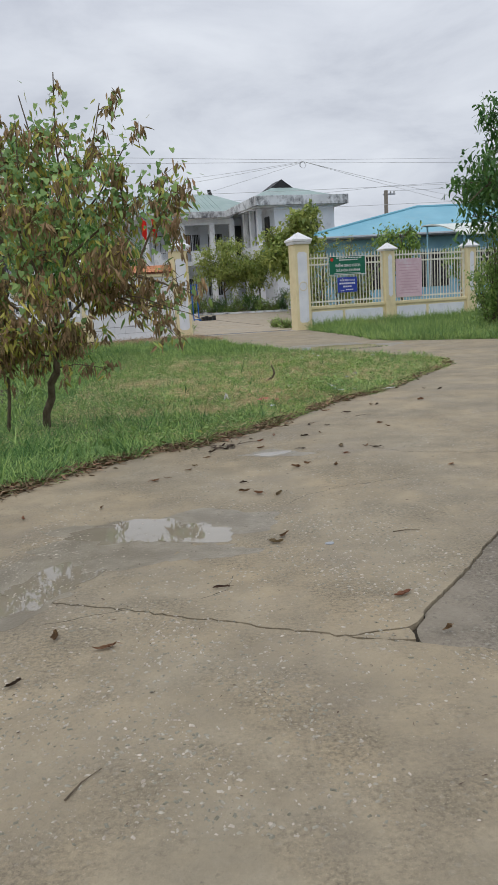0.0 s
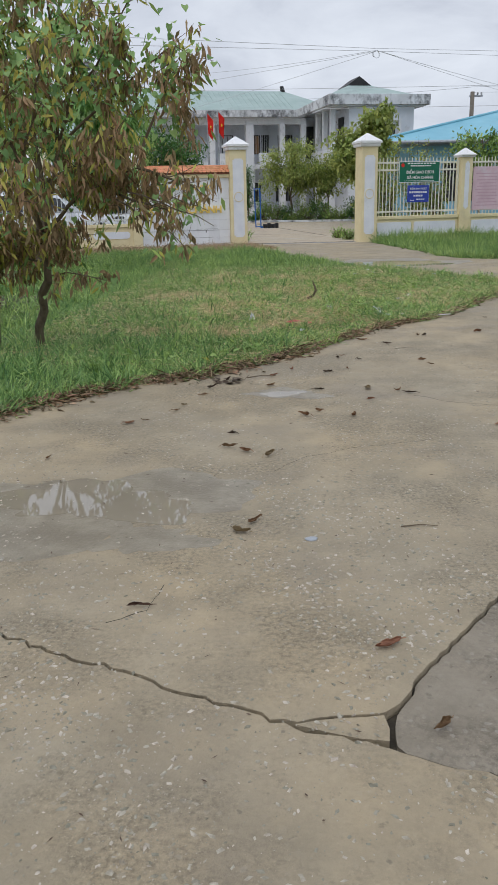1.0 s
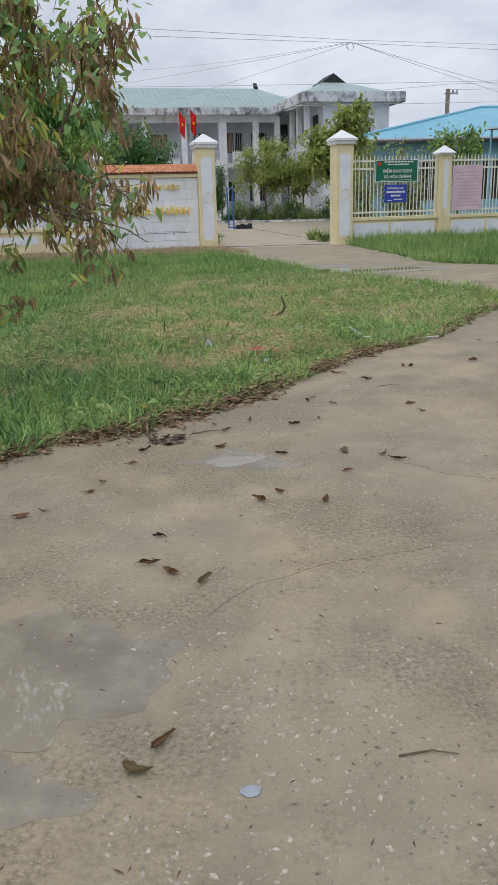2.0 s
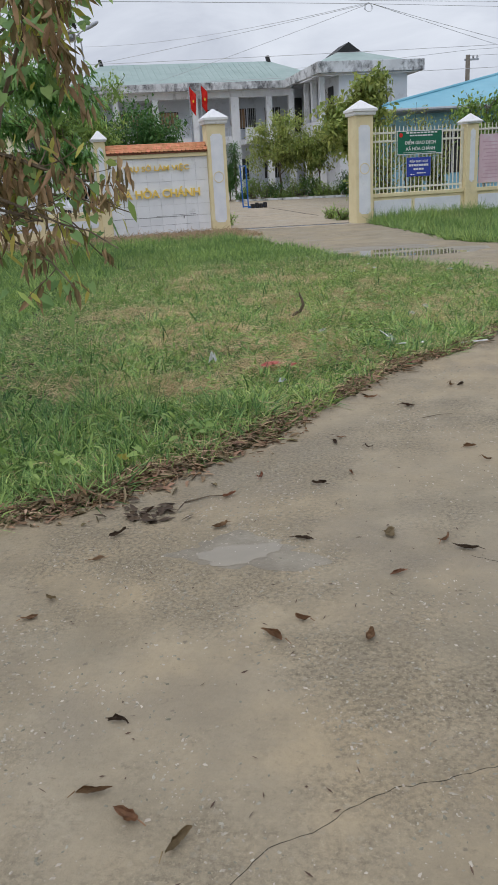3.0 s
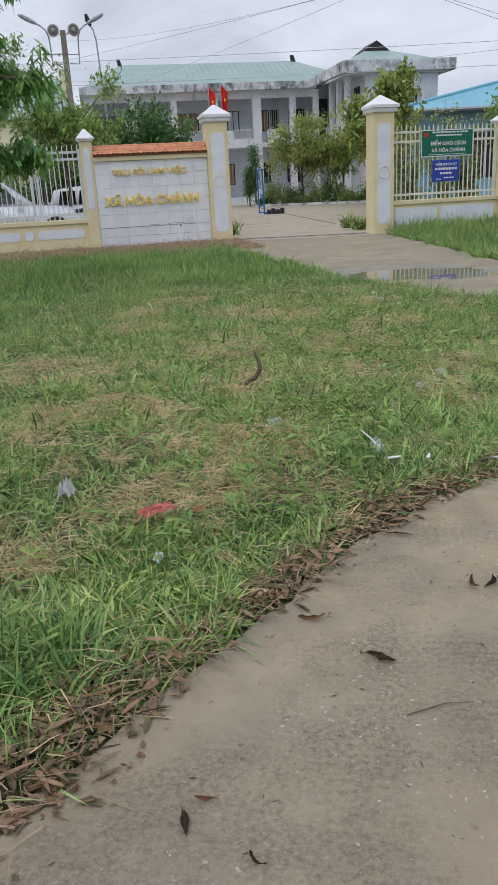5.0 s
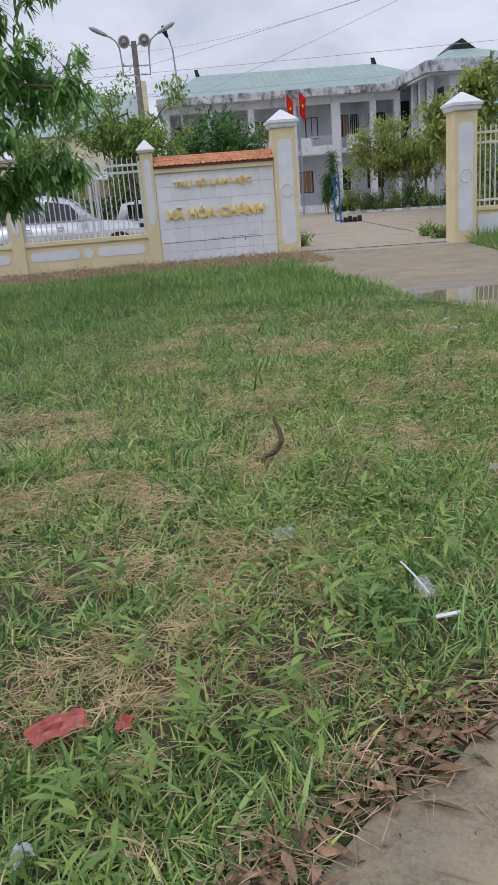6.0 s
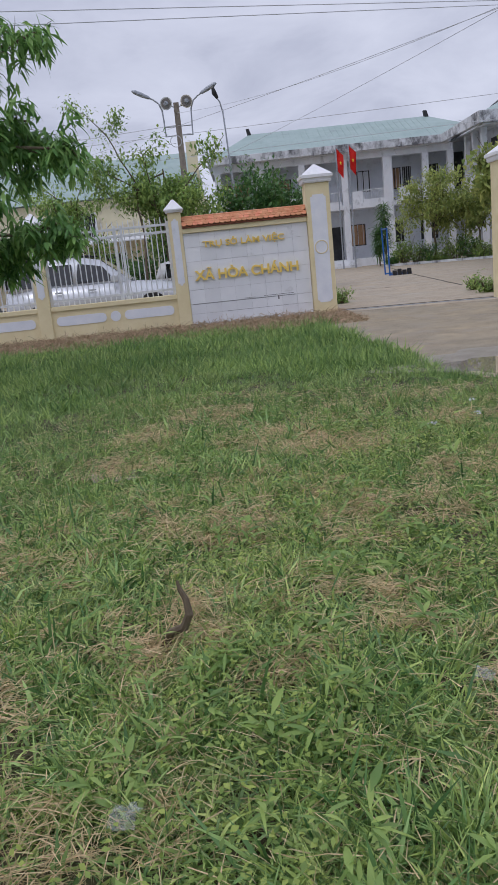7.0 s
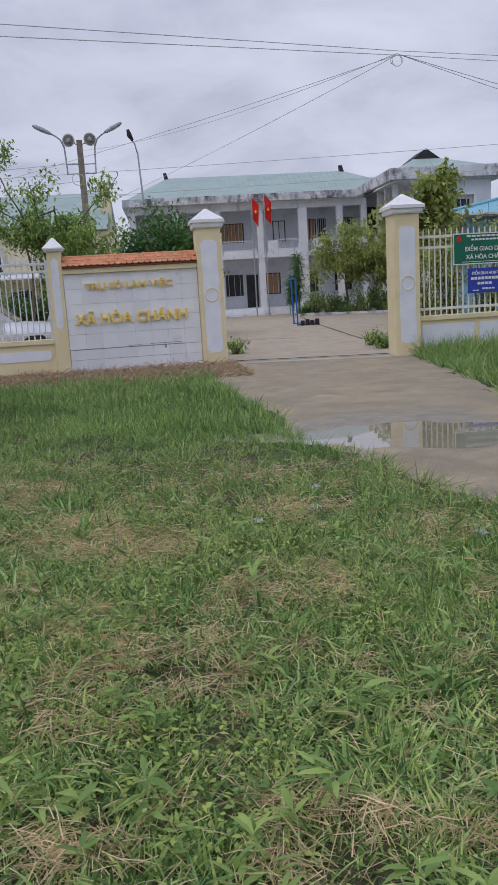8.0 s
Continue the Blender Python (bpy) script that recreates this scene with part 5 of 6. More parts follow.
    lower.append(limb(bm, (-2.25, 6.45, 0.9), (-2.35, 6.3, 1.6), 0.014, 0.006, 0.02, rng, 5))
    part("trunk", bm, bark, t, "thin crooked brown trunk and limbs")
    # withered leaves hang in bunches from the twigs
    bunches = np.concatenate([spots(lower, 520, 0.05, rng), spots(upper, 330, 0.05, rng), spots(loose, 75, 0.02, rng)])
    n = len(bunches) * 7
    at = np.repeat(bunches, 7, 0) + rng.normal(size=(n, 3)) * 0.022
    way = rng.normal(size=(n, 3)) * 0.36 + np.array([0, 0, -1.0])
    foliage("withered_foliage", at, way, rng.uniform(0.05, 0.12, n), rng.uniform(0.014, 0.032, n), CURLED, dead, t, 0.05, None, rng)
    n = 1900
    at = np.concatenate([spots(upper, 1500, 0.09, rng), spots(lower, 310, 0.07, rng), spots(loose, 90, 0.04, rng)])
    way = rng.normal(size=(n, 3)) * 0.7 + np.array([0, -0.3, -0.5])
    foliage("creeper_foliage", at, way, rng.uniform(0.035, 0.075, n), rng.uniform(0.03, 0.062, n), HEART, vine_leaf, t, 0.15, np.array([0.1, -0.6, 0.8]), rng)
    n = 2050
    at = np.concatenate([spots(lower, 1000, 0.06, rng), spots(upper, 960, 0.06, rng), spots(loose, 90, 0.04, rng)])
    way = rng.normal(size=(n, 3)) * 0.5 + np.array([0, 0, -0.8])
    foliage("yellow_foliage", at, way, rng.uniform(0.06, 0.12, n), rng.uniform(0.016, 0.032, n), LANCE, yellow_leaf, t, 0.1, None, rng)
    n = 620
    at = np.concatenate([spots(lower, 180, 0.06, rng), spots(upper, 400, 0.07, rng), spots(loose, 40, 0.04, rng)])
    way = rng.normal(size=(n, 3)) * 0.5 + np.array([0, 0, -0.7])
    foliage("green_foliage", at, way, rng.uniform(0.06, 0.12, n), rng.uniform(0.018, 0.034, n), LANCE, shrub_leaf, t, 0.15, None, rng)


near_tree()


def leafy_tree(name, base, height, crown, lean, leaf, count, size, ratio, seed, label, trunk_r=0.06, droop=0.5, limbs=11, shape=DIAMOND, start=0.3, category="tree", group=""):
    """A tree: tapered trunk, limbs that reach into an uneven crown (rx, ry, rz), twigs, and leaves in tufts along the twigs."""
    rng = np.random.default_rng(seed)
    t = thing(name, pose(*base), label, category, group)
    top = np.array([lean[0], lean[1], height * 0.8])
    bm = bmesh.new()
    trunk = limb(bm, (0, 0, -0.05), top, trunk_r, trunk_r * 0.35, 0.0, rng, 8)
    lines = []
    for k in range(limbs):
        f = start + (1 - start) * (k + 0.5) / limbs
        p = trunk[0] + (trunk[-1] - trunk[0]) * f
        a = k * 2.399 + rng.uniform(-0.5, 0.5)
        reach = rng.uniform(0.6, 1.1)
        cz = height - crown[2]
        q = np.array([lean[0] * f + crown[0] * reach * math.cos(a), lean[1] * f + crown[1] * reach * math.sin(a), cz + crown[2] * rng.uniform(-0.75, 0.9)])
        l = limb(bm, p, q, trunk_r * 0.42, trunk_r * 0.12, 0.05, rng, 5)
        lines += [l] + twigs(bm, l, 7, min(crown) * 0.55, trunk_r * 0.10, rng, 0.15)
    part("trunk", bm, bark, t)
    tufts = spots(lines, max(12, count // 14), min(crown) * 0.07, rng)
    at = tufts[rng.integers(0, len(tufts), count)] + rng.normal(size=(count, 3)) * size * 0.75
    way = rng.normal(size=(count, 3)) + np.array([0, 0, -droop])
    foliage("crown", at, way, rng.uniform(0.6, 1.25, count) * size, rng.uniform(0.7, 1.2, count) * size * ratio, shape, leaf, t, 0.18, np.array([0, 0, 1.0]) if droop < 1 else None, rng)
    return t


def bush(name, base, radius, leaf, count, size, seed, label, group="", category="shrub", ratio=0.5):
    """A shrub without a clear trunk: many shoots from the ground, leafy all the way."""
    rng = np.random.default_rng(seed)
    t = thing(name, pose(*base), label, category, group)
    bm = bmesh.new()
    lines = []
    for k in range(26):
        a, e = rng.uniform(0, 6.28), rng.uniform(0.25, 1.0)
        q = (radius[0] * e ** 0.5 * math.cos(a) * rng.uniform(0.5, 1), radius[1] * math.sin(a) * rng.uniform(0.5, 1), radius[2] * rng.uniform(0.45, 1.0))
        lines.append(limb(bm, (q[0] * 0.15, q[1] * 0.15, -0.05), q, 0.018, 0.005, 0.06, rng, 4))
    part("branchwork", bm, bark, t)
    tufts = spots(lines, max(10, count // 12), min(radius) * 0.16, rng)
    tufts[:, 2] = np.maximum(tufts[:, 2], size)
    at = tufts[rng.integers(0, len(tufts), count)] + rng.normal(size=(count, 3)) * size * 0.8
    foliage("crown", at, rng.normal(size=(count, 3)) + np.array([0, 0, 0.1]), rng.uniform(0.6, 1.25, count) * size, rng.uniform(0.7, 1.2, count) * size * ratio, DIAMOND, leaf, t, 0.12, np.array([0, 0, 1.0]), rng)
    return t


def hanging_tree():
    """A tree whose boughs reach out over the verge and hang in leafy lobes."""
    r = np.random.default_rng(31)
    t = thing("tree", pose(-5.45, 16.3, 0), "longan-like tree with long drooping green leaves on the verge", "tree")
    bm = bmesh.new()
    limb(bm, (0, 0, -0.05), (0.15, 0.1, 1.7), 0.11, 0.085, 0, r, 9)
    limb(bm, (0.15, 0.1, 1.7), (0.1, 0, 3.6), 0.08, 0.03, 0, r, 8)
    lobes = []
    for a, b, n, length in (((0.12, 0, 3.0), (1.7, 0.0, 3.15), 16, 0.5), ((0.12, 0, 2.6), (2.25, -0.1, 2.75), 16, 0.42), ((0.15, 0, 3.4), (1.95, 0.1, 4.1), 14, 0.5), ((0.15, 0.1, 1.7), (2.0, 0.0, 1.85), 16, 0.4),
                            ((0.1, 0, 3.6), (0.9, 0.2, 4.7), 16, 0.6), ((0.1, 0, 3.4), (-0.9, 0.3, 4.3), 16, 0.6), ((0.1, 0, 3.0), (-1.5, -0.2, 3.2), 14, 0.6), ((0.1, 0, 2.6), (0.3, -1.4, 3.1), 14, 0.6),
                            ((0.1, 0, 2.6), (0.2, 1.4, 3.2), 14, 0.6), ((0.12, 0, 2.2), (1.2, -0.5, 2.3), 12, 0.5), ((0.15, 0.1, 1.7), (1.1, 0.3, 1.6), 12, 0.45)):
        l = limb(bm, a, b, 0.035, 0.012, 0.08, r, 6)
        lobes += [l[2:]] + twigs(bm, l[2:], n, length, 0.007, r, -0.15, (0.25, 0, 0))
    part("trunk", bm, bark, t)
    n = 7000
    tufts = spots(lobes, 520, 0.05, r)
    at = tufts[r.integers(0, len(tufts), n)] + r.normal(size=(n, 3)) * 0.06
    way = r.normal(size=(n, 3)) * np.array([0.9, 0.9, 0.5]) + np.array([0.15, 0, -0.75])
    foliage("crown", at, way, r.uniform(0.12, 0.23, n), r.uniform(0.035, 0.062, n), LANCE, longan_leaf, t, 0.25, np.array([0, 0, 1.0]), r)


hanging_tree()


def long_shoot():
    """The bare shoot with leaf tufts that reaches out of the young tree."""
    r = np.random.default_rng(55)
    t = thing("tree", pose(-7.9, 28.3, 0), "lanky sapling with a long bare shoot and leaf tufts", "tree")
    bm = bmesh.new()
    limb(bm, (0, 0, -0.05), (0.1, 0, 3.6), 0.04, 0.025, 0, r, 6)
    a = limb(bm, (0.1, 0, 3.6), (-0.75, -0.1, 5.15), 0.022, 0.014, 0.03, r, 5)
    b = limb(bm, (-0.75, -0.1, 5.15), (-1.75, -0.1, 5.95), 0.013, 0.006, 0.05, r, 5)
    c = limb(bm, (-0.45, -0.1, 5.0), (-0.15, -0.1, 5.35), 0.009, 0.004, 0.05, r, 5)
    part("trunk", bm, bark, t)
    n = 620
    tufts = np.concatenate([spots([b, c], 26, 0.06, r), spots([a], 8, 0.1, r)])
    at = tufts[r.integers(0, len(tufts), n)] + r.normal(size=(n, 3)) * 0.11
    foliage("crown", at, r.normal(size=(n, 3)) + np.array([0, 0, -0.2]), r.uniform(0.07, 0.14, n), r.uniform(0.035, 0.06, n), DIAMOND, shrub_leaf, t, 0.15, np.array([0, 0, 1.0]), r)


long_shoot()
leafy_tree("tree", (-7.3, 28.6, 0), 4.9, (1.9, 1.2, 1.7), (0.2, 0), shrub_leaf, 9500, 0.15, 0.42, 32, "feathery young tree with light green leaves behind the fence", 0.06, 0.3, 13)
leafy_tree("tree", (-10.6, 29.5, 0), 4.4, (1.6, 1.2, 1.5), (0.1, 0), shrub_leaf, 4500, 0.14, 0.42, 33, "feathery young tree with light green leaves behind the fence", 0.06, 0.3, 11)
leafy_tree("tree", (2.25, 37.5, 0), 5.6, (1.4, 1.2, 1.95), (0.0, 0), olive_leaf, 4000, 0.25, 0.6, 34, "slender yard tree with large yellow-green leaves", 0.06, 0.5, 12, HEART, 0.3)
leafy_tree("tree", (-1.55, 54.5, 0), 5.3, (2.3, 1.7, 1.75), (0.2, 0), olive_leaf, 8000, 0.2, 0.5, 35, "yellow-green garden tree in front of the office", 0.07, 0.3, 17, DIAMOND, 0.35)
leafy_tree("tree", (1.0, 54.0, 0), 4.6, (1.7, 1.5, 1.6), (-0.2, 0), olive_leaf, 6000, 0.2, 0.5, 36, "yellow-green garden tree in front of the office", 0.06, 0.3, 14, DIAMOND, 0.35)
leafy_tree("tree", (6.5, 32.5, 0), 4.3, (0.85, 0.8, 1.3), (0.0, 0), shrub_leaf, 1700, 0.2, 0.45, 37, "young green tree behind the ivory fence", 0.05, 0.5, 10, LANCE)
leafy_tree("tree", (8.6, 31.0, 0), 3.3, (0.7, 0.7, 1.1), (0.0, 0), shrub_leaf, 1100, 0.17, 0.45, 38, "young green tree behind the ivory fence", 0.04, 0.5, 9, LANCE)
leafy_tree("tree", (7.0, 18.4, 0), 5.9, (2.0, 1.6, 2.1), (0.0, 0), deep_leaf, 8500, 0.19, 0.38, 39, "dark green spreading tree beside the fence corner", 0.09, 0.6, 16, LANCE, 0.35)
bush("shrub", (-6.8, 36.4, 0), (1.9, 1.5, 4.5), deep_leaf, 15000, 0.2, 41, "large dense dark green shrub behind the sign wall")
bush("shrub", (-5.7, 36.0, 0), (1.2, 1.3, 4.1), deep_leaf, 9000, 0.2, 42, "large dense dark green shrub behind the sign wall")
bush("shrub", (-8.8, 34.4, 0), (1.8, 1.2, 3.0), deep_leaf, 8000, 0.2, 43, "large dense dark green shrub behind the sign wall")
bush("shrub", (-13.5, 33.0, 0), (2.4, 1.2, 2.3), deep_leaf, 4200, 0.18, 44, "dense hedge behind the parked cars")
bush("shrub", (-11.0, 33.8, 0), (2.2, 1.2, 2.2), deep_leaf, 4200, 0.18, 45, "dense hedge behind the parked cars")
bush("shrub", (6.5, 19.4, 0), (0.6, 0.7, 3.4), shrub_leaf, 3600, 0.12, 46, "tall light green climber over the fence corner")
bush("shrub", (6.6, 20.6, 0), (0.7, 0.7, 1.7), shrub_leaf, 2200, 0.12, 47, "tall light green climber over the fence corner")
for k, (x, y, h) in enumerate(((3.0, 31.8, 3.4), (4.0, 32.2, 3.5), (4.9, 32.6, 3.1), (2.3, 31.6, 2.5))):
    bush("shrub", (x, y, 0), (0.75, 0.6, h), olive_leaf, 1500, 0.14, 50 + k, "loose yellow-green shrub behind the ivory fence", "shrubs behind the fence")
for k in range(10):
    bush("shrub", (-4.0 + k * 0.72, 55.3 - 0.28 * k, 0), (0.75 + 0.15 * (k % 3), 0.6, 0.75 + 0.3 * ((k * 7) % 4)), shrub_leaf if k % 3 else deep_leaf, 900, 0.15, 60 + k, "low rounded garden shrub in front of the office", "garden shrubs")
bed_edge = thing("flower_bed_edge", pose(-4.4, 54.9, 0, 0, 0, -21), "low grey weathered kerb round the garden bed", "kerb")
for k in range(8):
    part("kerb_stone", boxed(0.95 * k, 0.95 * k + 0.93, -0.08, 0.08, -0.03, 0.13, bevel=0.02), stained, bed_edge)
for k, (x, y) in enumerate(((0.95, 28.2), (-2.2, 27.2), (1.3, 27.0))):
    bush("shrub", (x, y, 0), (0.30, 0.28, 0.36), shrub_leaf, 420, 0.09, 80 + k, "small weed clump at the edge of the yard", "weed clumps")


def palm(base, h, seed):
    rng = np.random.default_rng(seed)
    t = thing("palm_plant", pose(*base), "dark green dracaena-like potted plant by the steps", "plant")
    bm = bmesh.new()
    limb(bm, (0, 0, -0.05), (0.05, 0, h * 0.75), 0.05, 0.035, 0, rng, 7)
    part("trunk", bm, bark, t)
    n = 520
    at = np.stack([rng.normal(size=n) * 0.08, rng.normal(size=n) * 0.08, rng.uniform(h * 0.25, h * 0.9, n)], 1)
    way = rng.normal(size=(n, 3)) * np.array([1, 1, 0.4]) + np.array([0, 0, 0.35])
    foliage("crown", at, way, rng.uniform(0.35, 0.75, n), 0.06, LANCE, deep_leaf, t, 0.5, np.array([0, 0, 1.0]), rng)


palm((-4.55, 56.6, 0), 4.0, 91)
palm((-5.0, 57.2, 0), 2.6, 92)

# ---- grass ----
DRY = [(0.1, 8.0, 0.45), (0.25, 8.75, 0.5), (0.35, 10.1, 0.55), (-0.7, 9.4, 0.6), (-0.2, 11.3, 0.55), (0.95, 11.6, 0.45), (0.3, 12.9, 0.45), (1.1, 13.6, 0.4), (-1.3, 13.2, 0.35),
       (-1.5, 10.6, 0.6), (0.65, 8.1, 0.35), (0.6, 14.6, 0.4), (-1.1, 12.3, 0.4), (1.55, 9.9, 0.35), (-0.45, 7.6, 0.4), (0.9, 10.4, 0.35), (-1.0, 14.0, 0.5), (0.5, 11.2, 0.4), (-0.2, 13.1, 0.5), (1.2, 12.35, 0.45), (1.54, 10.6, 0.35), (0.75, 11.7, 0.3)]


def dryness(x, y):
    d = np.zeros(x.shape)
    for cx, cy, r in DRY:
        d = np.maximum(d, 1 - ((x - cx) ** 2 + ((y - cy) * 1.2) ** 2) / (r * r))
    return np.clip(d, 0, 0.6) * 1.9 * lumpy(x, y, 7.5, 9) * (0.3 + 0.9 * lumpy(x, y, 21.0, 10)) + 0.25 * np.clip(lumpy(x, y, 5.0, 12) - 0.8, 0, 1) * 5


def scatter(poly, x0, x1, y0, y1, density, rng):
    n = int((x1 - x0) * (y1 - y0) * density)
    x, y = rng.uniform(x0, x1, n), rng.uniform(y0, y1, n)
    keep = inside(poly, x, y)
    return x[keep], y[keep]


def lumpy(x, y, s, seed):
    """A smooth wandering value from 0 to 1 over the ground."""
    r = np.random.default_rng(seed)
    v = np.zeros(x.shape)
    for k in range(7):
        a, f, p = r.uniform(0, 6.28), s * r.uniform(0.6, 2.2), r.uniform(0, 6.28)
        v += np.sin(f * (x * math.cos(a) + y * math.sin(a)) + p)
    return 1 / (1 + np.exp(-v))


def from_edge(x, y):
    """How far a point lies from the road's edge line."""
    best = np.full(np.shape(x), 9.0)
    for (x0, y0), (x1, y1) in zip(EDGE[1:15], EDGE[2:16]):
        dx, dy = x1 - x0, y1 - y0
        f = np.clip(((x - x0) * dx + (y - y0) * dy) / (dx * dx + dy * dy), 0, 1)
        best = np.minimum(best, np.hypot(x - x0 - f * dx, y - y0 - f * dy))
    return best


def grass(poly, x0, x1, y0, y1, tufts, per, low, high, width, upright, seed, mat, name, label, thin_dry=0.75, spread=0.035, clump=0.9, bare=0.10):
    rng = np.random.default_rng(seed)
    x, y = scatter(poly, x0, x1, y0, y1, tufts, rng)
    keep = rng.uniform(size=x.shape) > thin_dry * np.clip(dryness(x, y) * 1.6, 0, 1)
    # bare strip along the foot of the sign wall
    from_wall = -((y - 24.93) * math.cos(radians(20)) - (x + 2.18) * math.sin(radians(20)))
    keep &= (from_wall > 2.0 + 1.0 * rng.uniform(size=x.shape)) | (x > 1.5)
    # the foot of the verge stays bare soil under dead leaves
    keep &= from_edge(x, y) > bare * (0.4 + 1.2 * lumpy(x, y, 7.0, 23))
    # clumps with dark hollows between them
    keep &= rng.uniform(size=x.shape) < 1 - clump + clump * lumpy(x, y, 11.0, seed + 5)
    x, y = x[keep], y[keep]
    tall = 0.45 * lumpy(x, y, 1.6, seed + 1) + 0.55 * lumpy(x, y, 9.0, seed + 2)
    n = len(x) * per
    i = np.repeat(np.arange(len(x)), per)
    off_xy = rng.normal(size=(n, 2)) * spread
    at = np.stack([x[i] + off_xy[:, 0], y[i] + off_xy[:, 1], np.full(n, -0.03)], 1)
    way = np.concatenate([off_xy / spread * 0.45 + rng.normal(size=(n, 2)) * 0.45, np.full((n, 1), upright) * rng.uniform(0.4, 1.4, (n, 1))], 1)
    length = (low + (high - low) * tall[i]) * rng.uniform(0.5, 1.25, n)
    ob = foliage(name, at, way, length, width * rng.uniform(0.6, 1.3, n), BLADE, mat, None, rng.uniform(0.1, 0.55, n), None, rng)
    return tagged(ob, label, "grass", kind="stuff")


grass(island, -1.2, 3.2, 6.0, 13.5, 1500, 11, 0.06, 0.18, 0.0092, 0.68, 101, grass_mat, "grass", "short matted green verge grass with broad blades")
grass(island, -4.2, 0.1, 2.3, 7.2, 400, 12, 0.14, 0.36, 0.0085, 1.05, 102, lush_mat, "grass", "knee-low tufted green verge grass")
grass(island, -5.0, 3.0, 11.5, 17.5, 290, 11, 0.10, 0.26, 0.0075, 1.2, 103, far_grass, "grass", "upright tufted green verge grass")
grass(island, -7.0, 2.0, 16.5, 24.0, 150, 11, 0.13, 0.32, 0.011, 1.5, 104, far_grass, "grass", "upright tufted green verge grass", clump=0.4)
grass(island, -11.0, -2.8, -2.0, 21.0, 34, 11, 0.15, 0.32, 0.016, 1.2, 105, far_grass, "grass", "upright tufted green verge grass")
grass(island, -3.5, -1.0, 7.5, 12.0, 170, 11, 0.10, 0.24, 0.0085, 1.0, 106, far_grass, "grass", "upright tufted green verge grass")
grass(right_lawn, 1.8, 8.5, 14.0, 28.0, 100, 11, 0.18, 0.44, 0.013, 1.5, 107, far_grass, "grass", "tall green grass along the fence foot", clump=0.4)


# a lusher strip of tufts along the road's edge, and long broad blades near the far end of the walk
edge_strip = EDGE[2:16] + [(p[0] - 0.42, p[1] + 0.34) for p in EDGE[2:16]][::-1]
grass(edge_strip, -3.6, 2.7, 2.0, 10.8, 190, 13, 0.11, 0.28, 0.008, 1.1, 109, lush_mat, "grass", "lush green grass tufts along the road edge", 0.2)
grass(island, -1.4, 2.9, 7.0, 14.0, 90, 6, 0.12, 0.27, 0.014, 1.0, 110, lush_mat, "grass", "long broad blue-green blades of grass", 0.3, 0.03)
grass(island, -3.0, 2.8, 6.5, 13.5, 120, 16, 0.08, 0.22, 0.0085, 0.8, 111, lush_mat, "grass", "dense green grass tufts with dark hollows", 0.6, 0.045)


def ground_cover():
    """Mats of small-leaved creeping weed between the grass."""
    rng = np.random.default_rng(140)
    x, y = scatter(island, -0.8, 3.0, 8.0, 13.5, 1500, rng)
    keep = (lumpy(x, y, 2.6, 44) > 0.72) & (rng.uniform(size=x.shape) > 0.9 * np.clip(dryness(x, y) * 2, 0, 1))
    x, y = x[keep], y[keep]
    n = len(x)
    at = np.stack([x, y, rng.uniform(0.03, 0.11, n)], 1)
    way = np.concatenate([rng.normal(size=(n, 2)), rng.normal(size=(n, 1)) * 0.3 + 0.2], 1)
    tagged(foliage("creeping_weeds", at, way, rng.uniform(0.016, 0.036, n), rng.uniform(0.009, 0.018, n), DIAMOND, clover_mat, None, 0.2, np.array([0, 0, 1.0]), rng), "mat of small-leaved creeping green weeds", "weeds", kind="stuff")


ground_cover()


# rank grass at the foot of the ivory fence
fence_foot = [(1.95, 25.1), (10.0, 28.0), (10.4, 26.6), (2.6, 23.6)]
grass(fence_foot, 1.8, 10.5, 23.0, 28.5, 120, 11, 0.34, 0.62, 0.013, 2.2, 108, far_grass, "grass", "tall green grass along the fence foot")


def straw():
    rng = np.random.default_rng(120)
    x, y = scatter(island, -2.5, 3.0, 5.8, 15.0, 4600, rng)
    d = dryness(x, y)
    keep = rng.uniform(size=x.shape) < np.clip(d * 1.2, 0.12, 0.8)
    x, y = x[keep], y[keep]
    n = len(x)
    at = np.stack([x, y, rng.uniform(0.0, 0.075, n)], 1)
    way = np.concatenate([rng.normal(size=(n, 2)), rng.normal(size=(n, 1)) * 0.28 + 0.12], 1)
    tagged(foliage("dry_grass", at, way, rng.uniform(0.04, 0.16, n), rng.uniform(0.0016, 0.004, n), BLADE, straw_mat, None, 0.25, None, rng), "flattened dry straw among the green grass", "dry grass", kind="stuff")
    # brown strip along the foot of the sign wall
    n = 34000
    u, v = rng.uniform(-9.2, 0.35, n), -0.12 - rng.uniform(size=n) ** 0.8 * 3.0
    c, s = math.cos(radians(20)), math.sin(radians(20))
    at = np.stack([-2.18 + c * u - s * v, 24.93 + s * u + c * v, rng.uniform(-0.02, 0.06, n)], 1)
    way = np.concatenate([rng.normal(size=(n, 2)), rng.normal(size=(n, 1)) * 0.4 + 0.4], 1)
    tagged(foliage("dry_grass", at, way, rng.uniform(0.06, 0.17, n) * (1 + 0.9 * (v > -0.5)), rng.uniform(0.006, 0.013, n), BLADE, dry_strip, None, 0.3, None, rng), "dry brown straw along the wall foot", "dry grass", kind="stuff")


straw()


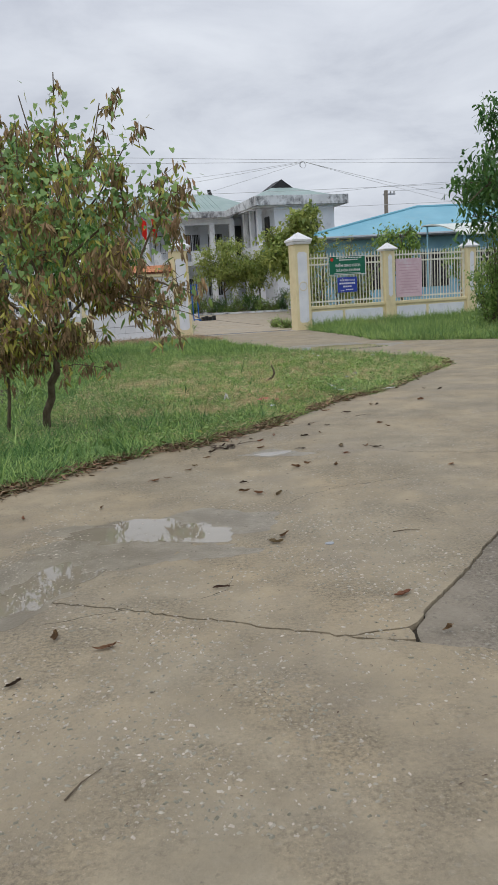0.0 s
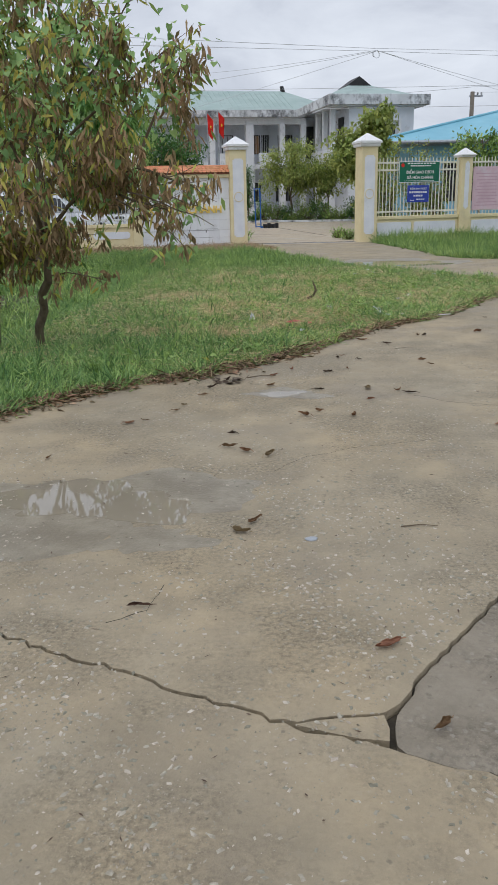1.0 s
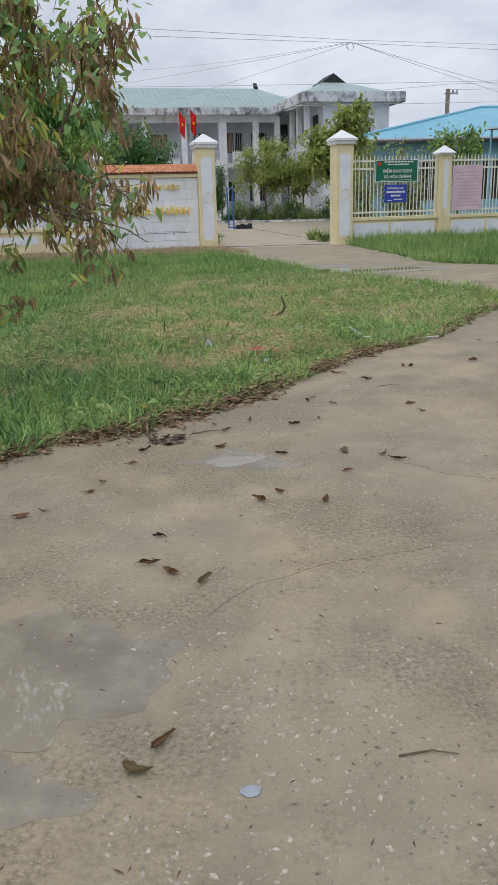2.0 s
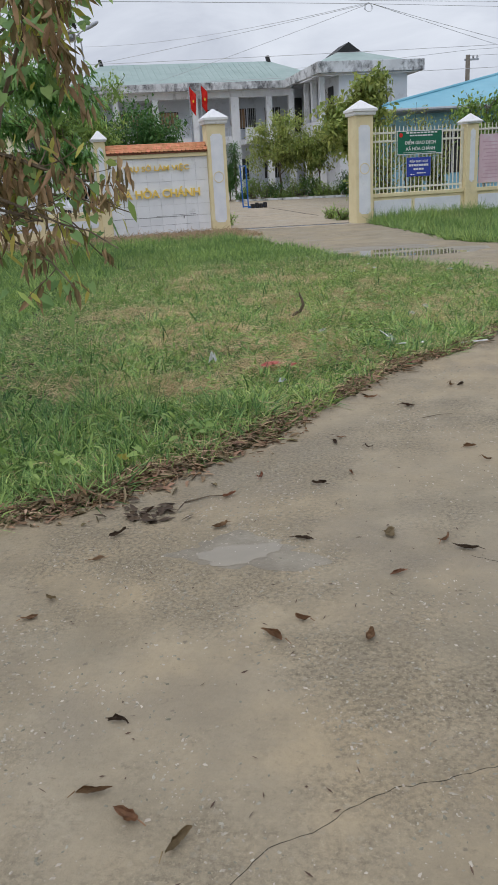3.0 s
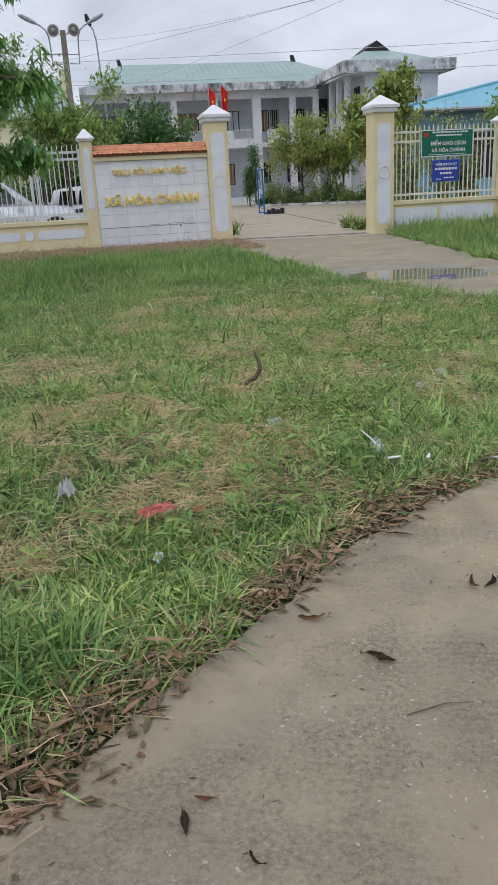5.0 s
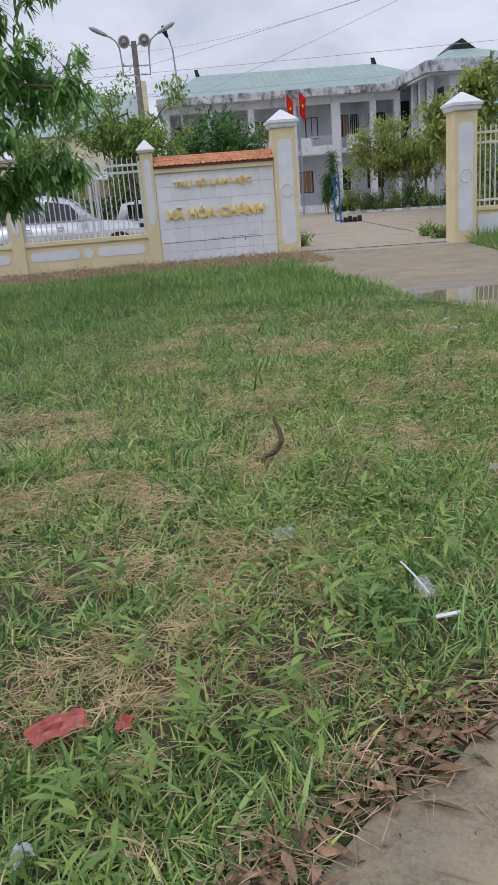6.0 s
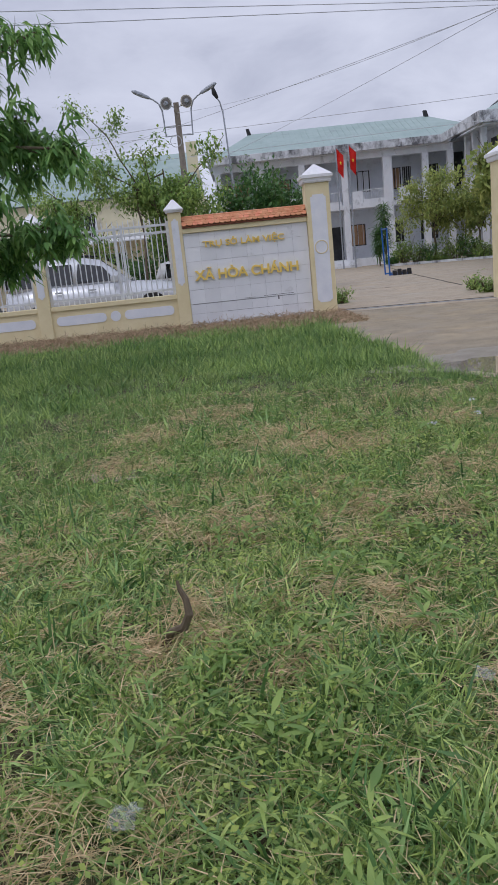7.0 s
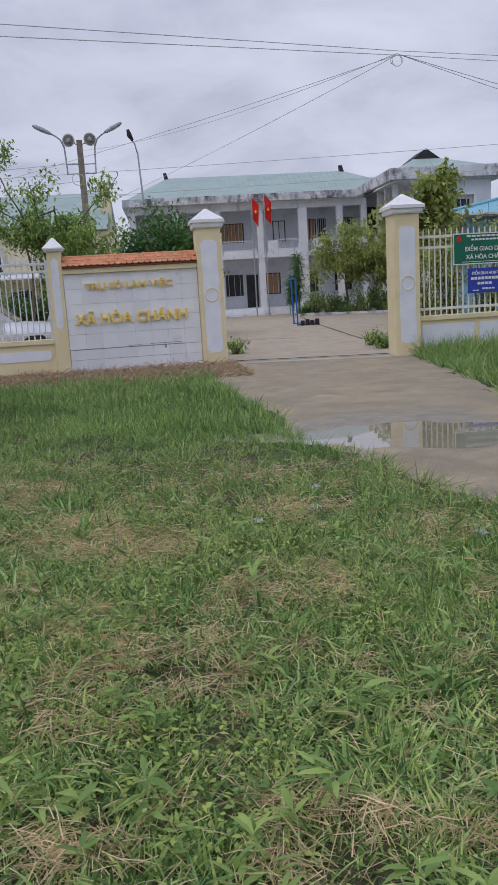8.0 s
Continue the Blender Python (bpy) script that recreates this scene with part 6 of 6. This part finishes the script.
def dead_tussocks():
    """Bunches of bleached dead grass that lean over between the green tufts."""
    rng = np.random.default_rng(125)
    x, y = scatter(island, -1.6, 3.0, 6.3, 14.5, 60, rng)
    keep = rng.uniform(size=x.shape) < np.clip(0.10 + dryness(x, y) * 1.3, 0, 0.8)
    keep &= from_edge(x, y) > 0.1
    x, y = x[keep], y[keep]
    per = 55
    i = np.repeat(np.arange(len(x)), per)
    n = len(i)
    lean = rng.normal(size=(len(x), 2))[i] * 0.7
    size = rng.uniform(0.55, 1.15, len(x))[i]
    off_xy = rng.normal(size=(n, 2)) * 0.035 * size[:, None]
    at = np.stack([x[i] + off_xy[:, 0], y[i] + off_xy[:, 1], rng.uniform(-0.01, 0.04, n)], 1)
    way = np.concatenate([lean + rng.normal(size=(n, 2)) * 0.9, rng.uniform(0.2, 1.0, (n, 1))], 1)
    tagged(foliage("dry_grass", at, way, rng.uniform(0.07, 0.19, n) * size, rng.uniform(0.002, 0.0045, n), BLADE, straw_mat, None, rng.uniform(0.3, 0.8, n), None, rng), "bleached dead grass tufts leaning among the green", "dry grass", kind="stuff")


dead_tussocks()


weed_at, weed_way, weed_len, weed_wide = [], [], [], []


def weed(x, y, h, seed, big=1.0):
    """One weed: pointed leaves in whorls up a short stem."""
    r = np.random.default_rng(seed)
    n = int(r.integers(8, 15))
    up = r.uniform(0.15, 1, n)
    lean = r.normal(size=2) * 0.05
    weed_at.append(np.stack([x + lean[0] * up, y + lean[1] * up, up * h], 1))
    weed_way.append(r.normal(size=(n, 3)) * np.array([1, 1, 0.3]) + np.array([0, 0, 0.45]))
    weed_len.append(r.uniform(0.045, 0.105, n) * big)
    weed_wide.append(r.uniform(0.009, 0.020, n) * big)


rw = random.Random(77)
spots_w = [(0.51, 10.72), (0.79, 10.64), (0.13, 10.88), (0.53, 9.94), (0.75, 10.01), (1.04, 10.58), (0.76, 9.5), (0.98, 9.6), (1.3, 9.4), (1.15, 10.1), (0.3, 9.3), (0.45, 8.7), (0.2, 8.3), (1.45, 10.6), (1.7, 10.9),
           (0.85, 11.2), (0.62, 11.6), (1.25, 11.5), (1.5, 11.3), (2.0, 11.6), (0.35, 11.2), (-0.1, 8.6), (0.75, 8.6), (0.95, 8.95), (1.85, 10.4), (2.1, 10.9), (1.2, 12.2), (1.6, 12.6), (2.2, 12.4), (0.9, 12.9)]
for k, (x, y) in enumerate(spots_w):
    for j in range(2):
        weed(x + rw.uniform(-0.14, 0.14), y + rw.uniform(-0.14, 0.14), rw.uniform(0.09, 0.19), 700 + 3 * k + j, 1.25)
for k in range(45):
    f = rw.uniform(3.2, 12.6)
    i = int(f)
    x = EDGE[i][0] + (EDGE[i + 1][0] - EDGE[i][0]) * (f - i) - rw.uniform(0.12, 0.7)
    y = EDGE[i][1] + (EDGE[i + 1][1] - EDGE[i][1]) * (f - i) + rw.uniform(0.1, 0.6)
    weed(x, y, rw.uniform(0.12, 0.26), 900 + k)
for k in range(320):
    x, y = rw.uniform(-1.6, 3.0), rw.uniform(6.2, 14.5)
    if inside(island, [x], [y])[0]:
        weed(x, y, rw.uniform(0.06, 0.14), 1200 + k)
rng = np.random.default_rng(6)
tagged(foliage("weeds", np.concatenate(weed_at), np.concatenate(weed_way), np.concatenate(weed_len), np.concatenate(weed_wide), LANCE, weed_mat, None, 0.3, np.array([0, 0, 1.0]), rng),
       "bright green pointed weed leaves among the grass", "weeds", kind="stuff")
# large heart-leaved weed at the road's edge
rng = np.random.default_rng(5)
for x, y in ((-1.08, 5.95), (-0.84, 5.90), (-1.35, 5.75), (-0.48, 6.12), (-0.25, 6.42)):
    t = thing("weed", pose(x, y, -0.02), "broad heart-leaved weed at the road edge", "weed", "verge weeds")
    n = 7
    at = rng.normal(size=(n, 3)) * np.array([0.06, 0.06, 0.02]) + np.array([0, 0, 0.11])
    for p in at:
        bm = bmesh.new()
        limb(bm, (0, 0, -0.02), tuple(p), 0.003, 0.002, 0.05, rng, 4)
        part("stalk", bm, weed_mat, t)
    for p in at:
        foliage("leaf", p[None], rng.normal(size=(1, 3)) * np.array([1, 1, 0.25]), rng.uniform(0.05, 0.085, 1), rng.uniform(0.035, 0.06, 1), HEART, weed_mat, t, 0.2, np.array([0, 0, 1.0]), rng)
# ---- small things on the road and in the grass ----
def leaf_blade(length, width, curl, roll, seed):
    """A dry fallen leaf: curled, with a folded midrib, a wavy rim and a little stalk."""
    r = random.Random(seed)
    bm = bmesh.new()
    rows = []
    bend, twist = r.uniform(-0.9, 0.9), r.uniform(-1.2, 1.2)
    for i in range(8):
        f = i / 7
        w = width * r.uniform(0.75, 1.15) * (math.sin(math.pi * min(1, f * 0.92 + 0.06)) ** 0.8) * (1 if f < 1 else 0.05)
        y = length * (f - 0.5)
        lift = curl * length * (2 * f - 1) ** 2
        row = []
        for s in (-1, -0.5, 0, 0.5, 1):
            a = s * roll
            row.append(bm.verts.new((w * math.sin(a) / max(roll, 0.2) * 1.5 + bend * length * (f - 0.5) ** 2, y + r.uniform(-1, 1) * 0.004, 0.003 + lift + w * (1 - math.cos(a)) * (0.6 + twist * s * (f - 0.5)) + r.uniform(0, 1) * 0.005)))
        rows.append(row)
    for a, b in zip(rows, rows[1:]):
        for k in range(4):
            bm.faces.new((a[k], a[k + 1], b[k + 1], b[k]))
    bmesh.ops.solidify(bm, geom=bm.faces[:], thickness=0.0012)
    tube(bm, [(0, -length * 0.5, 0.004 + curl * length), (0.004, -length * 0.72, 0.006)], [0.0016, 0.001], 4)
    return bm


leaf_tones = [surface("fallen leaf " + n, a, b, 30, 0.75, 0.3, 120, vary=0.25) for n, a, b in
              (("dark", (0.06, 0.035, 0.025), (0.12, 0.075, 0.05)), ("russet", (0.20, 0.10, 0.055), (0.33, 0.18, 0.10)), ("tan", (0.28, 0.19, 0.11), (0.40, 0.28, 0.17)))]
leaf_kinds = []
FALLEN = [(-1.04, 3.76), (-1.48, 3.6), (0.01, 2.88), (0.05, 2.98), (2.03, 8.5), (-0.66, 1.76), (-0.87, 1.87), (-0.93, 1.51), (-0.25, 2.3), (0.5, 2.11), (-0.78, 4.41), (-0.70, 4.47), (0.52, 5.93), (-0.02, 5.68), (0.11, 5.9), (0.37, 5.8),
          (0.49, 6.43), (0.46, 6.36), (0.62, 6.27), (0.9, 6.98), (0.7, 7.18), (1.21, 7.41), (1.28, 7.42), (-0.15, 4.21), (-0.15, 3.96), (-0.06, 3.89), (0.06, 3.82), (0.31, 4.68), (0.23, 4.59), (-0.02, 5.37), (0.31, 5.25), (0.63, 5.28),
          (0.83, 5.22), (0.89, 5.15), (0.63, 4.97), (0.51, 4.58), (-0.42, 5.31), (-0.45, 5.1), (-0.53, 4.82), (-0.56, 4.7), (1.11, 6.24), (1.15, 6.06), (0.60, 1.76), (1.8, 7.6), (2.2, 8.4), (1.3, 4.4)]
rl = random.Random(12)
for k, (x, y) in enumerate(FALLEN):
    tone = leaf_tones[rl.choice((0, 0, 1, 1, 1, 2))]
    big = rl.uniform(0.045, 0.095)
    o = part("fallen_leaf", leaf_blade(big, big * rl.uniform(0.12, 0.24), rl.uniform(0.0, 0.28), rl.uniform(1.2, 2.8), k), tone)
    o.matrix_world = pose(x, y, 0.001, 0, 0, rl.uniform(0, 360))
    tagged(o, "curled dry brown leaf lying on the concrete", "leaf", "fallen leaves")


def litter():
    """Dead leaves drifted against the verge: curled, overlapping, thickest at the foot of the grass."""
    rng = np.random.default_rng(300)
    seg = np.array(EDGE)
    for k, (tone, share) in enumerate(((litter_mat, 1.0), (leaf_tones[1], 0.14), (dry_strip, 0.10))):
        at, way = [], []
        for i in range(2, len(EDGE) - 1):
            a, b = seg[i], seg[i + 1]
            d = np.linalg.norm(b - a)
            n = int(d * share * (1700 if i < 9 else 560 if i < 13 else 280))
            f = rng.uniform(0, 1, n)
            nrm = np.array([-(b - a)[1], (b - a)[0]]) / d
            o = rng.normal(size=n) * (0.10 if i < 9 else 0.055) + (0.10 if i < 9 else 0.065)
            p = a + (b - a) * f[:, None] + nrm * o[:, None]
            thick = lumpy(p[:, 0], p[:, 1], 6.0, 61)
            kept = (o > -0.06 - 0.25 * rng.uniform(size=n) ** 3) & (rng.uniform(size=n) < 0.25 + 0.9 * thick)
            p, o, n = p[kept], o[kept], int(kept.sum())
            high = 0.028 * np.exp(-((o - 0.08) / 0.09) ** 2)
            at.append(np.concatenate([p, (0.005 + high * rng.uniform(0, 1, n))[:, None]], 1))
            way.append(np.concatenate([rng.normal(size=(n, 2)), rng.normal(size=(n, 1)) * 0.14], 1))
        at, way = np.concatenate(at), np.concatenate(way)
        n = len(at)
        tagged(foliage("leaf_litter", at, way, 0.015 + 0.10 * rng.uniform(size=n) ** 2.4, rng.uniform(0.005, 0.026, n), CURLED, tone, None, 0.03, np.array([0, 0, 1.0]), rng),
               "drift of brown dead leaves along the road edge", "leaf litter", kind="stuff")
    n = 2200
    i = rng.integers(2, len(EDGE) - 2, n)
    f = rng.uniform(0, 1, (n, 1))
    p = seg[i] + (seg[i + 1] - seg[i]) * f + rng.normal(size=(n, 2)) * 0.075 + np.array([-0.06, 0.05])
    at = np.concatenate([p, rng.uniform(0.006, 0.035, (n, 1))], 1)
    way = np.concatenate([rng.normal(size=(n, 2)), rng.normal(size=(n, 1)) * 0.1], 1)
    tagged(foliage("leaf_litter", at, way, rng.uniform(0.04, 0.14, n), 0.003, BLADE, dry_strip, None, 0.02, np.array([0, 0, 1.0]), rng), "thin dry stalks along the road edge", "leaf litter", kind="stuff")


litter()
rng = np.random.default_rng(330)
n = 42
at = np.concatenate([np.array([[-0.34, 5.50]]) + rng.normal(size=(n, 2)) * np.array([0.075, 0.055]), rng.uniform(0.003, 0.014, (n, 1))], 1)
tagged(foliage("leaf_litter", at, np.concatenate([rng.normal(size=(n, 2)), rng.normal(size=(n, 1)) * 0.15], 1), rng.uniform(0.03, 0.09, n), rng.uniform(0.012, 0.034, n), LANCE, leaf_tones[0], None, 0.05, np.array([0, 0, 1.0]), rng),
       "small heap of wet dead leaves on the concrete", "leaf litter", kind="stuff")


def gravel():
    """Chips of gravel that stand out of the worn concrete."""
    rng = np.random.default_rng(400)
    n = 115000
    x, y = rng.uniform(-1.4, 2.2, n), rng.uniform(0.7, 8.0, n)
    worn = 0.6 * lumpy(x, y, 2.4, 17) + 0.4 * lumpy(x, y, 8.0, 18)
    line_x = np.interp(y, [p[1] for p in EDGE], [p[0] for p in EDGE])
    side_x = np.interp(y, [p[1] for p in SIDE], [p[0] for p in SIDE])
    keep = ((y < 1.6) | (x < side_x - 0.03)) & (rng.uniform(size=n) < 0.06 + 0.34 * (y < 2.6) * lumpy(x, y, 5.0, 33) + 1.0 * np.clip(worn - 0.42, 0, 1) * 1.9) & (x > line_x + 0.35)
    x, y = x[keep], y[keep]
    n = len(x)
    r = (0.0017 + 0.0075 * rng.uniform(size=n) ** 3.0) * np.where(y > 3.5, 0.85, 1.15)
    k = 6
    a = np.linspace(0, 2 * np.pi, k, endpoint=False)[None] + rng.uniform(0, 6.28, (n, 1))
    rad = r[:, None] * rng.uniform(0.6, 1.15, (n, k)) * (1 + 0.45 * np.cos(2 * (a - rng.uniform(0, 6.28, (n, 1)))))
    rim = np.stack([x[:, None] + rad * np.cos(a), y[:, None] + rad * np.sin(a), np.full((n, k), -0.001)], 2)
    top = np.stack([x[:, None] + 0.55 * rad * np.cos(a), y[:, None] + 0.55 * rad * np.sin(a), np.repeat(0.0008 + 0.2 * r[:, None], k, 1)], 2)
    v = np.concatenate([rim, top], 1)
    tri = []
    for i in range(k):
        j = (i + 1) % k
        tri += [(i, j, k + j), (i, k + j, k + i)]
    tri += [(k, k + i, k + i + 1) for i in range(1, k - 1)]
    tris = (np.array(tri)[None] + (np.arange(n) * 2 * k)[:, None, None]).reshape(-1, 3)
    chip_mat = surface("pale gravel", (0.23, 0.20, 0.15), (0.46, 0.42, 0.345), 40, 0.75, 0.3, 200, vary=0.4, island=True)
    tagged(mesh_np("gravel", v.reshape(-1, 3), tris, chip_mat), "pale gravel chips bedded in the worn concrete", "gravel", kind="stuff")


gravel()


def crumbs():
    """Dark crumbs of soil and bits of stalk on the concrete."""
    rng = np.random.default_rng(410)
    n = 900
    x, y = rng.uniform(-1.4, 2.4, n), rng.uniform(0.7, 9.0, n)
    line_x = np.interp(y, [p[1] for p in EDGE], [p[0] for p in EDGE])
    keep = x > line_x + 0.1
    at = np.stack([x[keep], y[keep], np.full(keep.sum(), 0.003)], 1)
    n = len(at)
    way = np.concatenate([rng.normal(size=(n, 2)), np.zeros((n, 1))], 1)
    tagged(foliage("leaf_crumbs", at, way, rng.uniform(0.006, 0.03, n), rng.uniform(0.002, 0.006, n), DIAMOND, leaf_tones[0], None, 0.0, np.array([0, 0, 1.0]), rng), "dark crumbs of leaf scattered on the concrete", "leaf litter", kind="stuff")


crumbs()

def stick(points, r, label):
    o = part("twig", tubed(points, [r * (1 - 0.6 * i / (len(points) - 1)) for i in range(len(points))], 6), bark)
    return tagged(o, label, "twig", "twigs")


stick([(-0.608, 0.879, 0.004), (-0.579, 0.949, 0.006), (-0.537, 1.010, 0.004)], 0.003, "thin dry twig lying on the concrete")
stick([(-0.2, 5.62, 0.006), (-0.1, 5.68, 0.008), (0.0, 5.69, 0.006)], 0.004, "thin dry twig lying on the concrete")
stick([(0.95, 6.74, 0.005), (1.05, 6.79, 0.006), (1.12, 6.80, 0.005)], 0.002, "thin dry twig lying on the concrete")
stick([(0.62, 2.95, 0.005), (0.70, 2.97, 0.006), (0.76, 2.96, 0.005)], 0.003, "thin dry twig lying on the concrete")
o = part("branch_stump", tubed([(0.13, 10.05, -0.02), (0.17, 10.03, 0.05), (0.24, 10.0, 0.09), (0.27, 9.99, 0.15), (0.26, 10.0, 0.20), (0.24, 10.0, 0.24), (0.235, 10.0, 0.27)], [0.017, 0.016, 0.016, 0.015, 0.012, 0.009, 0.005], 7), bark)
tagged(o, "crooked dead branch sticking up out of the grass", "branch")

red_plastic = surface("faded red plastic", (0.62, 0.14, 0.11), (0.78, 0.30, 0.25), 14, 0.35, 0.3, 40, stain=(0.8, 0.62, 0.58), stain_scale=20)
clear_plastic = bpy.data.materials.new("cloudy clear plastic")
clear_plastic.use_nodes = True
cp = clear_plastic.node_tree.nodes["Principled BSDF"]
cp.inputs["Base Color"].default_value, cp.inputs["Roughness"].default_value, cp.inputs["Alpha"].default_value = (0.75, 0.78, 0.76, 1), 0.12, 0.2


def crumpled(name, x, y, z, w, d, h, mat, seed, label, category):
    """A crumpled piece of film."""
    r = random.Random(seed)
    bm = bmesh.new()
    k = 9
    rows = [[bm.verts.new((w * (i / (k - 1) - 0.5) + r.uniform(-1, 1) * w * 0.05, d * (j / (k - 1) - 0.5) + r.uniform(-1, 1) * d * 0.05,
                           h * (0.3 + 0.7 * r.random()) * (1 - (2 * i / (k - 1) - 1) ** 2 * 0.7))) for j in range(k)] for i in range(k)]
    for a, b in zip(rows, rows[1:]):
        for j in range(k - 1):
            bm.faces.new((a[j], a[j + 1], b[j + 1], b[j]))
    bmesh.ops.solidify(bm, geom=bm.faces[:], thickness=0.001)
    o = part(name, bm, mat)
    o.matrix_world = pose(x, y, z, 0, 0, r.uniform(0, 360))
    return tagged(o, label, category, "scraps of rubbish")


crumpled("plastic_wrapper", 0.07, 7.86, 0.07, 0.15, 0.09, 0.03, red_plastic, 1, "crumpled red plastic wrapper in the grass", "wrapper")
crumpled("plastic_wrapper", 0.22, 7.93, 0.05, 0.06, 0.04, 0.02, red_plastic, 2, "crumpled red plastic wrapper in the grass", "wrapper")
crumpled("plastic_bag", -0.36, 8.02, 0.06, 0.05, 0.09, 0.10, sign_white, 3, "scrap of white plastic bag in the grass", "plastic bag")
crumpled("plastic_bag", 1.27, 9.88, 0.04, 0.06, 0.06, 0.03, clear_plastic, 4, "scrap of clear plastic bag in the grass", "plastic bag")
crumpled("plastic_bag", 0.43, 9.10, 0.04, 0.08, 0.07, 0.05, clear_plastic, 14, "scrap of clear plastic bag in the grass", "plastic bag")
crumpled("plastic_bag", 1.43, 10.16, 0.04, 0.08, 0.07, 0.05, clear_plastic, 5, "scrap of clear plastic bag in the grass", "plastic bag")
crumpled("plastic_bag", 0.16, 7.5, 0.04, 0.05, 0.04, 0.03, pale, 6, "scrap of pale plastic in the grass", "plastic bag")
crumpled("plastic_bag", 0.9, 13.26, 0.05, 0.06, 0.05, 0.03, pale, 7, "scrap of pale plastic in the grass", "plastic bag")
crumpled("plastic_bag", 1.16, 14.05, 0.05, 0.06, 0.05, 0.03, pale, 8, "scrap of pale plastic in the grass", "plastic bag")
crumpled("plastic_bag", 1.21, 13.56, 0.05, 0.05, 0.05, 0.03, pale, 9, "scrap of pale plastic in the grass", "plastic bag")
crumpled("plastic_bag", 2.14, 13.05, 0.05, 0.07, 0.05, 0.03, pale, 10, "scrap of pale plastic in the grass", "plastic bag")

tagged(part("gate_track", boxed(-1.66, 1.66, -0.035, 0.035, 0.0, 0.016), steel), "worn steel gate track let into the driveway", "gate track").matrix_world = pose(-0.2, 25.05, 0.0, 0, 0, 4.5)
tagged(part("gate_track", boxed(-1.66, 1.66, -0.02, 0.02, 0.0, 0.012), mud), "dark groove beside the gate track", "gate track").matrix_world = pose(-0.2, 25.3, 0.0, 0, 0, 4.5)
stone = part("flat_stone", rings(bmesh.new(), [[(r * math.cos(a) * (1 + 0.12 * math.sin(3 * a)), r * 0.8 * math.sin(a), z) for a in (2 * math.pi * k / 14 for k in range(14))] for z, r in ((0.0, 0.024), (0.003, 0.024), (0.005, 0.018))]), steel)
stone.matrix_world = pose(0.28, 2.83, 0.0, 0, 0, 20)
tagged(stone, "flat blue-grey stone bedded in the concrete", "stone")
o = part("fallen_leaf", leaf_blade(0.06, 0.022, 0.1, 0.8, 91), yellow_leaf)
o.matrix_world = pose(-0.57, 6.08, 0.05, 20, 0, 70)
tagged(o, "fresh yellow fallen leaf on the verge weeds", "leaf", "fallen leaves")

cup = thing("plastic_cup", pose(0.985, 8.66, 0.04, 60, 0, 222) @ Matrix.Scale(0.8, 4), "crushed clear plastic cup with a white straw in the grass", "cup")
part("cup_wall", rings(bmesh.new(), [[(r * math.cos(a), r * math.sin(a) * 0.75, z) for a in (2 * math.pi * k / 20 for k in range(20))] for z, r in ((0, 0.028), (0.002, 0.03), (0.05, 0.036), (0.09, 0.041), (0.092, 0.043))], False), clear_plastic, cup)
part("straw", tubed([(0.0, 0.0, 0.02), (0.005, 0.0, 0.12), (0.01, -0.01, 0.20)], 0.0042, 7), sign_white, cup, "white drinking straw")
for x, y, a, l in ((1.03, 8.54, 35, 0.10), (1.19, 8.56, 80, 0.08)):
    o = part("plastic_strip", boxed(-l / 2, l / 2, -0.008, 0.008, 0, 0.006, bevel=0.002), sign_white)
    o.matrix_world = pose(x, y, 0.045, 4, 6, a)
    tagged(o, "broken strip of white plastic in the grass", "plastic strip", "scraps of rubbish")
o = part("plastic_strip", boxed(-0.13, 0.13, -0.006, 0.006, 0, 0.008), sign_white)
o.matrix_world = pose(1.58, 8.62, 0.02, 0, 0, 20)
tagged(o, "long thin white plastic strip at the road edge", "plastic strip", "scraps of rubbish")
